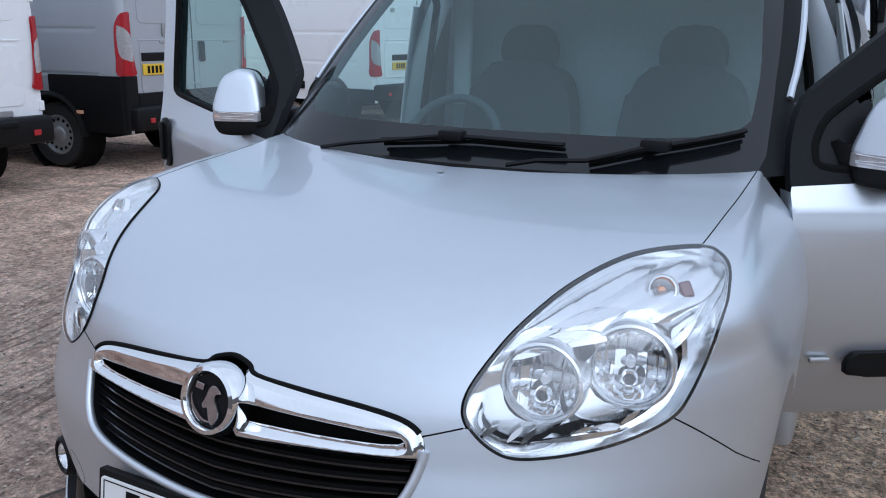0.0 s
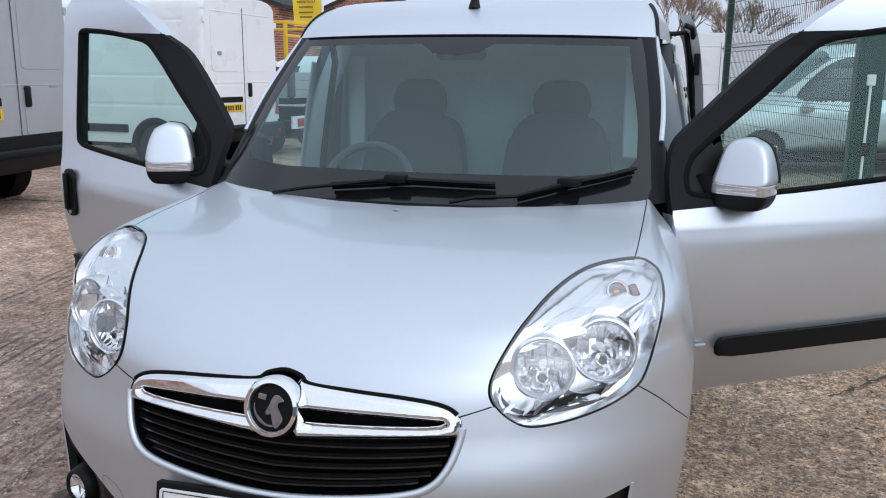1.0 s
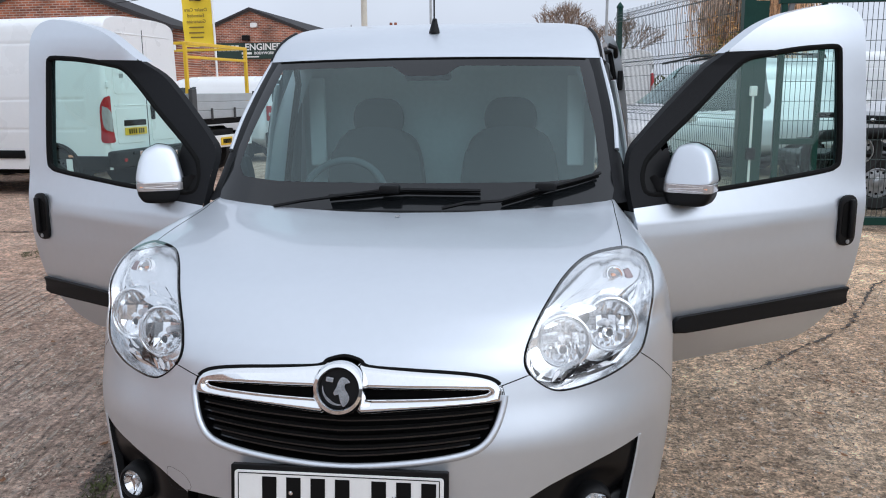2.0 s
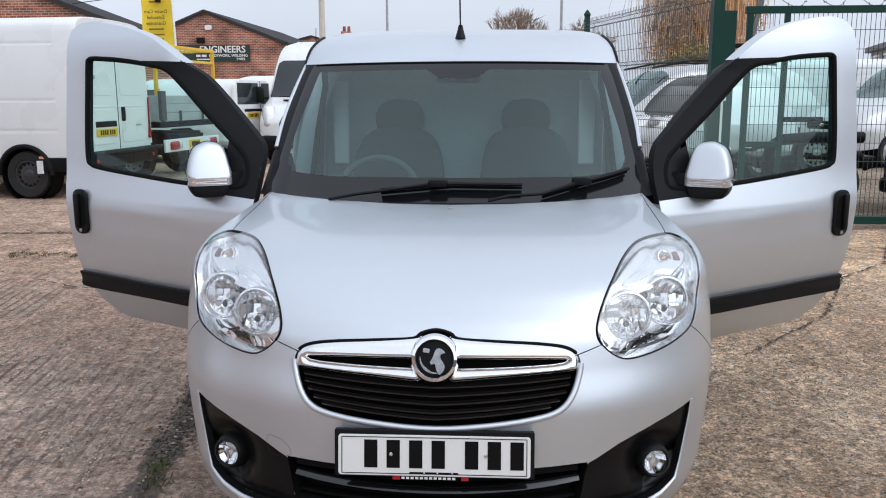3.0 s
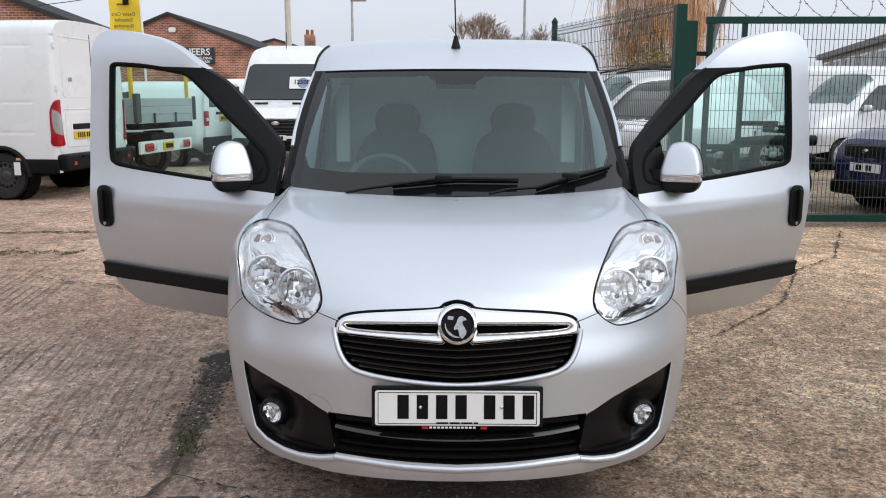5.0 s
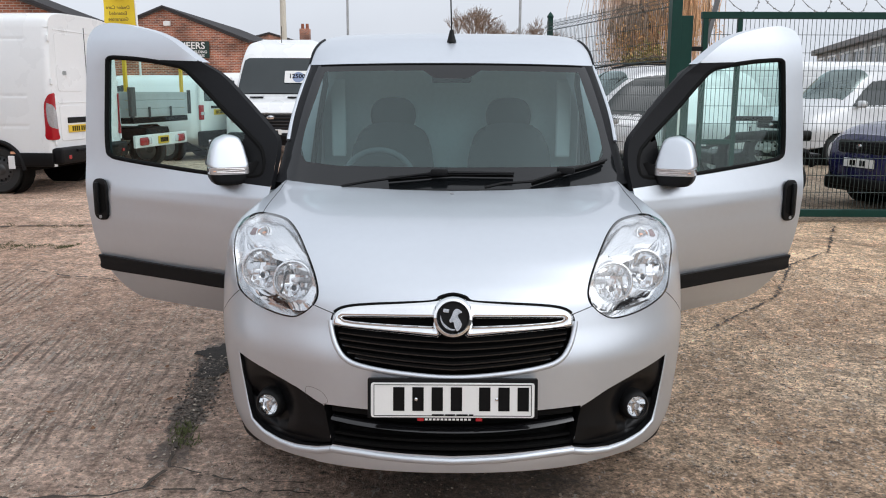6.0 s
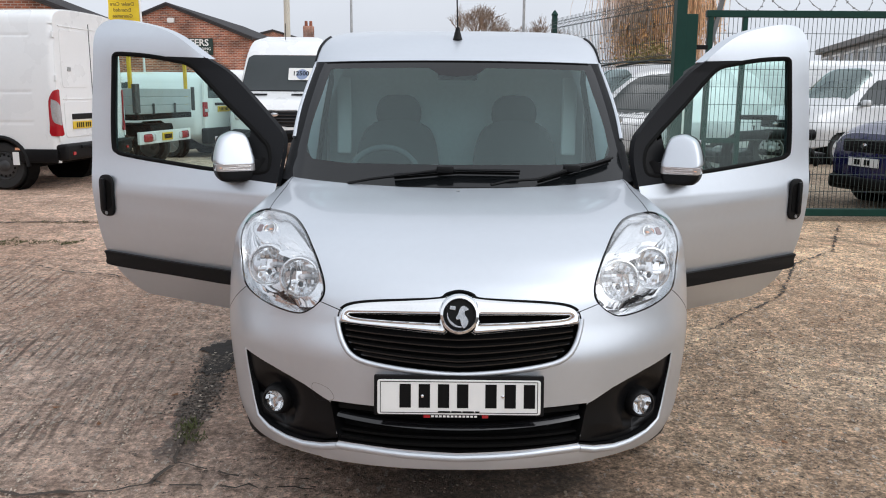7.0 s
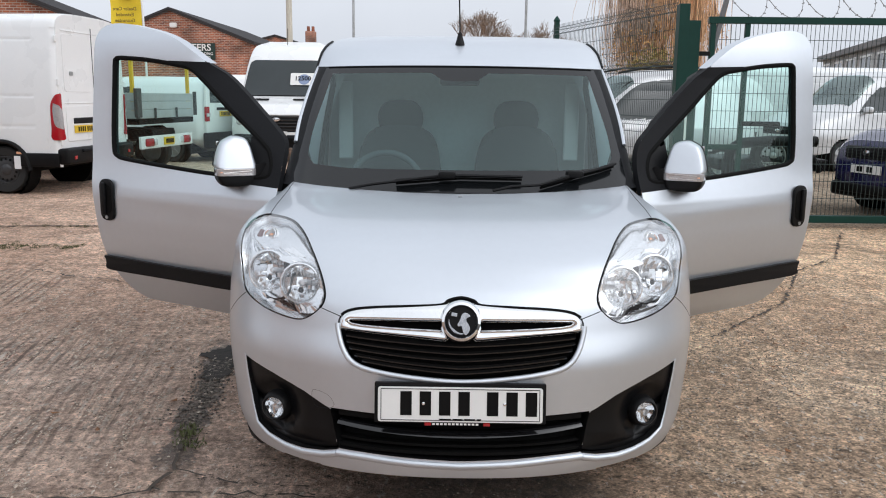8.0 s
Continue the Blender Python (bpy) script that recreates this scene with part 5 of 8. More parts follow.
    part("cup", prism(rect(.098, .212, .040), .014, pose(0, 0, -.006), .006), BLACK, grip, smooth=True)
    part("hollow", prism(rect(.068, .150, .028, -side * .004, .006), .002, pose(0, 0, .0085)), SEAL, grip)
    part("pull", box((.026, .165, .020), (side * .006, .006, .018), .008), BLACK, grip, smooth=True)
    part("lock", lathe([(.009, 0), (.009, .004), (0, .005)], 14, pose(0, -.088, .009)), STEEL, grip)
    # small bright metal piece ahead of the rubbing strip
    part("check_strap", box((.055, .014, .014), (side * .085, .030, .597), .004), STEEL, hinge, "small bright metal piece on the door")
    part("door_bin", box((.70, .05, .14), (side * .55, .10, .62), .02), TRIM, hinge, smooth=True)
    part("arm_rest", box((.55, .06, .07), (side * .50, .105, .93), .02), TRIM, hinge, smooth=True)

    # mirror
    mir = new("door_mirror")
    mir.parent = hinge
    mir.matrix_basis = pose(side * .87, 1.2, 0, 0, 0, side * degrees).inverted() @ pose(side * 1.030, 1.312, 1.125, 0, 0, -side * 24)
    tagged(mir, "silver door mirror with clear indicator")

    def dome(name, outline, back, nose, mat, label="", hold=None, lean=0.0, tall=1.0):
        """A rounded cap: the outline at the back swells forward to a soft nose; hold is the height that stays level."""
        pts = [Vector((side * x, 0, z)) for x, z in outline]
        mid = sum(pts, Vector()) / len(pts)
        mid.z = mid.z if hold is None else hold
        bm, rings = bmesh.new(), []
        for sc, f in ((.97, 0), (1, .12), (1, .45), (1, .64), (.985, .79), (.955, .90), (.90, .955), (.80, .985), (.55, 1.0), (.2, 1.005)):
            y = back + (nose - back) * f
            zs = 1 - (1 - sc) * tall
            rings.append([bm.verts.new(Vector((mid.x + (p.x - mid.x) * sc, y + lean * f * (mid.z + (p.z - mid.z) * zs), mid.z + (p.z - mid.z) * zs))) for p in pts])
        for r0, r1 in zip(rings, rings[1:]):
            for i in range(len(pts)):
                j = (i + 1) % len(pts)
                bm.faces.new((r0[i], r0[j], r1[j], r1[i]))
        bm.faces.new(rings[-1])
        bm.faces.new(rings[0][::-1])
        return part(name, bm, mat, mir, label, smooth=True)

    cap = soft([(-.089, .018), (-.080, .065), (-.066, .118), (-.044, .147), (.0, .156), (.024, .150), (.058, .130), (.078, .090), (.090, .042), (.092, .018), (.080, .012), (.03, .012), (-.03, .012), (-.076, .012)], 4)
    dome("cap", cap, .06, -.060, SILVER, "silver cap", .010, .30)
    dome("indicator", rect(.180, .033, .004, .002, -.005), .06, -.059, TAILCLEAR, "clear indicator", None, 0.0, 0.0)
    part("indicator_bulb", box((.016, .012, .010), (side * .070, -.052, -.005), .004), AMBER, mir)
    for dz, tilt_ in ((.006, 3), (-.004, -3), (-.013, 2)):
        part("indicator_line", box((.128, .008, .003), (0, 0, 0), .001, pose(side * .0, -.0575, dz, 0, tilt_, 0)), CHROME, mir)
    dome("back_rim", [(x * 1.015, .012 + (z - .012) * 1.012) for x, z in cap], .078, .054, BLACK, "black rim", .012)
    base = soft([(-.086, -.026), (-.080, -.052), (-.062, -.068), (.0, -.074), (.060, -.070), (.082, -.050), (.090, -.026), (.080, -.020), (.03, -.020), (-.03, -.020), (-.074, -.020)], 4)
    dome("foot", base, .06, -.058, BLACK, "black underside", -.020)
    part("mirror_glass", box((.145, .004, .115), (0, .080, .072), .0015), CHROME, mir)
    part("arm", prism([(side * x, z) for x, z in soft([(-.19, -.060), (-.19, .020), (-.12, .024), (-.05, .022), (-.05, -.060)], 3)], .13, pose(0, .085, 0, 90, 0, 0), .015), BLACK, mir, "black arm", smooth=True)
    return hinge


slide = new("sliding_door")
slide.parent = van
tagged(slide, "silver side door, slid open")
slide_x = curve((.42, .60, .90, 1.10, 1.30, 1.56, 1.70, 1.78), (.97, .985, .99, .985, .975, .945, .915, .875))


def slide_skin(y, z):
    y, z = np.broadcast_arrays(np.asarray(y, float), np.asarray(z, float))
    return np.stack([slide_x(z) + 0 * y, y, z + 0 * y], -1)


skin("panel", slide_skin, np.linspace(3.10, 4.12, 20), np.linspace(.42, 1.78, 40), lambda y, z: z > 0, [], SILVER, slide, "silver panel")
skin("inner_panel", slide_skin, np.linspace(3.12, 4.10, 20), np.linspace(.44, 1.75, 40), lambda y, z: z > 0, [], TRIM, slide, "grey inner panel", lift=-.055, flip=False)
rim_z = np.linspace(.42, 1.78, 30)
outer = [(float(slide_x(z)), 3.10, z) for z in rim_z]
mesh_part("front_edge", outer + [(x - .055, y + .015, z) for x, y, z in outer], [(k, k + 1, 31 + k, 30 + k) for k in range(29)], STEEL, slide, "grey front edge")
part("front_seal", tube([(x - .055, y + .01, z) for x, y, z in outer[::3]], .014, 8), SEAL, slide, smooth=True)
part("latch", box((.03, .03, .11), (.925, 3.095, 1.53), .006), BLACK, slide)
part("latch", box((.03, .03, .09), (.945, 3.095, .98), .006), BLACK, slide)
part("guide_hook", tube([(.90, 3.12, 1.66), (.89, 3.06, 1.71), (.85, 3.05, 1.725)], .014, 8), BLACK, slide, smooth=True)
part("guide_arm", tube([(.86, 3.10, 1.69), (.80, 3.02, 1.68), (.72, 2.95, 1.68)], .012, 8), BLACK, slide, smooth=True)

door(-1, 27.3, .05)
door(1, 31.6, -.01)

# ---- parked vehicles ----
BRICK = material("red_brick", (0.34, 0.12, 0.07), 0.85, 0, 0.22, 3, 0.3, 120, spread=0.28)
SLATE = material("dark_roof_tiles", (0.045, 0.043, 0.045), 0.85, 0, 0.2, 2, 0.4, 20, spec=0.2)
BARGE = material("weathered_barge_board", (0.085, 0.08, 0.078), 0.7, 0, 0.2, 4)
YELLOW = material("yellow_painted_steel", (0.72, 0.46, 0.02), 0.4, 0, 0.12, 4)
BANNER = material("yellow_banner_cloth", (0.80, 0.58, 0.03), 0.75, 0, 0.08, 2)
GREEN = material("dark_green_painted_steel", (0.008, 0.042, 0.033), 0.42, 0, 0.15, 5, spec=0.2)
WIRE = material("dark_green_wire", (0.045, 0.062, 0.058), 0.5, 0.1, 0.2, 9, spec=0.25)
GALV = material("galvanised_steel", (0.40, 0.41, 0.41), 0.42, 0.8, 0.2, 8)
CREAM = material("cream_pole_paint", (0.55, 0.52, 0.44), 0.55, 0, 0.15, 2)
ALU = material("aluminium_boards", (0.50, 0.53, 0.54), 0.4, 0.6, 0.12, 3)
VANGREY = material("silver_grey_van_paint", (0.46, 0.48, 0.51), 0.36, 0.45, 0.05, 2, coat=0.4)
PALESILVER = material("pale_silver_car_paint", (0.62, 0.63, 0.64), 0.3, 0.3, 0.05, 2, coat=0.5)
BLUE = material("dark_blue_car_paint", (0.011, 0.013, 0.075), 0.25, 0.1, 0.08, 2, coat=0.7)
GROOVE = material("panel_joint", (0.10, 0.105, 0.11), 0.7, 0, 0.1, 9)


def panel_van(name, label, m, width, height, length, paint, tail, cladding=False, group="row of parked vans", arch_trim=True, rear_bumper=0.55, marks=(), plate_at=None, overhang=1.02, rim=STEEL):
    """A tall panel van; its rear is at local y = 0 and looks along -y."""
    v = thing(name, label, "van", m, group)
    w, wheel_ys, r = width / 2, (overhang, length - 1.0), .345

    def half(z):
        z = np.asarray(z, float)
        return w * (1 - .012 * np.clip((z - 1.0) / 1.0, -1, 2) ** 2 - .035 * np.clip((z - 1.35) / (height - 1.35), 0, 1) ** 2)

    top = height - .24
    for side in (-1, 1):
        def surf(y, z, side=side):
            y, z = np.broadcast_arrays(np.asarray(y, float), np.asarray(z, float))
            groove = 0
            for zg in (.98, 1.42, top - .16):
                groove = groove + .006 * np.exp(-((z - zg) / .018) ** 2) * (y > .35) * (y < length - 1.6)
            return np.stack([side * (half(z) - groove - .05 * np.clip(.10 - y, 0, 1) ** 2 / .01), y, z + 0 * y], -1)

        arcs = [[(yw - (r + .06) * math.cos(radians(a)), .345 + (r + .06) * math.sin(radians(a))) for a in range(-4, 190, 8)] for yw in wheel_ys]
        skin("side_panel", surf, np.linspace(0, length - .9, 100), np.linspace(.40, top, 90), lambda y, z: np.all([(y - yw) ** 2 + (z - .345) ** 2 > (r + .06) ** 2 for yw in wheel_ys], 0), [(a, False) for a in arcs], paint, v, flip=side < 0)
        for yw in wheel_ys:
            wheel(v, (side * (w - .13), yw, r), r, .22, rim, side, .60, 14)
            if arch_trim:
                arc = [(side * (w + .004), yw - (r + .075) * math.cos(radians(a)), .345 + (r + .075) * math.sin(radians(a))) for a in range(0, 181, 10)]
                part("arch_trim", tube(arc, .035, 6), BLACK, v, smooth=True)
            part("wheel_well", lathe([(0, 0), (r + .06, 0), (r + .06, .29)], 24, pose(side * (w - .30), yw, .345, 0, 90 * side, 0)), SEAL, v)
        part("rubbing_strip", box((.03, wheel_ys[1] - wheel_ys[0] - 1.0, .12), (side * (w + .008), sum(wheel_ys) / 2, .62), .012), BLACK, v, smooth=True)
        part("side_rail", box((.02, 1.05, .035), (side * (w * .985), 2.6, 1.50), .006), BLACK, v)
        if cladding:
            for y0, y1, zt in ((.02, 1.02, .97), (1.02, length - 1.0, .80)):
                skin("side_cladding", surf, np.linspace(y0, y1, 40), np.linspace(.40, zt, 30), lambda y, z: np.all([(y - yw) ** 2 + (z - .345) ** 2 > (r + .06) ** 2 for yw in wheel_ys], 0), [(a, False) for a in arcs], BLACK, v, "black side cladding", lift=.014, flip=side < 0)
        else:
            part("lower_sill", box((.04, .62, .20), (side * (w + .002), .33, .50), .015), BLACK, v, smooth=True)
            part("mud_panel", box((.012, .10, .19), (side * (w + .02), .66, .46), .004), WHITE, v)
        part("side_marker", box((.012, .09, .035), (side * (w + .022), .62, .60), .004), AMBER, v)
    # roof
    ring = []
    for i in range(21):
        a = math.pi * i / 20
        ring.append((float(half(top)) * math.copysign(abs(math.cos(a)) ** .55, math.cos(a)), top + .24 * math.sin(a) ** .62))
    ys = [0, .03, .10, .5, 1.5, length - 2.0, length - 1.5, length - .9]
    ins = [.05, .018, 0, 0, 0, 0, .02, .06]
    verts = [(x * (1 - d * .6), y, top + (z - top) * (1 - d)) for y, d in zip(ys, ins) for x, z in ring]
    faces = [(j * 21 + i, j * 21 + i + 1, (j + 1) * 21 + i + 1, (j + 1) * 21 + i) for j in range(len(ys) - 1) for i in range(20)]
    mesh_part("roof", verts, faces, paint, v)
    # rear: two doors with a joint, recessed panels, lamps, plate, bumper
    outline = [(float(half(z)) - .047, z) for z in np.linspace(.50, top, 12)] + [(x * .97, top + (z - top) * .95) for x, z in ring[1:-1]] + [(-float(half(z)) + .047, z) for z in np.linspace(top, .50, 12)]
    part("rear_panel", prism(outline, .05, pose(0, 0.01, 0, 90, 0, 0) @ pose(0, 0, -.04), .012), paint, v)
    part("door_joint", box((.008, .01, height - .80), (0.02, -.004, height / 2 + .22)), GROOVE, v)
    for z in (.86, 1.32, top - .02):
        part("swage", box((width * .80, .008, .014), (0, -.003, z), .003), paint, v)
    for x0 in (-1, 1):
        part("door_panel", prism(rect(width * .34, .52, .05, x0 * width * .225, 1.02 if not cladding else 1.05), .006, pose(0, -.002, 0, 90, 0, 0), .004), paint, v)
        part("upper_panel", prism(rect(width * .34, top - 1.55, .06, x0 * width * .225, (top + 1.42) / 2), .003, pose(0, -.002, 0, 90, 0, 0), .002), paint, v)
        for z in (.75, tail[1] + .17, top - .15):
            part("hinge", box((.05, .03, .09), (x0 * (w - .055), -.004, z), .008), paint, v)
    z0, z1 = tail
    for s in (-1, 1):
        lamp = new("tail_lamp")
        lamp.parent = v
        tagged(lamp, "red and clear tail lamp")
        tall = z1 - z0

        def corner(u, z, s=s):
            """The rear corner, unrolled: u runs from the side round to the back."""
            u, z = np.broadcast_arrays(np.asarray(u, float), np.asarray(z, float))
            root = np.sqrt(u * u + .0016)
            return np.stack([s * (half(z) - .012 - (root + u) / 2), (root - u) / 2 - .012, z + 0 * u], -1)

        red = soft([(-.112, z0), (-.118, z0 + .25 * tall), (-.118, z0 + .62 * tall), (-.105, z0 + .80 * tall), (-.05, z0 + .95 * tall), (.0, z1), (.058, z1), (.062, z0 + .9 * tall), (.068, z0 + .6 * tall), (.085, z0 + .28 * tall), (.100, z0 + .12 * tall), (.100, z0)], 3)
        clear = soft([(-.070, z0 + .80 * tall), (-.078, z0 + .45 * tall), (-.05, z0 + .30 * tall), (.0, z0 + .25 * tall), (.066, z0 + .22 * tall), (.074, z0 + .30 * tall), (.060, z0 + .64 * tall)], 2)
        us, zs = np.linspace(-.13, .13, 40), np.linspace(z0 - .01, z1 + .01, 60)
        skin("red_lens", corner, us, zs, lambda u, z: inside(red, u, z), [(red, True)], REDL, lamp, lift=.020, flip=s > 0)
        skin("clear_lens", corner, us, zs, lambda u, z: inside(clear, u, z), [(clear, True)], TAILCLEAR, lamp, "clear insert", lift=.024, flip=s > 0)
        rows = [Vector(corner(*p)) for p in red]
        out_ = [Vector((s * .012, -.012, 0)) + p for p in rows]
        k = len(rows)
        mesh_part("housing", rows + out_, [(i, (i + 1) % k, k + (i + 1) % k, k + i) for i in range(k)], REDL, lamp)
        if cladding:
            skin("corner_cladding", corner, np.linspace(-.06, .105, 16), np.linspace(.44, z0 - .006, 14), lambda u, z: z > 0, [], BLACK, v, "black corner cladding", lift=.022, flip=s > 0)
    if cladding:
        part("door_foot", box((width * .86, .02, .20), (0, -.012, .70), .008), BLACK, v, "black lower door trim")
    hx, pz, pw = plate_at or (-.51 * w - .01, tail[0] + .05, .52)
    part("handle_recess", box((pw * 1.0, .02, .085), (hx, -.012, pz + .125), .012), BLACK, v, "black handle strip")
    part("plate", box((pw, .012, .111), (hx, -.018, pz), .004), PLATEY, v, "yellow number plate")
    bars(v, pose(hx, -.026, pz, 90, 0, 0), [(-.20 + .058 * i, .034) for i in range(4)] + [(.055 + .058 * i, .034) for i in range(3)], .072, .003, INK)
    for cx, cz, bw, bh in marks:
        part("maker_mark", prism(rect(bw, bh, min(bw, bh) * .3), .008, pose(cx, -.006, cz, 90, 0, 0), .002), GALV, v)
    part("door_lever", box((.10, .035, .22), (.16, -.015, 1.20), .02), BLACK, v, smooth=True)
    part("rear_bumper", box((width * .985, .20, .24), (0, -.015, rear_bumper), .04, None, 3), BLACK, v, smooth=True)
    part("bumper_step", box((width * .62, .12, .05), (0, -.09, rear_bumper + .07), .015), GREYPL, v, smooth=True)
    for s in (-1, 1):
        part("reflector", box((.07, .012, .05), (s * w * .80, -.118, rear_bumper - .02), .004), REDL, v)
    part("underbody", box((width * .75, length - 1.0, .22), (0, length / 2, .42), .03), SEAL, v)
    part("nose", box((width * .94, 1.0, .95), (0, length - .6, .88), .12, None, 3), paint, v, smooth=True)
    bm = bmesh.new()
    part("windscreen", box((width * .86, .03, 1.1), (0, length - 1.02, 1.75), .01, pose(0, 0, 0, 25, 0, 0), 2, bm), DGLASS, v)
    return v


def parked(rear_x, y0, width):
    return pose(rear_x, y0 + width / 2, 0, 0, 0, 90)


panel_van("white_van", "white panel van, rear doors shut, parked in row", parked(-5.72, 1.96, 2.02), 2.02, 2.52, 5.4, WHITE, (.90, 1.52), marks=((-.45, 1.33, .12, .12), (-.45, 1.22, .18, .03), (.60, .70, .14, .05)), rim=DARKRIM)
panel_van("grey_van", "silver-grey panel van with black cladding, parked in row", pose(-5.766, 5.854, 0, 0, 0, 96), 2.02, 2.52, 5.4, VANGREY, (.98, 1.58), True, marks=((-.42, 1.42, .07, .13), (-.42, 1.30, .17, .03), (.62, 1.30, .13, .025)))
panel_van("white_van", "tall white panel van with grey rear bumper, parked in row", pose(-5.63, 10.50, 0, 0, 0, 85), 2.07, 2.62, 5.6, WHITE, (.80, 1.45), marks=((.62, 1.02, .15, .025), (-.62, 1.75, .10, .06)), plate_at=(-.345, .935, .58), overhang=.90, rim=DARKRIM)


STAKE = material("weathered_grey_stake", (0.055, 0.058, 0.06), 0.6, 0, 0.2, 6)


def tipper():
    """A dropside lorry with a light bar and a yellow ladder frame."""
    v = thing("dropside_truck", "dropside truck with grey boards and yellow ladder frame", "truck", pose(-5.36, 13.07, 0, 0, 0, 83), "row of parked vans")
    w = 1.15
    part("bed_floor", box((2.2, 3.4, .10), (0, 1.7, .98), .01), SEAL, v)
    part("chassis", box((.9, 5.0, .22), (0, 2.6, .72), .02), BLACK, v)
    for s in (-1, 1):
        for k in range(3):
            part("side_board", box((.035, 3.3, .145), (s * w, 1.68, 1.11 + .15 * k), .008), ALU, v)
    for k in range(3):
        part("tail_board", box((2.1, .035, .145), (0, 0, 1.11 + .15 * k), .008), ALU, v)
    for x, ww, hh in ((-w, .16, .50), (w, .04, .46), (-.55, .03, .20), (.30, .03, .20)):
        part("board_post", box((ww, .07, hh), (x, -.02, 1.06 + hh / 2 if hh > .3 else 1.12), .01), STAKE, v)
    bar = new("light_bar")
    bar.parent = v
    tagged(bar, "white rear light bar")
    bar.location.x = -.20
    part("beam", box((2.05, .05, .22), (0, -.06, .62), .01), WHITE, bar)
    for s in (-1, 1):
        part("lamp", box((.30, .05, .14), (s * .74, -.10, .62), .03), REDL, bar, "red lamp", smooth=True)
        part("amber_lamp", box((.10, .05, .12), (s * .54, -.10, .62), .02), CLEARW, bar, smooth=True)
    part("plate", box((.40, .02, .14), (0, -.10, .62), .004), PLATEY, bar)
    bars(bar, pose(0, -.113, .62, 90, 0, 0), [(-.15 + .045 * i, .034) for i in range(7)], .08, .003, INK)
    for s in (-1, 1):
        for y in (.75, 4.2):
            wheel(v, (s * .82, y, .36), .36, .22, STEEL, s, .6, 8)
    part("mudguard", tube([(-.95, 1.15, .62), (-.95, .95, .78), (-.95, .6, .80), (-.95, .32, .62)], .06, 8), BLACK, v, smooth=True)
    part("mudguard", tube([(.95, 1.15, .62), (.95, .95, .78), (.95, .6, .80), (.95, .32, .62)], .06, 8), BLACK, v, smooth=True)
    part("cab", box((1.9, 1.5, 1.5), (0, 4.3, 1.35), .18, None, 4), WHITE, v, smooth=True)
    part("cab_window", box((1.5, .02, .5), (0, 3.545, 1.65), .04), DGLASS, v)
    for y in (.10, 3.35):
        for s in (-1, 1):
            part("frame_post", box((.06, .06, 1.30), (s * (w - .05), y, 1.70), .008), YELLOW, v, "yellow post")
        part("frame_bar", box((2.2, .06, .06), (0, y, 2.33), .008), YELLOW, v)
        part("frame_bar", box((2.2, .05, .05), (0, y, 2.10), .008), YELLOW, v)
    for s in (-1, 1):
        part("frame_bar", box((.05, 3.3, .05), (s * (w - .05), 1.72, 2.33), .008), YELLOW, v)


tipper()


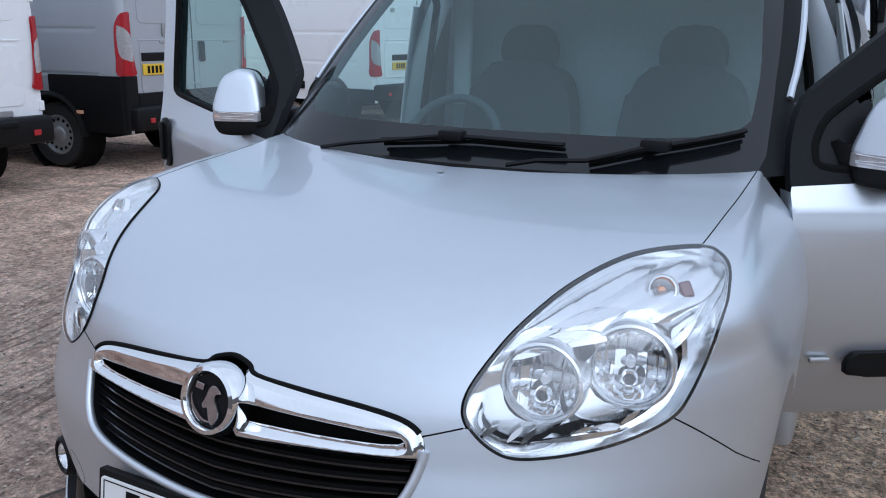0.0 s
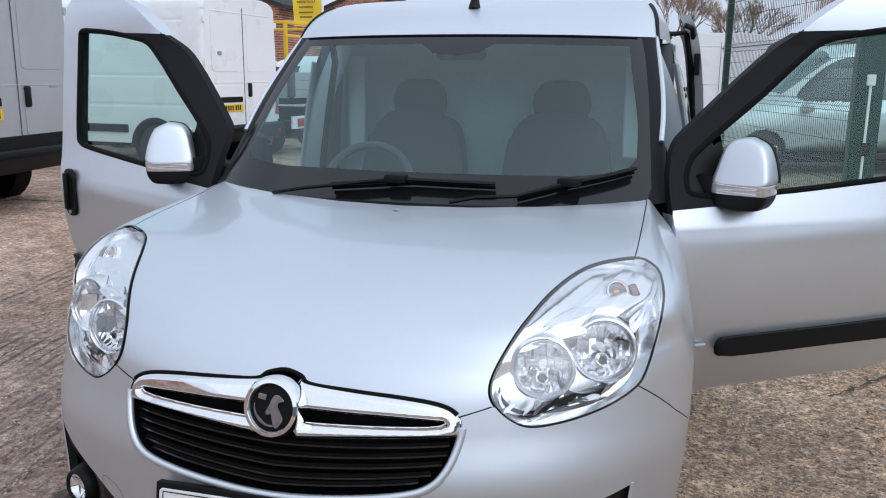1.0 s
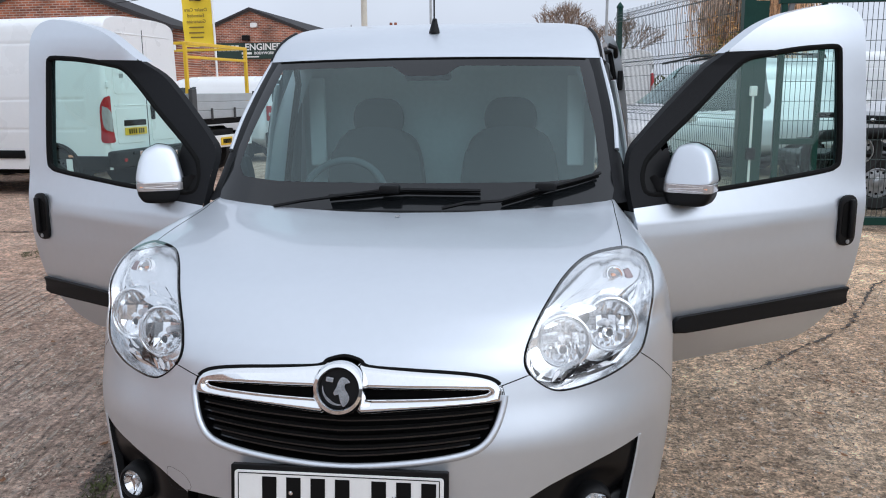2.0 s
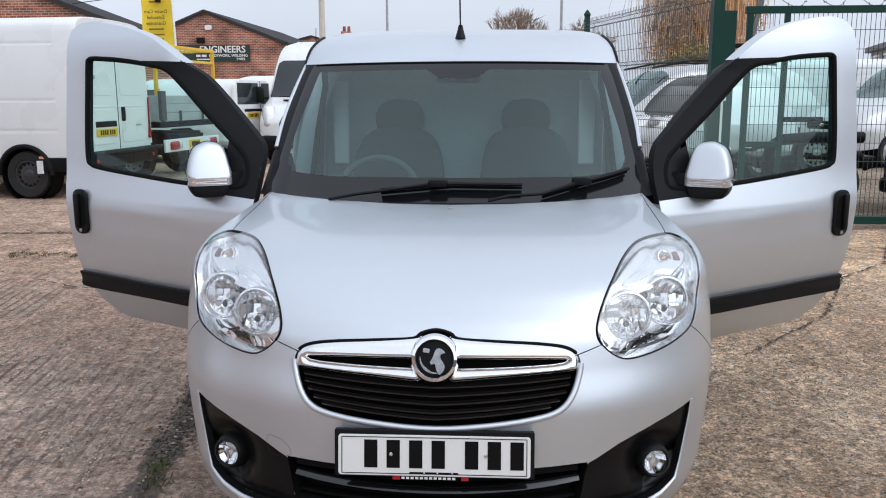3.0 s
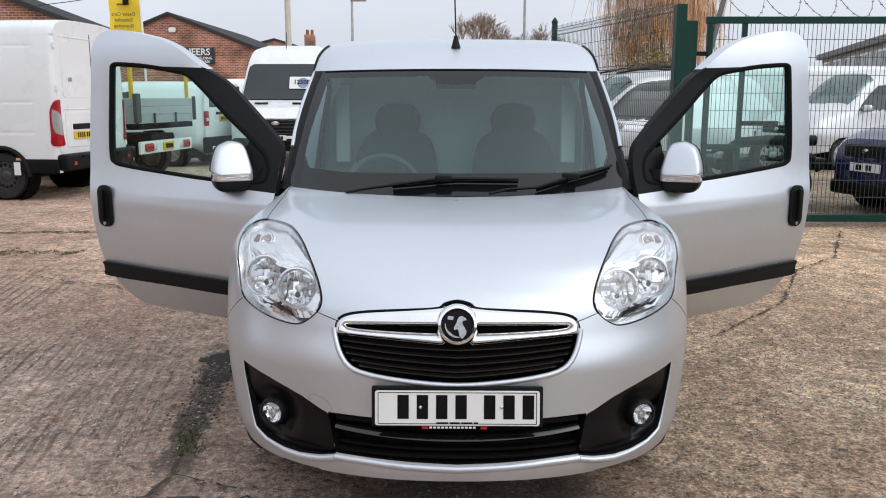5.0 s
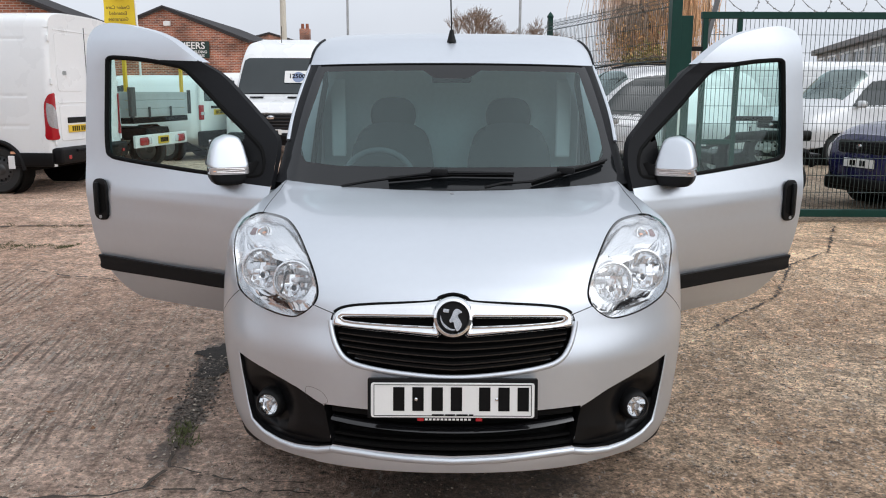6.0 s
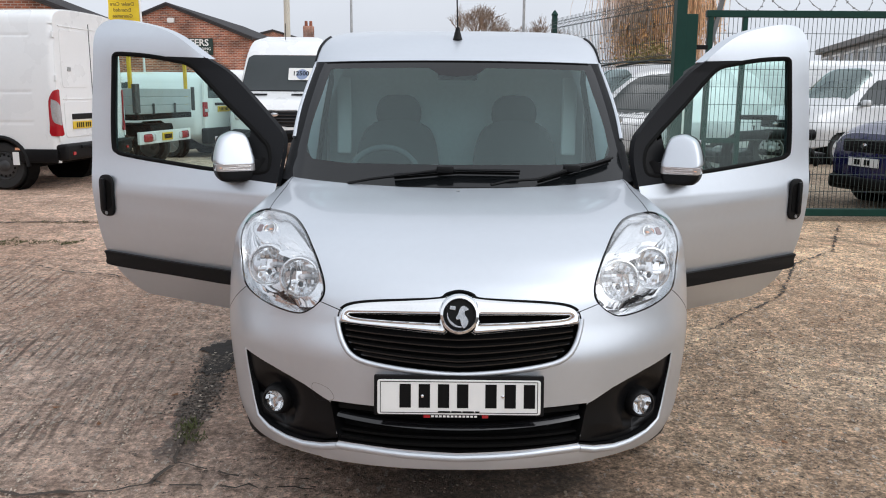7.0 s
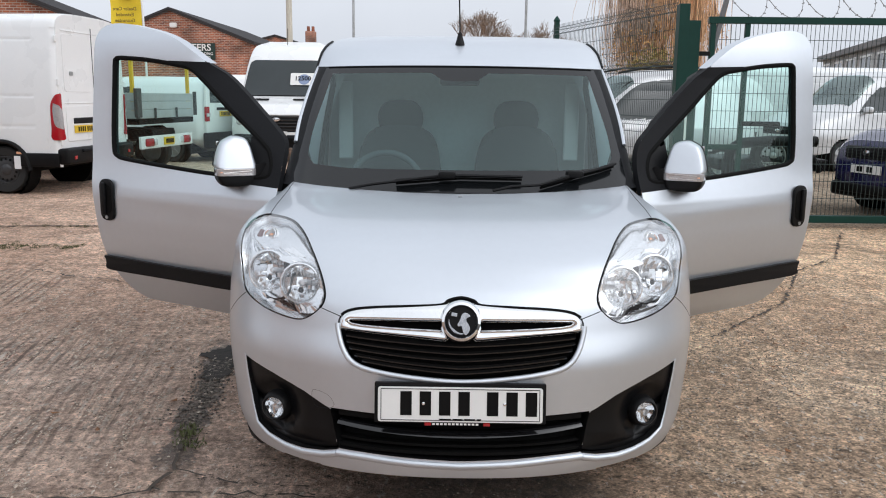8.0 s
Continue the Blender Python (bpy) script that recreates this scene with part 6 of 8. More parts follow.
def car(name, label, m, length, width, tops, paint, glass, lamps="front", belt=.95, wheels=(.85, .80), radius=.32, group="", front_glass=None, roof_rails=False, tumble=.16, category="car"):
    """A rounded car; its nose is at local y = 0 and looks along -y. tops: the height along its length."""
    v = thing(name, label, category, m, group)
    w = width / 2
    ty = curve(*zip(*tops))
    plan = curve((0, .12, .45, 1.0, length - .8, length - .2, length), (w * .72, w * .86, w * .97, w, w, w * .95, w * .84))
    zb = .20

    def surf(y, a):
        y, a = np.broadcast_arrays(np.asarray(y, float), np.asarray(a, float))
        ang = np.clip(np.abs(a), 0, 1) * math.pi / 2
        h = ty(y)
        c, s = np.clip(np.cos(ang), 0, 1) ** .42, np.clip(np.sin(ang), 0, 1) ** .42
        z = zb + (h - zb) * s
        x = plan(y) * c * (1 - tumble * np.clip((z - belt) / (1.5 - belt), 0, 1.2))
        bul = .02 * np.exp(-((z - .75) / .18) ** 2)
        return np.stack([-np.sign(a) * (x + bul * c), y, z], -1)

    ys, as_ = np.linspace(0, length, 181), np.linspace(-1, 1, 161)
    wy = (wheels[0], length - wheels[1])

    def split(y, a):
        p = surf(y, a)
        side = np.abs(p[..., 0]) > plan(y) * .55
        arch = np.min([(y - k) ** 2 + (p[..., 2] - radius) ** 2 for k in wy], 0) < (radius + .05) ** 2
        win, screen_ = np.zeros(np.shape(y), bool), np.zeros(np.shape(y), bool)
        for poly in glass:
            win |= inside(poly, y, p[..., 2]) & side
        if front_glass:
            y0, y1 = front_glass
            screen_ = (y > y0 + .25 * (np.abs(p[..., 0]) / w) ** 2) & (y < y1) & (np.abs(p[..., 0]) < plan(y) * (.74 - .10 * (y - y0))) & (p[..., 2] > belt) & ~win
        return arch & side, win, screen_

    skin("body", surf, ys, as_, lambda y, a: ~np.any(split(y, a), 0), [], paint, v)
    for s in (-1, 1):
        skin("side_window", surf, ys, as_, lambda y, a, s=s: split(y, a)[1] & ~split(y, a)[0] & (np.sign(a) == s), [], DGLASS, v, "dark side glass", lift=-.006)
    if front_glass:
        skin("windscreen", surf, ys, as_, lambda y, a: split(y, a)[2], [], CARGLASS, v, "tinted windscreen", lift=-.006).visible_shadow = False
    if front_glass:
        part("cabin_floor", box((width * .82, length - 1.7, .30), (0, length / 2 + .3, belt - .30), .05), SEAL, v)
        part("dashboard", box((width * .78, .35, .20), (0, front_glass[0] + .38, belt - .08), .06, None, 3), GREYPL, v, smooth=True)
        for x in (-.37, .37):
            part("seat_back", box((.46, .14, .62), (x, front_glass[1] + .32, belt + .05), .06, pose(0, 0, 0, -12, 0, 0), 3), CLOTH, v, smooth=True)
            part("headrest", box((.25, .09, .17), (x, front_glass[1] + .42, belt + .43), .04, None, 3), CLOTH, v, smooth=True)
    for s in (-1, 1):
        for y in wy:
            wheel(v, (s * (w - .11), y, radius), radius, .20, STEEL, s, .66, 0, spokes=7)
            part("wheel_well", lathe([(0, 0), (radius + .05, 0), (radius + .05, .24)], 20, pose(s * (w - .26), y, radius, 0, 90 * s, 0)), SEAL, v)
        part("door_mirror", box((.20, .14, .15), (s * (w + .05), tops[2][0] + .42, belt + .08), .05, None, 3), paint, v, smooth=True)
        skin("headlamp", surf, np.linspace(.0, .5, 41), np.linspace(-1, 1, 161), lambda y, a, s=s: (np.sign(a) == -s) & (y < .46) & (surf(y, a)[..., 2] > tops[0][1] - .17 + .10 * y) & (surf(y, a)[..., 2] < tops[0][1] - .03 + .12 * y) & (np.abs(surf(y, a)[..., 0]) > plan(y) * .62), [], CLEARW, v, "clear headlamp", lift=.010)
        part("door_handle", box((.02, .18, .03), (s * (w + .012), length * .52, belt - .10), .006), paint, v)
        part("sill_trim", box((.03, length - wheels[0] - wheels[1] - .75, .10), (s * (w - .01), length / 2, .27), .01), BLACK, v)
        if roof_rails:
            part("roof_rail", tube([(s * w * .62, 1.6, tops[3][1] + .02), (s * w * .60, 2.3, tops[4][1] + .05), (s * w * .60, length - .6, tops[4][1] + .03)], .02, 6), BLACK, v)
    for name, y, swell in (("front_panel", 0.0, -.07), ("tail_panel", length, .03)):
        ring = [surf(y, q) for q in np.linspace(-1, 1, 49)]
        mid = np.array([0, y, zb + .5 * (float(ty(y)) - zb)])
        verts = [mid + (p - mid) * k + np.array([0, swell * (1 - k * k), 0]) for k in (1.0, .9, .75, .5, .25) for p in ring]
        faces = [(r * 49 + i, r * 49 + i + 1, (r + 1) * 49 + i + 1, (r + 1) * 49 + i) for r in range(4) for i in range(48)] + [tuple(range(4 * 49, 5 * 49))] + [(r * 49, (r + 1) * 49, (r + 1) * 49 + 48, r * 49 + 48) for r in range(4)]
        mesh_part(name, verts, faces, paint, v)
    gz, pz = tops[0][1] - .16, tops[0][1] * .62
    part("grille", box((width * .46, .06, .17), (0, -.05, gz), .03, None, 3), BLACK, v, smooth=True)
    for k in range(4):
        part("grille_bar", box((width * .44, .012, .012), (0, -.083, gz - .06 + .04 * k), .003), GREYPL, v)
    part("intake", box((width * .60, .05, .13), (0, -.045, .34), .03, None, 3), BLACK, v, smooth=True)
    part("emblem", lathe([(.05, 0), (.05, .01), (0, .014)], 20, pose(0, -.082, gz, 90, 0, 0) @ Matrix.Diagonal((1.3, .7, 1, 1))), CHROME, v)
    part("plate", box((.52, .012, .111), (0, -.082, pz), .003), PLATEW, v, "white number plate")
    bars(v, pose(0, -.090, pz, 90, 0, 0), [(-.15 + .055 * i, .042) for i in range(2)] + [(.02 + .055 * i, .042) for i in range(2)], .07, .003, INK)
    part("underbody", box((width * .7, length - .9, .15), (0, length / 2, .24), .03), SEAL, v)
    return v


def transit():
    """A tall white van that looks at the yard, with a price card behind its screen."""
    v = thing("white_van", "tall white van facing the yard with price card", "van", pose(-3.85, 15.5, 0))
    w, L = 1.03, 5.6
    side = [(.0, .32), (.0, .86), (.06, 1.06), (.30, 1.24), (.72, 1.40), (.98, 1.72), (1.32, 2.28), (1.62, 2.56), (2.2, 2.72), (5.5, 2.72), (5.6, 2.5), (5.6, .40), (4.95, .40)]
    stations = curve((.32, .86, 1.24, 1.40, 2.28, 2.56, 2.72), (.0, .0, .30, .72, 1.32, 1.62, 2.2))

    def surf(u, z):
        wz = curve((.32, 1.0, 1.4, 2.3, 2.6, 2.72), (w, w, w * .97, w * .86, w * .78, w * .60))
        dz = curve((.32, 1.0, 1.4, 2.3, 2.72), (.30, .34, .30, .22, .20))
        return level_curve(u, z, stations, wz, dz, 3.0, L)

    screen_p = [(-.80, 1.44), (.80, 1.44), (.78, 1.75), (.74, 2.20), (.60, 2.26), (-.60, 2.26), (-.74, 2.20), (-.78, 1.75)]
    gr = [(-.31, .68), (.31, .68), (.36, .86), (.31, 1.05), (-.31, 1.05), (-.36, .86)]
    us, zs = np.linspace(-2, 2, 161), np.linspace(.34, 2.715, 160)
    skin("body", surf, us, zs, lambda u, z: ~inside(screen_p, u, z) & ~inside(gr, u, z), [(screen_p, True), (gr, True)], WHITE, v)
    skin("windscreen", surf, us, zs, lambda u, z: inside(screen_p, u, z), [(screen_p, True)], DGLASS, v, "dark windscreen", lift=-.005)
    skin("grille_back", surf, us, zs, lambda u, z: inside(gr, u, z), [(gr, True)], BLACK, v, lift=-.03)
    for k in range(5):
        part("grille_bar", box((1.00 - .03 * abs(k - 2), .03, .026), (0, .035, .72 + .072 * k), .006), GLOSS, v, smooth=True)
    part("emblem", lathe([(.10, 0), (.09, .02), (0, .024)], 24, pose(0, .005, .95, 90, 0, 0) @ Matrix.Diagonal((1, .45, 1, 1))), CHROME, v)
    part("roof_top", box((1.2, 3.3, .02), (0, 3.9, 2.715)), WHITE, v)
    part("lower_bumper", box((1.96, .3, .30), (0, .10, .48), .10, None, 4), GREYPL, v, smooth=True)
    part("lower_grille", box((1.0, .05, .12), (0, -.055, .50), .02), SEAL, v)
    part("plate", box((.52, .012, .111), (-.02, -.06, .64), .003), PLATEW, v)
    bars(v, pose(0, -.068, .64, 90, 0, 0), [(-.20 + .055 * i, .042) for i in range(7)], .07, .003, INK)
    for s in (-1, 1):
        part("headlamp", box((.26, .26, .46), (s * .80, .20, 1.03), .07, pose(0, 0, 0, -12, 0, -s * 30), 3), CLEARW, v, "clear headlamp", smooth=True)
        part("bonnet_slot", box((.30, .06, .02), (s * .42, .60, 1.375), .004, pose(0, 0, 0, 22, 0, 0)), BLACK, v)
        part("door_mirror", box((.20, .16, .36), (s * 1.20, .95, 1.50), .06, None, 3), BLACK, v, smooth=True)
        part("mirror_arm", box((.16, .05, .05), (s * 1.08, .98, 1.42), .01), BLACK, v)
        for y in (.95, 4.5):
            wheel(v, (s * .90, y, .35), .35, .22, STEEL, s, .6, 10)
    wiper = tube([(-.70, .72, 1.45), (-.1, .70, 1.46), (.65, .73, 1.45)], .014, 6)
    part("wiper", wiper, BLACK, v)
    card = new("price_card")
    card.parent, card.matrix_basis = v, pose(.42, 1.02, 1.83, 90 - 27, 0, 0)
    tagged(card, "white price card")
    part("sheet", prism(rect(.56, .30, .02), .006, pose(0, 0, 0)), PLATEW, card)
    part("disc", lathe([(.13, 0), (.13, .003), (0, .003)], 24, pose(.03, -.01, .006)), BANNERBLUE, card)
    words("price", "12500", .15, INK, card, pose(0, .01, .010))
    part("aerial", tube([(-.05, 1.75, 2.62), (-.05, 1.80, 3.0)], .008, 6), BLACK, v)


BANNERBLUE = material("blue_grey_print", (0.22, 0.28, 0.42), 0.5, 0, 0.1, 8)
transit()
# small white van at the end of the row
small = car("white_van", "small white van with rear window, parked in row", pose(-9.41, 17.29, 0, 0, 0, -104), 4.35, 1.80, ((0, .78), (.5, .98), (1.0, 1.08), (1.75, 1.78), (2.3, 1.86), (4.2, 1.84), (4.33, 1.5), (4.35, .8)), WHITE, [[(1.35, 1.12), (2.5, 1.12), (2.5, 1.62), (1.75, 1.60)]], group="row of parked vans", category="van", tumble=.10)
part("rear_doors_panel", prism([(-.80, .45), (.80, .45), (.82, 1.10), (.76, 1.70), (.64, 1.82), (-.64, 1.82), (-.76, 1.70), (-.82, 1.10)], .05, pose(0, 4.345, 0, 90, 0, 180), .02), WHITE, small, "white rear doors")
for s_ in (-1, 1):
    part("tail_lamp", box((.15, .06, .32), (s_ * .76, 4.385, 1.05), .02), REDL, small, "red tail lamp")
    part("tail_lens", box((.13, .03, .07), (s_ * .76, 4.42, 1.03), .01), CLEARW, small)
part("rear_window", box((.88, .012, .46), (.20, 4.395, 1.52), .005), DGLASS, small, "dark rear window")
part("rear_window", box((.36, .012, .46), (-.55, 4.395, 1.52), .005), DGLASS, small, "dark rear window")
part("rear_bumper", box((1.74, .16, .34), (0, 4.40, .48), .04), BLACK, small, smooth=True)
part("handle_strip", box((.74, .02, .06), (0, 4.40, 1.16), .01), BLACK, small, "black handle strip")
part("rear_plate", box((.52, .012, .12), (0, 4.405, 1.05), .003), PLATEY, small)
bars(small, pose(0, 4.413, 1.05, 90, 0, 180), [(-.20 + .058 * i, .034) for i in range(7)], .072, .003, INK)
part("door_joint", box((.012, .012, 1.2), (-.32, 4.395, 1.20)), GROOVE, small)

MPV = ((0, .76), (.35, 1.03), (1.05, 1.24), (1.95, 1.90), (2.5, 2.00), (3.9, 1.97), (4.32, 1.30), (4.4, .7))
car("silver_van", "pale silver van with dark front side window behind fence", pose(1.22, 12.6, 0, 0, 0, -74), 4.4, 1.82, MPV, PALESILVER, [soft([(1.38, 1.14), (1.52, 1.38), (1.95, 1.70), (2.35, 1.79), (2.85, 1.79), (2.90, 1.50), (2.85, 1.16), (2.0, 1.12)], 4)], front_glass=(1.02, 1.90), roof_rails=True, group="cars behind the fence", category="van")
car("silver_car", "silver people carrier parked behind the fence", pose(7.05, 15.5, 0, 0, 0, -66), 4.5, 1.86, ((0, 1.0), (.40, 1.20), (1.0, 1.36), (1.95, 2.02), (2.5, 2.12), (4.0, 2.06), (4.42, 1.4), (4.5, .8)), PALESILVER, [[(1.30, 1.24), (1.60, 1.46), (2.05, 1.76), (3.0, 1.84), (3.0, 1.26)], [(3.1, 1.26), (3.1, 1.84), (3.9, 1.76), (4.05, 1.28)]], front_glass=(1.05, 1.98), belt=1.2, group="cars behind the fence")
blue = car("blue_car", "dark blue hatchback parked behind the gate", pose(5.40, 8.25, 0, 0, 0, -74), 3.95, 1.74, ((0, .97), (.35, 1.10), (1.0, 1.18), (1.75, 1.58), (2.3, 1.68), (3.3, 1.60), (3.85, .98), (3.95, .6)), BLUE, [[(1.45, 1.08), (1.85, 1.40), (3.1, 1.46), (3.4, 1.08)]], front_glass=(1.02, 1.78), belt=1.02, group="cars behind the fence")
part("lower_bumper", box((1.40, .16, .20), (0, .05, .31), .06, None, 3), BLACK, blue, "black lower bumper", smooth=True)

# ---- buildings ----
def brick_material():
    m = bpy.data.materials.new("brick_wall")
    m.use_nodes = True
    n, l = m.node_tree.nodes, m.node_tree.links
    b = n["Principled BSDF"]
    b.inputs["Roughness"].default_value = 0.88
    place, mp, tex = n.new("ShaderNodeTexCoord"), n.new("ShaderNodeMapping"), n.new("ShaderNodeTexBrick")
    mp.inputs["Rotation"].default_value = (radians(90), 0, 0)
    tex.inputs["Scale"].default_value = 1.0
    tex.inputs["Brick Width"].default_value, tex.inputs["Row Height"].default_value, tex.inputs["Mortar Size"].default_value = 0.225, 0.075, 0.010
    tex.inputs["Color1"].default_value, tex.inputs["Color2"].default_value, tex.inputs["Mortar"].default_value = (0.40, 0.13, 0.065, 1), (0.13, 0.045, 0.032, 1), (0.46, 0.39, 0.33, 1)
    tex.inputs["Bias"].default_value = -0.2
    stain, mul = n.new("ShaderNodeTexNoise"), n.new("ShaderNodeMix")
    stain.inputs["Scale"].default_value, stain.inputs["Detail"].default_value = 1.3, 7
    ramp = n.new("ShaderNodeMapRange")
    ramp.inputs[1].default_value, ramp.inputs[2].default_value, ramp.inputs[3].default_value, ramp.inputs[4].default_value = 0.3, 0.7, 0.50, 1.45
    mul.data_type, mul.blend_type = "RGBA", "MULTIPLY"
    mul.inputs[0].default_value = 1.0
    l.new(place.outputs["Object"], mp.inputs["Vector"])
    l.new(mp.outputs[0], tex.inputs["Vector"])
    l.new(place.outputs["Object"], stain.inputs["Vector"])
    l.new(stain.outputs[0], ramp.inputs[0])
    l.new(tex.outputs["Color"], mul.inputs[6])
    l.new(ramp.outputs[0], mul.inputs[7])
    l.new(mul.outputs[2], b.inputs["Base Color"])
    bp = n.new("ShaderNodeBump")
    bp.inputs["Strength"].default_value, bp.inputs["Distance"].default_value = 0.6, 0.008
    l.new(tex.outputs["Fac"], bp.inputs["Height"])
    bp.invert = True
    l.new(bp.outputs[0], b.inputs["Normal"])
    return m


BRICKWALL = brick_material()


def gabled(name, label, y, x0, x1, eave0, eave1, apex_x, apex_z, depth, kind=""):
    """A brick building whose gable looks at the yard."""
    v = thing(name, label, "building")
    wall = prism([(x0, 0), (x1, 0), (x1, eave1), (apex_x, apex_z), (x0, eave0)], depth, pose(0, y + depth, 0, 90, 0, 0))
    part("wall", wall, BRICKWALL, v, "red brick wall")
    for (xa, za), (xb, zb) in (((x0 - .25, eave0 - .12), (apex_x, apex_z)), ((x1 + .25, eave1 - .12), (apex_x, apex_z))):
        slab = prism([(xa, za + .02), (xb, zb + .02), (xb, zb + .12), (xa, za + .12)], depth + .3, pose(0, y + depth + .1, 0, 90, 0, 0))
        part("roof", slab, SLATE, v, "dark tiled roof")
        board = prism([(xa, za - .05), (xb, zb - .05), (xb, zb + .06), (xa, za + .06)], .05, pose(0, y - .05, 0, 90, 0, 0))
        part("barge_board", board, BARGE, v, "weathered barge board")
    return v


shop = gabled("brick_workshop", "red brick workshop gable with a sign", 36.0, -16.4, -9.3, 3.85, 3.85, -12.9, 5.22, 14)
sign = tagged(new("shop_sign"), "dark green sign with white lettering", "sign")
sign.matrix_basis = pose(-12.75, 35.93, 3.40, 90, 0, 0)
part("board", prism(rect(3.75, .74, .03), .05, Matrix.Identity(4), .01), material("dark_sign_board", (0.012, 0.035, 0.028), 0.5, 0, 0.1, 2), sign)
words("lettering", "ENGINEERS", .42, PLATEW, sign, pose(.62, .16, .056))
bars(sign, pose(0, .13, .054), [(-1.75 + .21 * i, .16) for i in range(5)], .25, .006, PLATEW)
words("lettering", "BODYWORK, WELDING", .165, PLATEW, sign, pose(.88, -.11, .056))
bars(sign, pose(0, -.11, .054), [(-.62, .20), (-.36, .22)], .10, .006, PLATEW)
words("lettering", "TYRES", .15, PLATEW, sign, pose(1.45, -.27, .056))
bars(sign, pose(0, -.27, .054), [(-.60, .8)], .05, .006, PLATEW)
part("alarm_box", prism(rect(.32, .22, .06), .12, pose(-12.75, 35.99, 4.55, 90, 0, 0), .02), PLATEW, shop, "pale alarm box")
part("flood_lamp", box((.34, .22, .24), (-13.1, 35.80, 3.98), .03), BLACK, shop, "black flood lamp")
gabled("brick_workshop", "red brick workshop with weathered barge boards", 23.0, -18.6, -11.0, 3.5, 3.55, -14.8, 4.95, 2.5)
house = gabled("far_house", "distant brick house with a chimney", 62.0, -19.0, -9.0, 4.6, 4.6, -13.6, 5.9, 9)
part("chimney", box((.75, .75, 1.5), (-11.05, 63.0, 5.6), .03), BRICKWALL, house, "brick chimney")
for dx in (-.18, .18):
    part("chimney_pot", lathe([(.13, 0), (.11, .4), (0, .4)], 12, pose(-11.05 + dx, 63.0, 6.33)), BRICK, house)

office = thing("grey_building", "long grey single-storey building with dark windows", "building", pose(15.5, 33.0, 0, 0, 0, -105))
OFFICE = material("pale_render", (0.42, 0.42, 0.42), 0.8, 0, 0.1, 1.5, 0.1, 60)
part("wall", box((13.4, 7, 3.10), (6.7, 3.5, 1.55)), OFFICE, office)
part("roof", box((14.0, 7.5, .22), (6.7, 3.55, 3.20), .03), material("dark_fascia", (0.17, 0.17, 0.175), 0.6, 0, 0.15, 2), office, "dark flat roof edge")
for i in range(5):
    win = new("window")
    win.parent, win.matrix_basis = office, pose(1.4 + 2.4 * i, -.02, 2.40)
    part("pane", box((1.5, .04, .95), (0, 0, 0), .005), DGLASS, win)
    for z in (-.5, .5):
        part("frame_bar", box((1.6, .07, .07), (0, -.01, z)), PLATEW, win)
    for x in (-.8, 0, .8):
        part("frame_bar", box((.07, .072, 1.07), (x, -.01, 0)), PLATEW, win)

# plain wall that closes the yard behind the camera
tagged(part("wall_south", box((90, .3, 4.0), (0, -22, 2.0)), material("grey_block_wall", (0.20, 0.195, 0.185), 0.85, 0, 0.2, 1.5, 0.2, 40)), "plain grey wall closing the yard", "wall", kind="structure")

tagged(part("wall_east", box((.3, 28, 3.4), (14.5, -8, 1.7)), bpy.data.materials["grey_block_wall"]), "plain grey wall beside the yard", "wall", kind="structure")

# out-of-view wall, added to darken and warm reflections in the right door
tagged(part("wall_west", box((.3, 21, 4.6), (-10.5, -11.5, 2.3)), BRICKWALL), "unseen brick wall added for the van's right door to reflect", "wall", kind="structure")

# ---- poles, lamp, banner ----
def pole(name, label, at, height, radius, mat, category="pole"):
    v = thing(name, label, category, pose(*at))
    part("shaft", tube([(0, 0, 0), (0, 0, height * .5), (0, 0, height)], [radius, radius * .85, radius * .7], 12), mat, v, smooth=True)
    part("base", lathe([(radius * 1.8, 0), (radius * 1.8, .5), (radius, .6)], 12), mat, v)
    return v


mast = pole("utility_pole", "tall cream pole at the yard's far side", (-6.55, 31.2, 0), 9.5, .14, CREAM)
part("cross_arm", box((1.4, .1, .1), (0, 0, 9.0)), CREAM, mast)
lamp_post = pole("street_lamp", "slim grey street lamp beyond the yard", (-4.72, 37.4, 0), 6.0, .075, GALV, "street lamp")
part("lamp_head", box((.75, .22, .12), (.30, 0, 6.02), .05, None, 3), GALV, lamp_post, smooth=True)
pole("pole", "slim grey pole beyond the yard", (3.16, 34.9, 0), 9.0, .07, GALV)
wires = tagged(new("overhead_wires"), "thin dark overhead wires from the cream pole", "wire")
for dx, end in ((-.6, (-30, 24, 10.5)), (.6, (26, 46, 9.8)), (0, (-11.0, 20, 3.9))):
    pts = [Vector((-6.55 + dx, 31.2, 9.05)).lerp(Vector(end), t / 12) - Vector((0, 0, .9 * math.sin(math.pi * t / 12))) for t in range(13)]
    part("wire", tube(pts, .010, 4), BLACK, wires)

flag = thing("banner_flag", "yellow advertising banner on a white pole", "banner", pose(-8.72, 20.0, 0))
part("pole", tube([(.48, 0, 0), (.46, 0, 3.0), (.42, 0, 4.9), (.30, 0, 5.2), (.05, 0, 5.35)], .03, 8), PLATEW, flag, smooth=True)
verts, faces = [], []
for i in range(25):
    for j in range(9):
        x, z = -.38 + .80 * j / 8, 2.72 + 2.5 * i / 24
        x += .04 * (z - 2.7) * (1 - j / 8) * -.4
        verts.append((x, .035 * math.sin(5 * x + 2.1 * z) + .02 * math.sin(9 * z), z))
for i in range(24):
    for j in range(8):
        faces.append((i * 9 + j, i * 9 + j + 1, (i + 1) * 9 + j + 1, (i + 1) * 9 + j))
cloth = mesh_part("cloth", verts, faces, BANNER, flag, "yellow cloth")
part("base", lathe([(.4, 0), (.4, .06), (.06, .10), (.05, .4)], 16, pose(.48, 0, 0)), BLACK, flag)
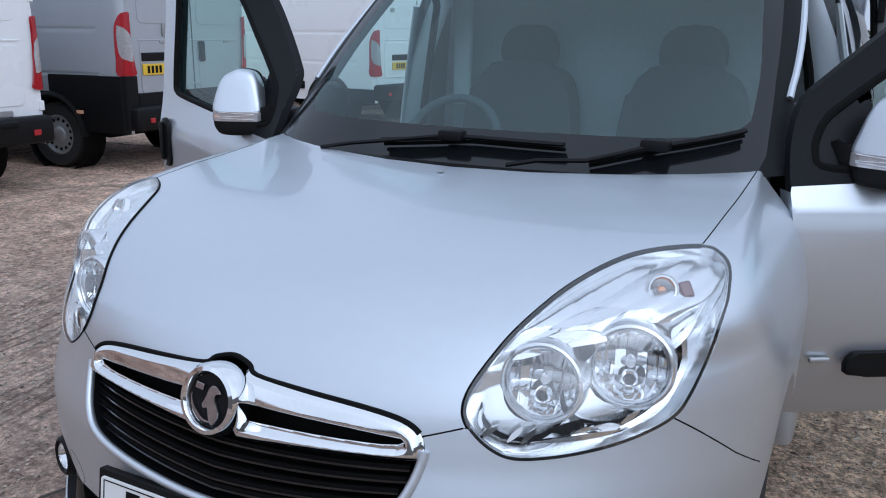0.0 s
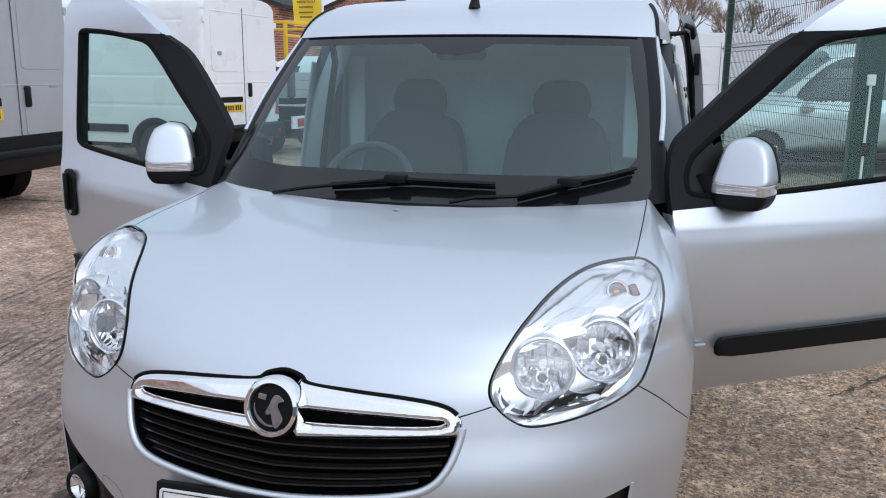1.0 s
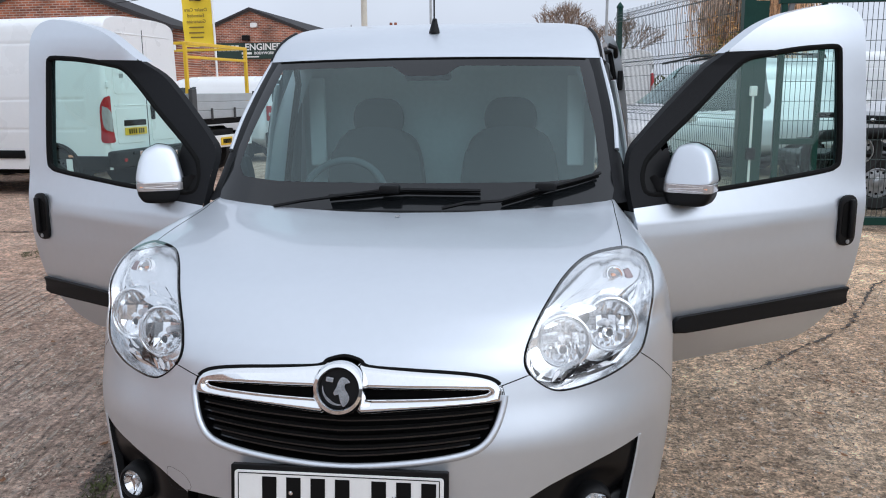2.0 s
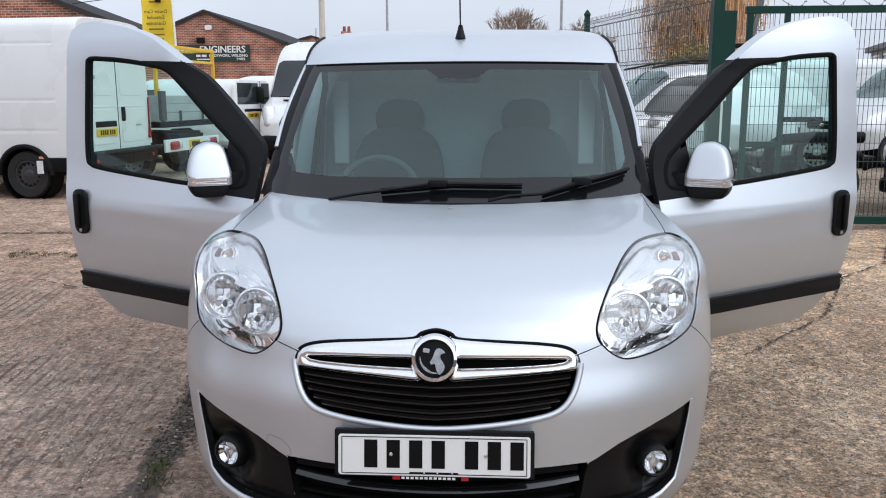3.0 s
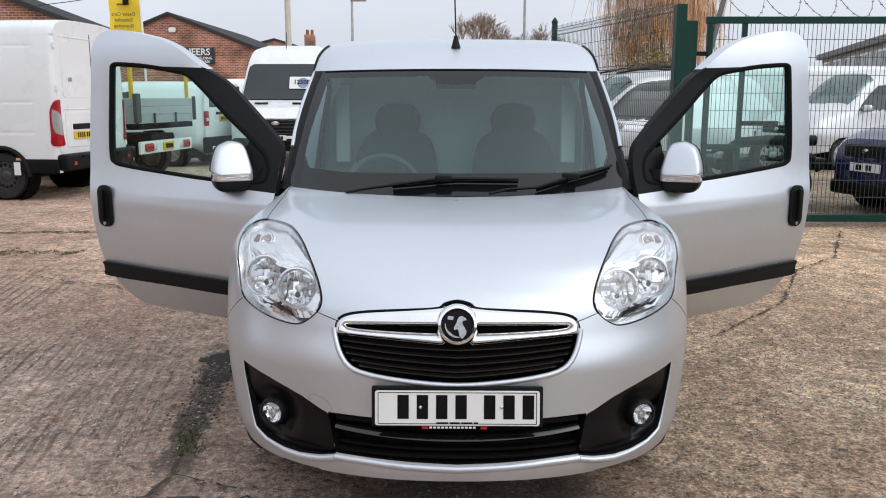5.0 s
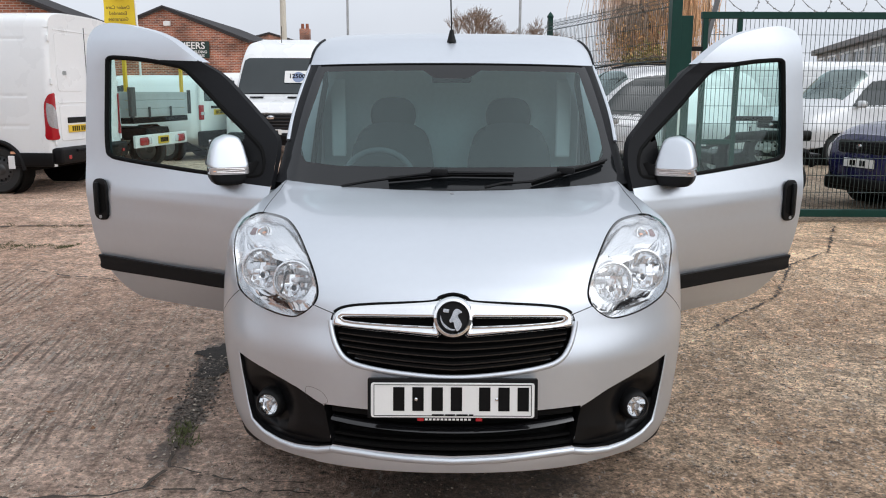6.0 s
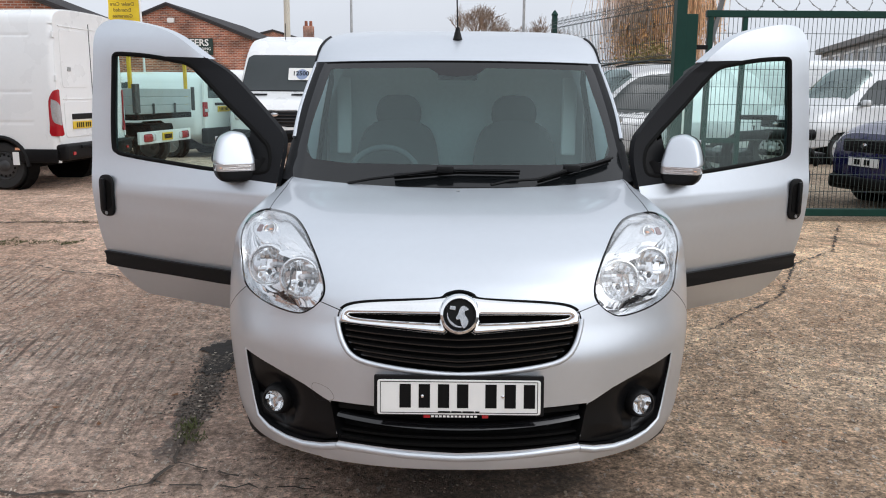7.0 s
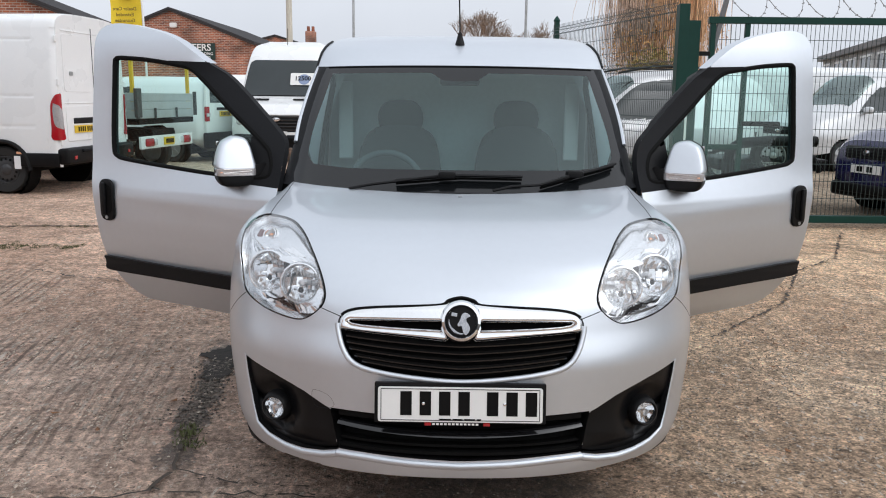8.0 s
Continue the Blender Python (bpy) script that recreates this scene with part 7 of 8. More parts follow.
# the cloth is seen from behind, so its print reads backwards
PRINT = material("brown_banner_print", (0.20, 0.13, 0.02), 0.75, 0, 0.1, 6)
for z, text in ((3.67, "Dealer Care"), (3.52, "Extended"), (3.37, "Guarantee")):
    words("print", text, .125, PRINT, flag, pose(0, -.075, z, 90, 0, 0) @ Matrix.Diagonal((-1, 1, 1, 1)))
for z, ws in ((3.22, .40), (3.08, .42), (2.96, .36)):
    part("print_bar", box((ws, .006, .04), (0, -.075, z)), PRINT, flag)
part("print_mark", box((.16, .006, .16), (.08, -.075, 3.98), .0), GREYPL, flag)
part("print_bar", box((.20, .006, .05), (-.06, -.075, 3.92)), PRINT, flag)

# ---- fence and gate ----
def mesh_wires(name, parent, length, z0, z1, folds, pitch=.05, gauge=.0034):
    """A welded wire panel along local x: upright wires with folded ridges, and cross wires."""
    verts, faces = [], []

    def bar(a, b, g):
        a, b = Vector(a), Vector(b)
        d = (b - a).normalized()
        s = d.cross(Vector((0, 1, 0)) if abs(d.y) < .9 else Vector((1, 0, 0))).normalized()
        t = s.cross(d)
        k = len(verts)
        for p in (a, b):
            for c, e in ((1, 0), (-.5, .87), (-.5, -.87)):
                verts.append(p + g * (c * s + e * t))
        faces.extend([(k, k + 1, k + 4, k + 3), (k + 1, k + 2, k + 5, k + 4), (k + 2, k, k + 3, k + 5)])

    heights = sorted({z0, z1, *[z for f in folds for z in (f - .05, f, f + .05)]})
    for i in range(int(length / pitch) + 1):
        x = i * pitch
        for a, b in zip(heights, heights[1:]):
            bar((x, -.035 if a in folds else 0, a), (x, -.035 if b in folds else 0, b), gauge)
    z = z0
    while z <= z1 + .001:
        bar((0, .004, z), (length, .004, z), gauge * 1.15)
        z += .20
    for f in folds:
        for dz, y in ((-.05, 0), (0, -.035), (.05, 0)):
            bar((0, y, f + dz), (length, y, f + dz), gauge * 1.3)
    return tagged(mesh_part(name, verts, faces, WIRE, parent, smooth=False), kind="stuff")


fence = thing("mesh_fence", "dark green welded mesh fence with folded ridges", "fence", pose(1.56, 11.0, 0, 0, 0, math.degrees(math.atan2(-3.75, .97))))
mesh_wires("mesh_panel", fence, 3.86, .06, 2.60, (.55, 1.20, 1.85, 2.50))
for x, h in ((0, 2.66),):
    post = new("fence_post")
    post.parent, post.matrix_basis = fence, pose(x, .05, 0)
    part("shaft", box((.07, .07, h), (0, 0, h / 2), .004), GREEN, post)
    part("cap", lathe([(.055, 0), (.055, .02), (.02, .07), (0, .09)], 8, pose(0, 0, h)), GREEN, post)

gate = thing("steel_gate", "dark green steel gate with wire mesh, shut", "gate", pose(2.50, 7.15, 0))
hang = new("gate_post")
hang.parent = gate
part("tall_section", box((.115, .16, 2.52), (.055, 0, 1.26), .004), GREEN, hang)
part("wide_section", box((.13, .16, 2.34), (.175, .0, 1.17), .004), GREEN, hang)
part("hinge", box((.16, .03, .05), (.30, -.02, 1.98), .004), BLACK, hang)
part("hinge", box((.16, .03, .05), (.30, -.02, .42), .004), BLACK, hang)
frame_parts = (((.06, .06, 2.24), (.40, 0, 1.21)), ((.055, .055, 2.20), (.79, 0, 1.21)), ((.06, .06, 2.24), (3.9, 0, 1.21)))
for size, at in frame_parts:
    part("stile", box(size, at, .005), GREEN, gate)
for z, h in ((2.35, .075), (.10, .085)):
    part("rail", box((3.6, .07, h), (2.15, 0, z), .005), GREEN, gate)
part("rail", box((.40, .05, .06), (.60, 0, .93), .005), GREEN, gate)
part("bolt", box((.44, .05, .055), (1.01, -.03, 1.20), .015), BLACK, gate, smooth=True)
wires_m = mesh_wires("gate_mesh", gate, 3.48, .14, 2.32, (), .05, .0036)
wires_m.matrix_basis = pose(.42, .03, 0)
part("wire_arm", box((.05, .05, .95), (.47, 0, 2.28), .003, pose(0, 0, 0, 0, 12, 0)), material("weathered_grey_steel", (0.15, 0.155, 0.16), 0.55, 0.3, 0.2, 6), gate)
coil = []
for i in range(150):
    a = i * .36
    coil.append((.45 + .0235 * i + .20 * math.cos(a + .6), .26 * math.cos(a) * .5, 2.64 + .26 * math.sin(a)))
RAZOR = material("weathered_razor_wire", (0.24, 0.24, 0.24), 0.5, 0.5, 0.2, 20)
razor = new("razor_wire")
razor.parent = gate
part("coil", tube(coil, .0040, 5), RAZOR, razor, "coiled razor wire")
barbs = bmesh.new()
for i in range(150):
    x, y, z = coil[i]
    box((.030, .003, .012), (x, y, z), 0, pose(0, 0, 0, 0, 40 * (i % 5), 0), 2, barbs)
tagged(part("barbs", barbs, RAZOR, razor), kind="stuff")
part("strand", tube([(.4, 0, 2.60), (4.0, 0, 2.62)], .003, 4), GALV, razor)
stick = thing("marker_post", "thin white marker post with grey box beside gate", "post", pose(2.60, 6.95, 0))
part("shaft", box((.02, .02, 1.42), (0, 0, .71)), PLATEW, stick)
part("box", box((.09, .06, .12), (0, -.02, .82), .006), GREYPL, stick)
part("head", box((.07, .05, .10), (0, 0, 1.45), .008), PLATEW, stick)
far_gate = thing("mesh_fence", "dark green welded mesh fence beside the gate", "fence", pose(6.48, 7.15, 0))
mesh_wires("mesh_panel", far_gate, 6.0, .06, 2.45, (.55, 1.20, 1.85))
for x in (0.05, 2.6, 5.2):
    part("fence_post", box((.08, .08, 2.55), (x, .06, 1.275), .004), GREEN, far_gate)

trailer = thing("trailer", "dark trailer with tubular guard and silver wheel", "trailer", pose(3.55, 8.55, 0))
part("guard", tube([(.06, -.1, .20), (.06, -.1, .70), (.09, -.1, .83), (.20, -.1, .91), (.6, -.1, .94), (1.2, -.1, .94)], .07, 10), BLACK, trailer, smooth=True)
part("lower_guard", tube([(.26, -.05, .52), (.30, -.05, .66), (.42, -.05, .71), (.8, -.05, .70)], .05, 8), BLACK, trailer, smooth=True)
spare = wheel(trailer, (.66, .0, .74), .27, .18, GALV, -1, .62, 12, "spare wheel with silver rim")
spare.matrix_basis = pose(.66, -.02, .74, 90, 0, 0)
for y in (.25, 1.2):
    wheel(trailer, (1.0, y, .33), .33, .20, STEEL, -1, .55, 12).matrix_basis = pose(1.0, y, .33, 90 if y < 1 else -90, 0, 0)
part("chassis", box((1.5, 1.0, .16), (.8, .75, .60), .03), BLACK, trailer)
part("mudguard", tube([(.56, .25, .52), (.68, .25, .70), (1.0, .25, .78), (1.32, .25, .70), (1.44, .25, .52)], .05, 8), BLACK, trailer, smooth=True)
part("drawbar", tube([(-.6, .75, .52), (.2, .75, .58)], .05, 8), BLACK, trailer, smooth=True)

car("white_van", "white van standing beyond the mesh fence", pose(3.4, 17.7, 0, 0, 0, -72), 4.8, 1.95, ((0, .85), (.4, 1.1), (.9, 1.25), (1.7, 2.0), (2.2, 2.15), (4.6, 2.15), (4.78, 1.8), (4.8, .8)), WHITE, [[(1.2, 1.25), (2.1, 1.25), (2.1, 1.8), (1.6, 1.78)]], front_glass=(.95, 1.75), belt=1.2, tumble=.08, category="van", group="cars behind the fence")
car("white_car", "white estate car parked behind the others", pose(3.2, 21.0, 0, 0, 0, -80), 4.5, 1.84, MPV, WHITE, [[(1.35, 1.05), (1.60, 1.30), (2.05, 1.60), (3.9, 1.62), (4.05, 1.1)]], front_glass=(1.12, 1.98), roof_rails=True, group="cars behind the fence")
car("white_van", "white van parked far behind the row", pose(-9.0, 22.5, 0, 0, 0, -90), 4.8, 1.95, ((0, .85), (.4, 1.1), (.9, 1.25), (1.7, 1.95), (2.2, 2.05), (4.6, 2.05), (4.78, 1.7), (4.8, .8)), WHITE, [[(1.2, 1.25), (2.1, 1.25), (2.1, 1.8), (1.6, 1.78)]], front_glass=(.95, 1.75), belt=1.2, tumble=.08, category="van", group="row of parked vans")

panel_van("white_van", "white panel van with tall tail lamps behind the fence", pose(1.82, 16.3, 0), 2.04, 2.33, 5.2, WHITE, (1.04, 1.80), group="cars behind the fence")
panel_van("white_van", "white panel van parked side-on behind the fence", pose(11.4, 19.2, 0, 0, 0, 90), 2.0, 2.30, 5.4, WHITE, (.90, 1.45), group="cars behind the fence")

# ---- trees and hedge ----
BARK = material("grey_brown_bark", (0.10, 0.075, 0.055), 0.9, 0, 0.25, 4, 0.5, 40)
TWIG = material("brown_twigs", (0.27, 0.20, 0.15), 0.9, 0, 0.3, 2)
RUST = material("rusty_leaves", (0.55, 0.30, 0.11), 0.8, 0, 0.35, 1.2)
OLIVE = material("olive_leaves", (0.26, 0.21, 0.06), 0.8, 0, 0.35, 1.2)
GRASS = material("dull_grass", (0.075, 0.085, 0.03), 0.9, 0, 0.35, 5)


def tree(name, label, at, height, spread, seed, hang=0.0, leaves=0, depth=5, leaf_mat=RUST, twig_w=.010):
    """A tree that splits into limbs and fine twigs; hang lets the twigs droop."""
    rng = random.Random(seed)
    v = thing(name, label, "tree", pose(*at))
    limbs, tv, tf, tips = bmesh.new(), [], [], []

    def twig(a, b, w0, w1):
        d = (b - a).normalized()
        s = d.cross(Vector((.3, .9, .1))).normalized()
        t = s.cross(d)
        k = len(tv)
        for p, w in ((a, w0), (b, w1)):
            for c, e in ((1, 0), (-.5, .87), (-.5, -.87)):
                tv.append(p + w * (c * s + e * t))
        tf.extend([(k, k + 1, k + 4, k + 3), (k + 1, k + 2, k + 5, k + 4), (k + 2, k, k + 3, k + 5)])

    def grow(p, d, length, r, level):
        q = p + d * length * .5 + Vector((rng.uniform(-1, 1), rng.uniform(-1, 1), rng.uniform(-.3, .5))) * length * .07
        e = q + (d + Vector((rng.uniform(-.2, .2), rng.uniform(-.2, .2), .05 - hang * max(0, level - 2) * .35))).normalized() * length * .5
        if level < 3:
            tube([p, q, e], [r, r * .8, r * .62], 7, bm=limbs)
        else:
            twig(p, q, r, r * .8)
            twig(q, e, r * .8, r * .5)
        if level >= depth:
            tips.append(e)
            return
        for i in range(rng.choice((3, 4)) if level < 4 else rng.choice((2, 3, 4))):
            ang, tilt = rng.uniform(0, 2 * math.pi), rng.uniform(.35, .95) * spread
            side = Vector((math.cos(ang), math.sin(ang), 0))
            nd = (d * math.cos(tilt) + side * math.sin(tilt) - Vector((0, 0, hang * .5 * max(0, level - 1)))).normalized()
            start = q.lerp(e, rng.uniform(.3, 1.0))
            grow(start, nd, length * rng.uniform(.58, .80), max(r * rng.uniform(.45, .6), twig_w), level + 1)

    grow(Vector((0, 0, 0)), Vector((.03, 0, 1)), height * .34, height * .024, 0)
    part("trunk", limbs, BARK, v, "bare trunk and limbs", smooth=True)
    tagged(mesh_part("twig_mass", tv, tf, TWIG, v, smooth=False), kind="stuff")
    if leaves:
        lv, lf = [], []
        for i in range(leaves):
            c = rng.choice(tips) + Vector((rng.gauss(0, .25), rng.gauss(0, .25), rng.gauss(-.25 * hang, .35)))
            a = Vector((rng.uniform(-1, 1), rng.uniform(-1, 1), rng.uniform(-1, .2))).normalized() * rng.uniform(.05, .12)
            b = a.cross(Vector((rng.uniform(-1, 1), rng.uniform(-1, 1), 1))).normalized() * .03
            k = len(lv)
            lv += [c - a, c + b, c + a, c - b]
            lf.append((k, k + 1, k + 2, k + 3))
        tagged(mesh_part("leaf_mass", lv, lf, leaf_mat, v, smooth=False), kind="stuff")
    return v


tree("autumn_tree", "large brown autumn tree with drooping twigs", (8.3, 30.0, 0), 7.6, .42, 3, .9, 1500, 6, RUST)
tree("autumn_tree", "olive and brown tree behind parked cars", (7.4, 26.0, 0), 3.4, .5, 12, .4, 1300, 5, OLIVE)
tree("bare_tree", "bare grey-brown tree beyond the yard", (1.75, 58.0, 0), 9.0, .58, 21, 0, 0, 6, twig_w=.011)
tree("bare_tree", "small bare tree beyond the yard", (5.5, 58.0, 0), 8.0, .66, 25, 0, 0, 6, twig_w=.011)
tree("bare_tree", "bare tree behind the white van", (-17.5, 66.0, 0), 7.0, .9, 31, 0, 0, 6)


def weeping(name, label, at, height, reach, count, seed, mat):
    """A tree with a short trunk, arching limbs and a curtain of long hanging twigs."""
    rng = random.Random(seed)
    v = thing(name, label, "tree", pose(*at))
    limbs, verts, faces = bmesh.new(), [], []
    tube([(0, 0, 0), (.1, 0, height * .25), (0, .1, height * .45)], [.30, .24, .18], 9, bm=limbs)
    for i in range(13):
        a, r = 2.4 * i + rng.uniform(-.3, .3), reach * rng.uniform(.45, 1.0)
        x, y, top = r * math.cos(a), r * .5 * math.sin(a), height * rng.uniform(.72, 1.0)
        path = [Vector((0, .05, height * rng.uniform(.28, .45))), Vector((x * .35, y * .4, top * .86)), Vector((x * .75, y * .8, top)), Vector((x, y, top * .93))]
        tube(path, [.14, .09, .05, .02], 6, bm=limbs)
        for k in range(count // 13):
            f = rng.uniform(.15, 1.0)
            p = path[1].lerp(path[2], f * 1.4) if f < .7 else path[2].lerp(path[3], (f - .7) / .3)
            p = p + Vector((rng.gauss(0, .42), rng.gauss(0, .42), rng.gauss(0, .5)))
            drop, w = min(rng.uniform(.25, .75) * height, p.z - .3), rng.uniform(.006, .016)
            lean = Vector((rng.gauss(0, .34), rng.gauss(0, .30), 0))
            side = Vector((w, rng.uniform(-w, w), 0))
            last = None
            for s in range(5):
                q = p + Vector((0, 0, -drop * s / 4)) + lean * math.sin(s / 4 * 1.6) + Vector((rng.gauss(0, .06), 0, 0))
                k0 = len(verts)
                verts += [q - side * (1 - s * .18), q + side * (1 - s * .18)]
                if last is not None:
                    faces.append((last, last + 1, k0 + 1, k0))
                last = k0
    part("trunk", limbs, BARK, v, "bare trunk and limbs", smooth=True)
    tagged(mesh_part("twig_mass", verts, faces, mat, v, smooth=False), kind="stuff")


RUSTTWIG = material("rusty_hanging_twigs", (0.66, 0.40, 0.22), 0.9, 0, 0.3, 2, islands=0.6)
GREYTWIG = material("grey_brown_hanging_twigs", (0.66, 0.50, 0.39), 0.9, 0, 0.3, 2, islands=0.6)
weeping("weeping_tree", "weeping tree with brown hanging twigs", (7.0, 30.5, 0), 9.0, 0.95, 620, 41, GREYTWIG)
weeping("weeping_tree", "weeping tree with rusty hanging leaves", (8.6, 29.5, 0), 9.4, 1.1, 850, 42, RUSTTWIG)


def hedge(name, label, x0, x1, y, height, deep, seed, mat, count):
    rng = random.Random(seed)
    verts, faces = [], []
    for i in range(count):
        x = rng.uniform(x0, x1)
        top = height * (.75 + .35 * noise.noise((x * .35, y, seed)) + .12 * noise.noise((x * 1.7, 3, seed)))
        c = Vector((x, y + rng.uniform(-deep, deep), top * rng.random() ** .6))
        a = Vector((rng.uniform(-1, 1), rng.uniform(-1, 1), rng.uniform(-1, 1))).normalized() * rng.uniform(.08, .22)
        b = a.cross(Vector((rng.uniform(-1, 1), rng.uniform(-1, 1), rng.uniform(-1, 1)))).normalized() * rng.uniform(.05, .12)
        k = len(verts)
        verts += [c - a, c + b, c + a, c - b]
        faces.append((k, k + 1, k + 2, k + 3))
    tagged(mesh_part(name, verts, faces, mat, smooth=False), label, "hedge", kind="stuff")


hedge("hedge", "brown scrubby hedge behind the parked cars", 5.7, 30, 27, 2.5, 1.0, 5, TWIG, 14000)
hedge("hedge", "dull green hedge line far behind the yard", -60, 60, 70, 3.2, 1.5, 6, GRASS, 16000)

# ---- loose bits on the ground ----
def scatter(name, label, spots, size, mat, category, flat=.5, seed=1):
    rng = random.Random(seed)
    verts, faces = [], []
    for x, y in spots:
        s = size * rng.uniform(.4, 1.5)
        k, a = len(verts), rng.uniform(0, 6.3)
        z = s * flat * .4
        pts = [(math.cos(a + i * 1.571) * s * rng.uniform(.7, 1.2), math.sin(a + i * 1.571) * s * rng.uniform(.7, 1.2)) for i in range(4)]
        verts += [(x + p[0], y + p[1], z * rng.uniform(.5, 1)) for p in pts] + [(x, y, s * flat), (x, y, -.004)]
        for i in range(4):
            j = (i + 1) % 4
            faces += [(k + i, k + j, k + 4), (k + j, k + i, k + 5)]
    return tagged(mesh_part(name, verts, faces, mat, smooth=False), label, category, kind="stuff")


rng = random.Random(4)
PEBBLE = material("grey_brown_pebbles", (0.27, 0.215, 0.165), 0.85, 0, 0.3, 30, islands=0.7)
DARKPEB = material("dark_damp_rubble", (0.115, 0.098, 0.082), 0.85, 0, 0.5, 30, islands=0.8)
PALEPEB = material("pale_chippings", (0.40, 0.345, 0.285), 0.85, 0, 0.3, 30, islands=0.45)
scatter("gravel", "grey-brown grit and gravel scattered over the yard", [(x_, rng.uniform(-1.4, 4.5)) for x_ in (rng.uniform(-3.6, 3.8) for i in range(16000)) if x_ > -.9 or rng.random() < .3], .006, PEBBLE, "gravel", .5, 2)
scatter("rubble", "grey rubble lying in the broken slab strip", [(-1.075 - .125 * yy + rng.gauss(0, .045), yy) for yy in (rng.uniform(.95, 1.95) for i in range(900))], .0075, DARKPEB, "gravel", .6, 5)
scatter("rubble", "pale crumbs along the broken slab edge", [(-1.075 - .125 * yy + rng.gauss(0, .05), yy) for yy in (rng.uniform(.6, 2.0) for i in range(80))], .008, PALEPEB, "gravel", .6, 6)
scatter("chippings", "pale stone chippings scattered over the yard", [(rng.gauss(1.9, 1.0), rng.uniform(-1.2, 5.0)) for i in range(5000)], .0055, PALEPEB, "gravel", .5, 3)


CRUMB = material("pale_concrete_crumbs", (0.45, 0.375, 0.305), 0.9, 0, 0.3, 40, islands=0.5)
crumbs_v, crumbs_f, rc = [], [], random.Random(77)
for line in range(25):
    x0 = -1.22 - .0739 * line
    for k in range(520):
        y = rc.uniform(-.3, 3.6)
        if noise.noise((line * 3.7, y * 2.2, 1.0)) + .7 * noise.noise((line * .35, y * .9, 5.0)) < .02:
            continue
        x = x0 - .17 * y + .020 * noise.noise((y * 3, line, 2)) + rc.gauss(0, .011)
        s, a, k0 = rc.uniform(.002, .0068), rc.uniform(0, 6.3), len(crumbs_v)
        for j in range(4):
            crumbs_v.append((x + s * rc.uniform(.6, 1.2) * math.cos(a + j * 1.571), y + 1.7 * s * rc.uniform(.6, 1.2) * math.sin(a + j * 1.571), .007 + .002 * rc.random()))
        crumbs_v += [(x, y, .008 + s * .55)]
        crumbs_f += [(k0, k0 + 1, k0 + 4), (k0 + 1, k0 + 2, k0 + 4), (k0 + 2, k0 + 3, k0 + 4), (k0 + 3, k0, k0 + 4)]
tagged(mesh_part("concrete_crumbs", crumbs_v, crumbs_f, CRUMB, smooth=False), "pale broken crumbs along worn concrete ridges", "gravel", kind="stuff")


def crack_line(name, label, pts, width, mat, seed):
    """A broken joint in the slab, filled with dirt."""
    r = random.Random(seed)
    verts, faces = [], []
    fine = []
    for (x0, y0), (x1, y1) in zip(pts, pts[1:]):
        n = max(2, int(math.hypot(x1 - x0, y1 - y0) / .04))
        fine += [(x0 + (x1 - x0) * i / n, y0 + (y1 - y0) * i / n) for i in range(n)]
    for i, (x, y) in enumerate(fine):
        jx, jy = r.gauss(0, .008), r.gauss(0, .008)
        w = width * r.uniform(.05, 1.3)
        ax, ay = fine[min(i + 1, len(fine) - 1)][0] - fine[max(i - 1, 0)][0], fine[min(i + 1, len(fine) - 1)][1] - fine[max(i - 1, 0)][1]
        ln = math.hypot(ax, ay) or 1
        px, py = ay / ln * w, -ax / ln * w
        verts += [(x - px + jx, y - py + jy, .010), (x + px + jx, y + py + jy, .010)]
        if i and r.random() > .16:
            k = 2 * i
            faces.append((k - 2, k - 1, k + 1, k))
    return tagged(mesh_part(name, verts, faces, mat, smooth=False), label, "crack", kind="structure")


DIRT = material("dark_damp_dirt", (0.055, 0.042, 0.032), 0.8, 0, 0.35, 12, 0.5, 150)
crack_line("joint_1", "dirt-filled joint between concrete slabs", [(-1.19, .95), (-1.15, .70), (-1.13, .55), (-1.14, .39), (-1.26, .33), (-1.55, .29), (-1.9, .31), (-2.4, .26), (-3.0, .30)], .010, DIRT, 1)
crack_line("joint_5", "thin crack in the concrete", [(-1.14, .40), (-1.07, .37), (-.82, .36), (-.4, .34)], .006, DIRT, 11)
crack_line("joint_6", "thin crack in the concrete", [(-1.10, .56), (-1.02, .53), (-.84, .45), (-.5, .43)], .006, DIRT, 12)
crack_line("joint_2", "broken slab edge with dirt", [(-8.0, 6.35), (-6.2, 6.42), (-5.0, 6.47), (-4.4, 6.57), (-3.9, 6.62), (-3.0, 6.7), (-1.6, 6.75)], .030, DIRT, 2)
crack_line("joint_3", "thin crack in the concrete", [(-3.6, 4.3), (-3.1, 4.0), (-2.7, 3.9), (-2.3, 3.6), (-1.5, 3.4)], .012, DIRT, 3)
crack_line("joint_4", "thin crack in the concrete beside the gate", [(1.6, 2.5), (2.4, 3.4), (3.0, 4.6), (3.6, 5.2), (4.4, 6.8)], .012, DIRT, 4)


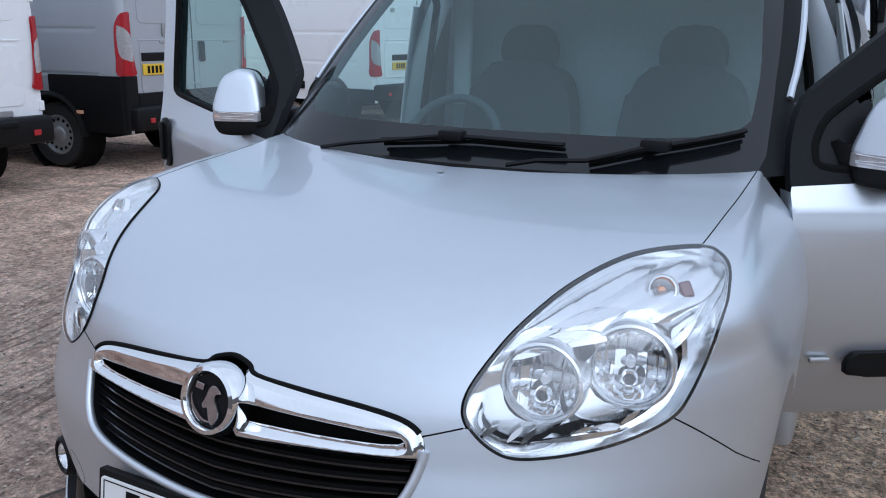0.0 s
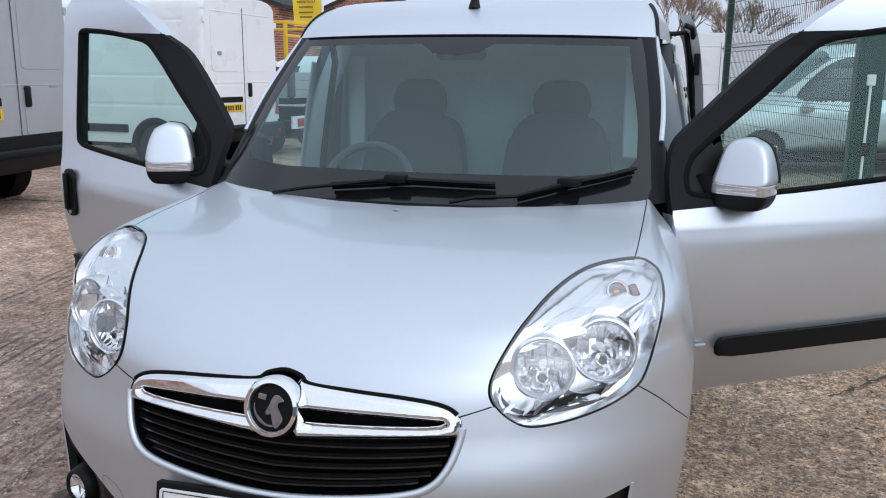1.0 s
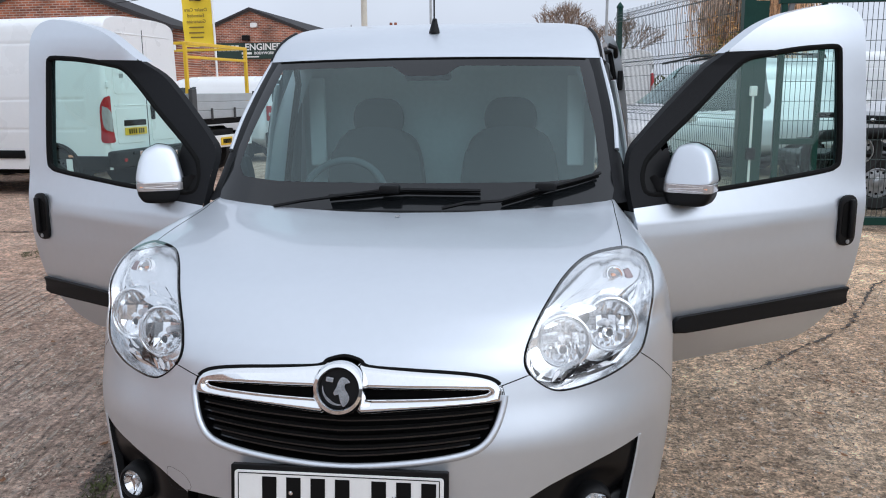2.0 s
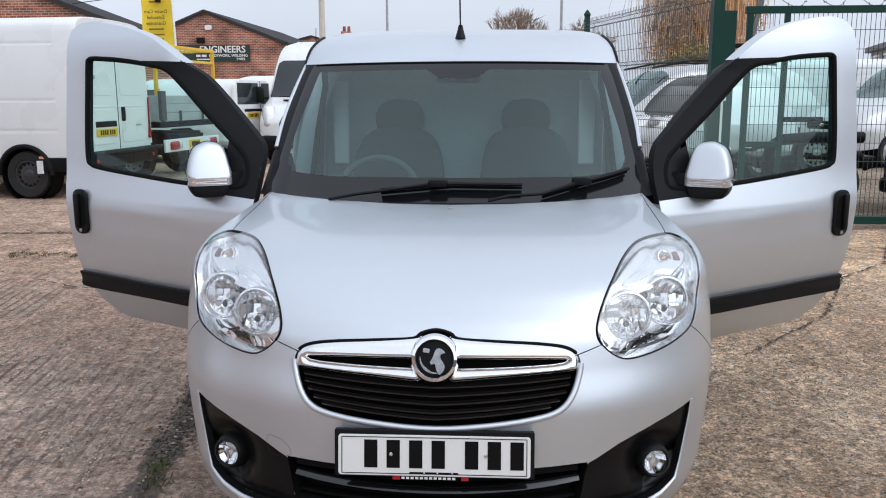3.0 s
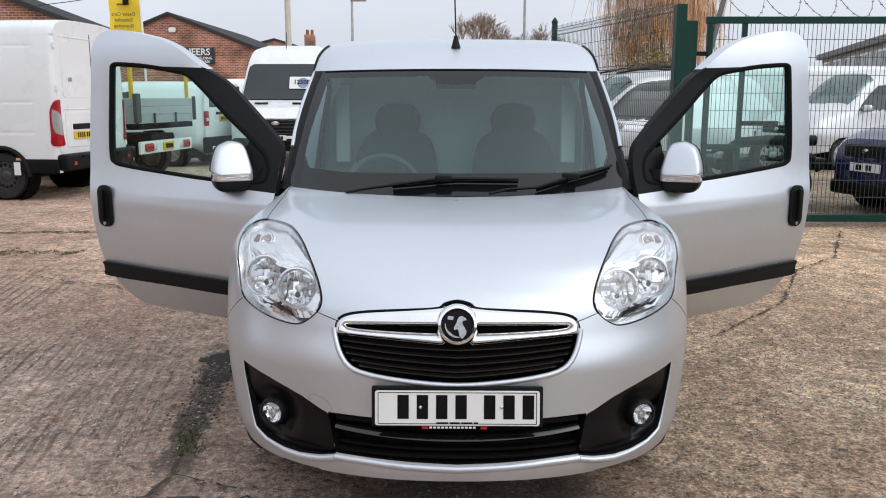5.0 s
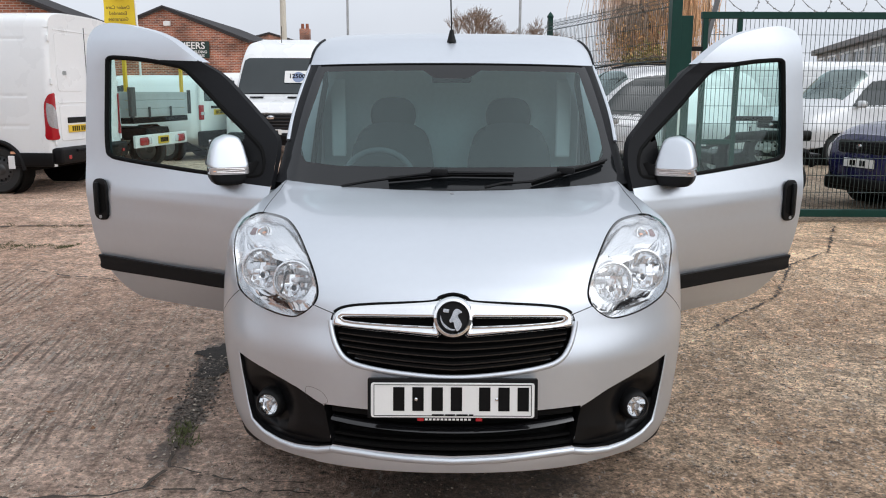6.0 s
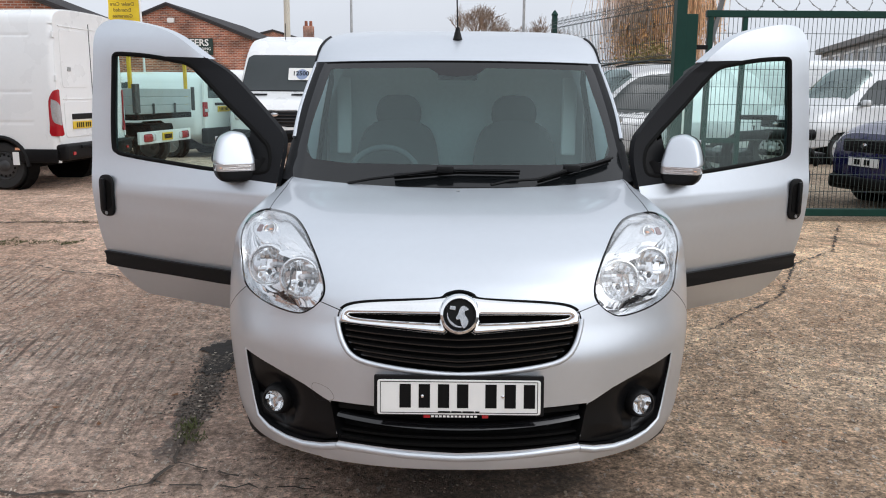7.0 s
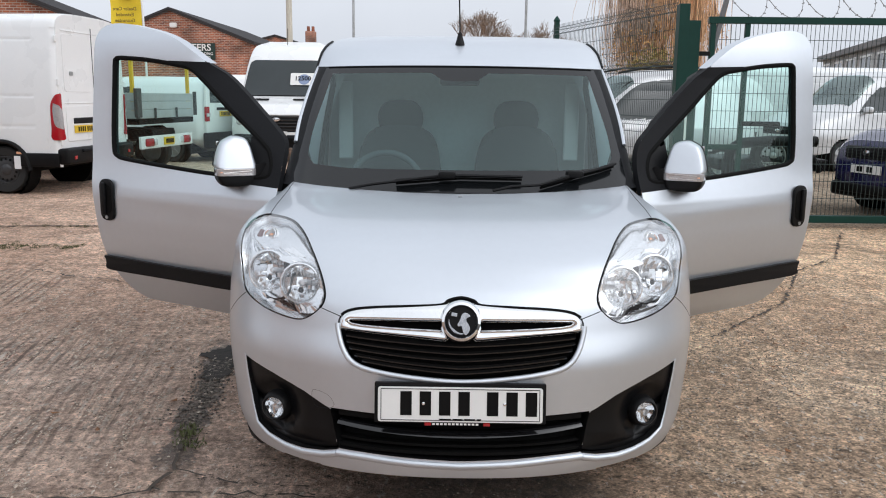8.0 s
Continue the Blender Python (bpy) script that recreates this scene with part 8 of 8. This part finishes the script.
def patch(name, label, outline, mat, step=.022):
    """A ragged skin of tar or silt on the slab."""
    xs, ys = [p[0] for p in outline], [p[1] for p in outline]
    gx, gy = np.arange(min(xs) - .05, max(xs) + .05, step), np.arange(min(ys) - .05, max(ys) + .05, step)
    cx, cy = np.meshgrid(gx[:-1] + step / 2, gy[:-1] + step / 2)
    for k in np.ndindex(cx.shape):
        cx[k] += .05 * noise.noise((cx[k] * 9, cy[k] * 9, 3))
        cy[k] += .05 * noise.noise((cx[k] * 9, cy[k] * 9, 8))
    on = inside(outline, cx, cy)
    verts = [(x, y, ground_z(x, y) + .007 + .002 * noise.noise((x * 30, y * 30, 1))) for y in gy for x in gx]
    w = len(gx)
    faces = [(j * w + i, j * w + i + 1, (j + 1) * w + i + 1, (j + 1) * w + i) for j in range(len(gy) - 1) for i in range(w - 1) if on[j, i]]
    return tagged(mesh_part(name, verts, faces, mat), label, "ground patch", kind="structure")


TAR = material("damp_tar", (0.032, 0.028, 0.025), 0.82, 0, 0.7, 14, 1.0, 45, spec=0.25)
patch("tar_patch", "dark damp tar patch in the broken slab", [(-1.46, 2.05), (-1.40, 2.17), (-1.28, 2.30), (-1.08, 2.30), (-1.10, 2.02), (-1.20, 1.94), (-1.21, 1.72), (-1.24, 1.60), (-1.33, 1.66), (-1.36, 1.88)], TAR)


def tufts(name, label, spots, seed):
    r = random.Random(seed)
    verts, faces = [], []
    for x, y, h in spots:
        for i in range(16):
            a, lean = r.uniform(0, 6.3), r.uniform(.2, .9)
            bx, by = x + r.gauss(0, .02), y + r.gauss(0, .03)
            tip = (bx + math.cos(a) * h * lean, by + math.sin(a) * h * lean, h * r.uniform(.4, 1))
            k = len(verts)
            verts += [(bx - .004, by, .004), (bx + .004, by, .004), tip]
            faces.append((k, k + 1, k + 2))
    tagged(mesh_part(name, verts, faces, GRASS, smooth=False), label, "weeds", kind="stuff")


tufts("weeds", "small green weeds growing in slab joint", [(-1.17 + rng.gauss(0, .025), .88 + rng.gauss(0, .05), .03) for i in range(9)] + [(-4.0 + rng.uniform(-.5, .4), 5.3 + rng.gauss(0, .06), .02) for i in range(40)] + [(-5 + 3 * rng.random(), 6.55 + rng.gauss(0, .05), .02) for i in range(50)], 7)
LEAF = material("fallen_brown_leaves", (0.19, 0.085, 0.035), 0.8, 0, 0.4, 15)
lv, lf = [], []
for i in range(170):
    x, y = (rng.uniform(1.1, 4.2), rng.uniform(0, 6.5)) if i % 3 else (rng.uniform(-4, -1.1), rng.uniform(.2, 6.5))
    a, s = rng.uniform(0, 6.3), rng.uniform(.014, .032)
    c, sn = math.cos(a), math.sin(a)
    k = len(lv)
    for px, py, pz in ((-1, 0, .3), (-.2, .5, .05), (1, 0, .5), (-.2, -.5, .1)):
        lv.append((x + s * (c * px - sn * py), y + s * (sn * px + c * py), .012 + s * .4 * pz))
    lf += [(k, k + 1, k + 2), (k, k + 2, k + 3)]
tagged(mesh_part("fallen_leaves", lv, lf, LEAF, smooth=False), "brown leaves fallen on the yard", "leaves", kind="stuff")
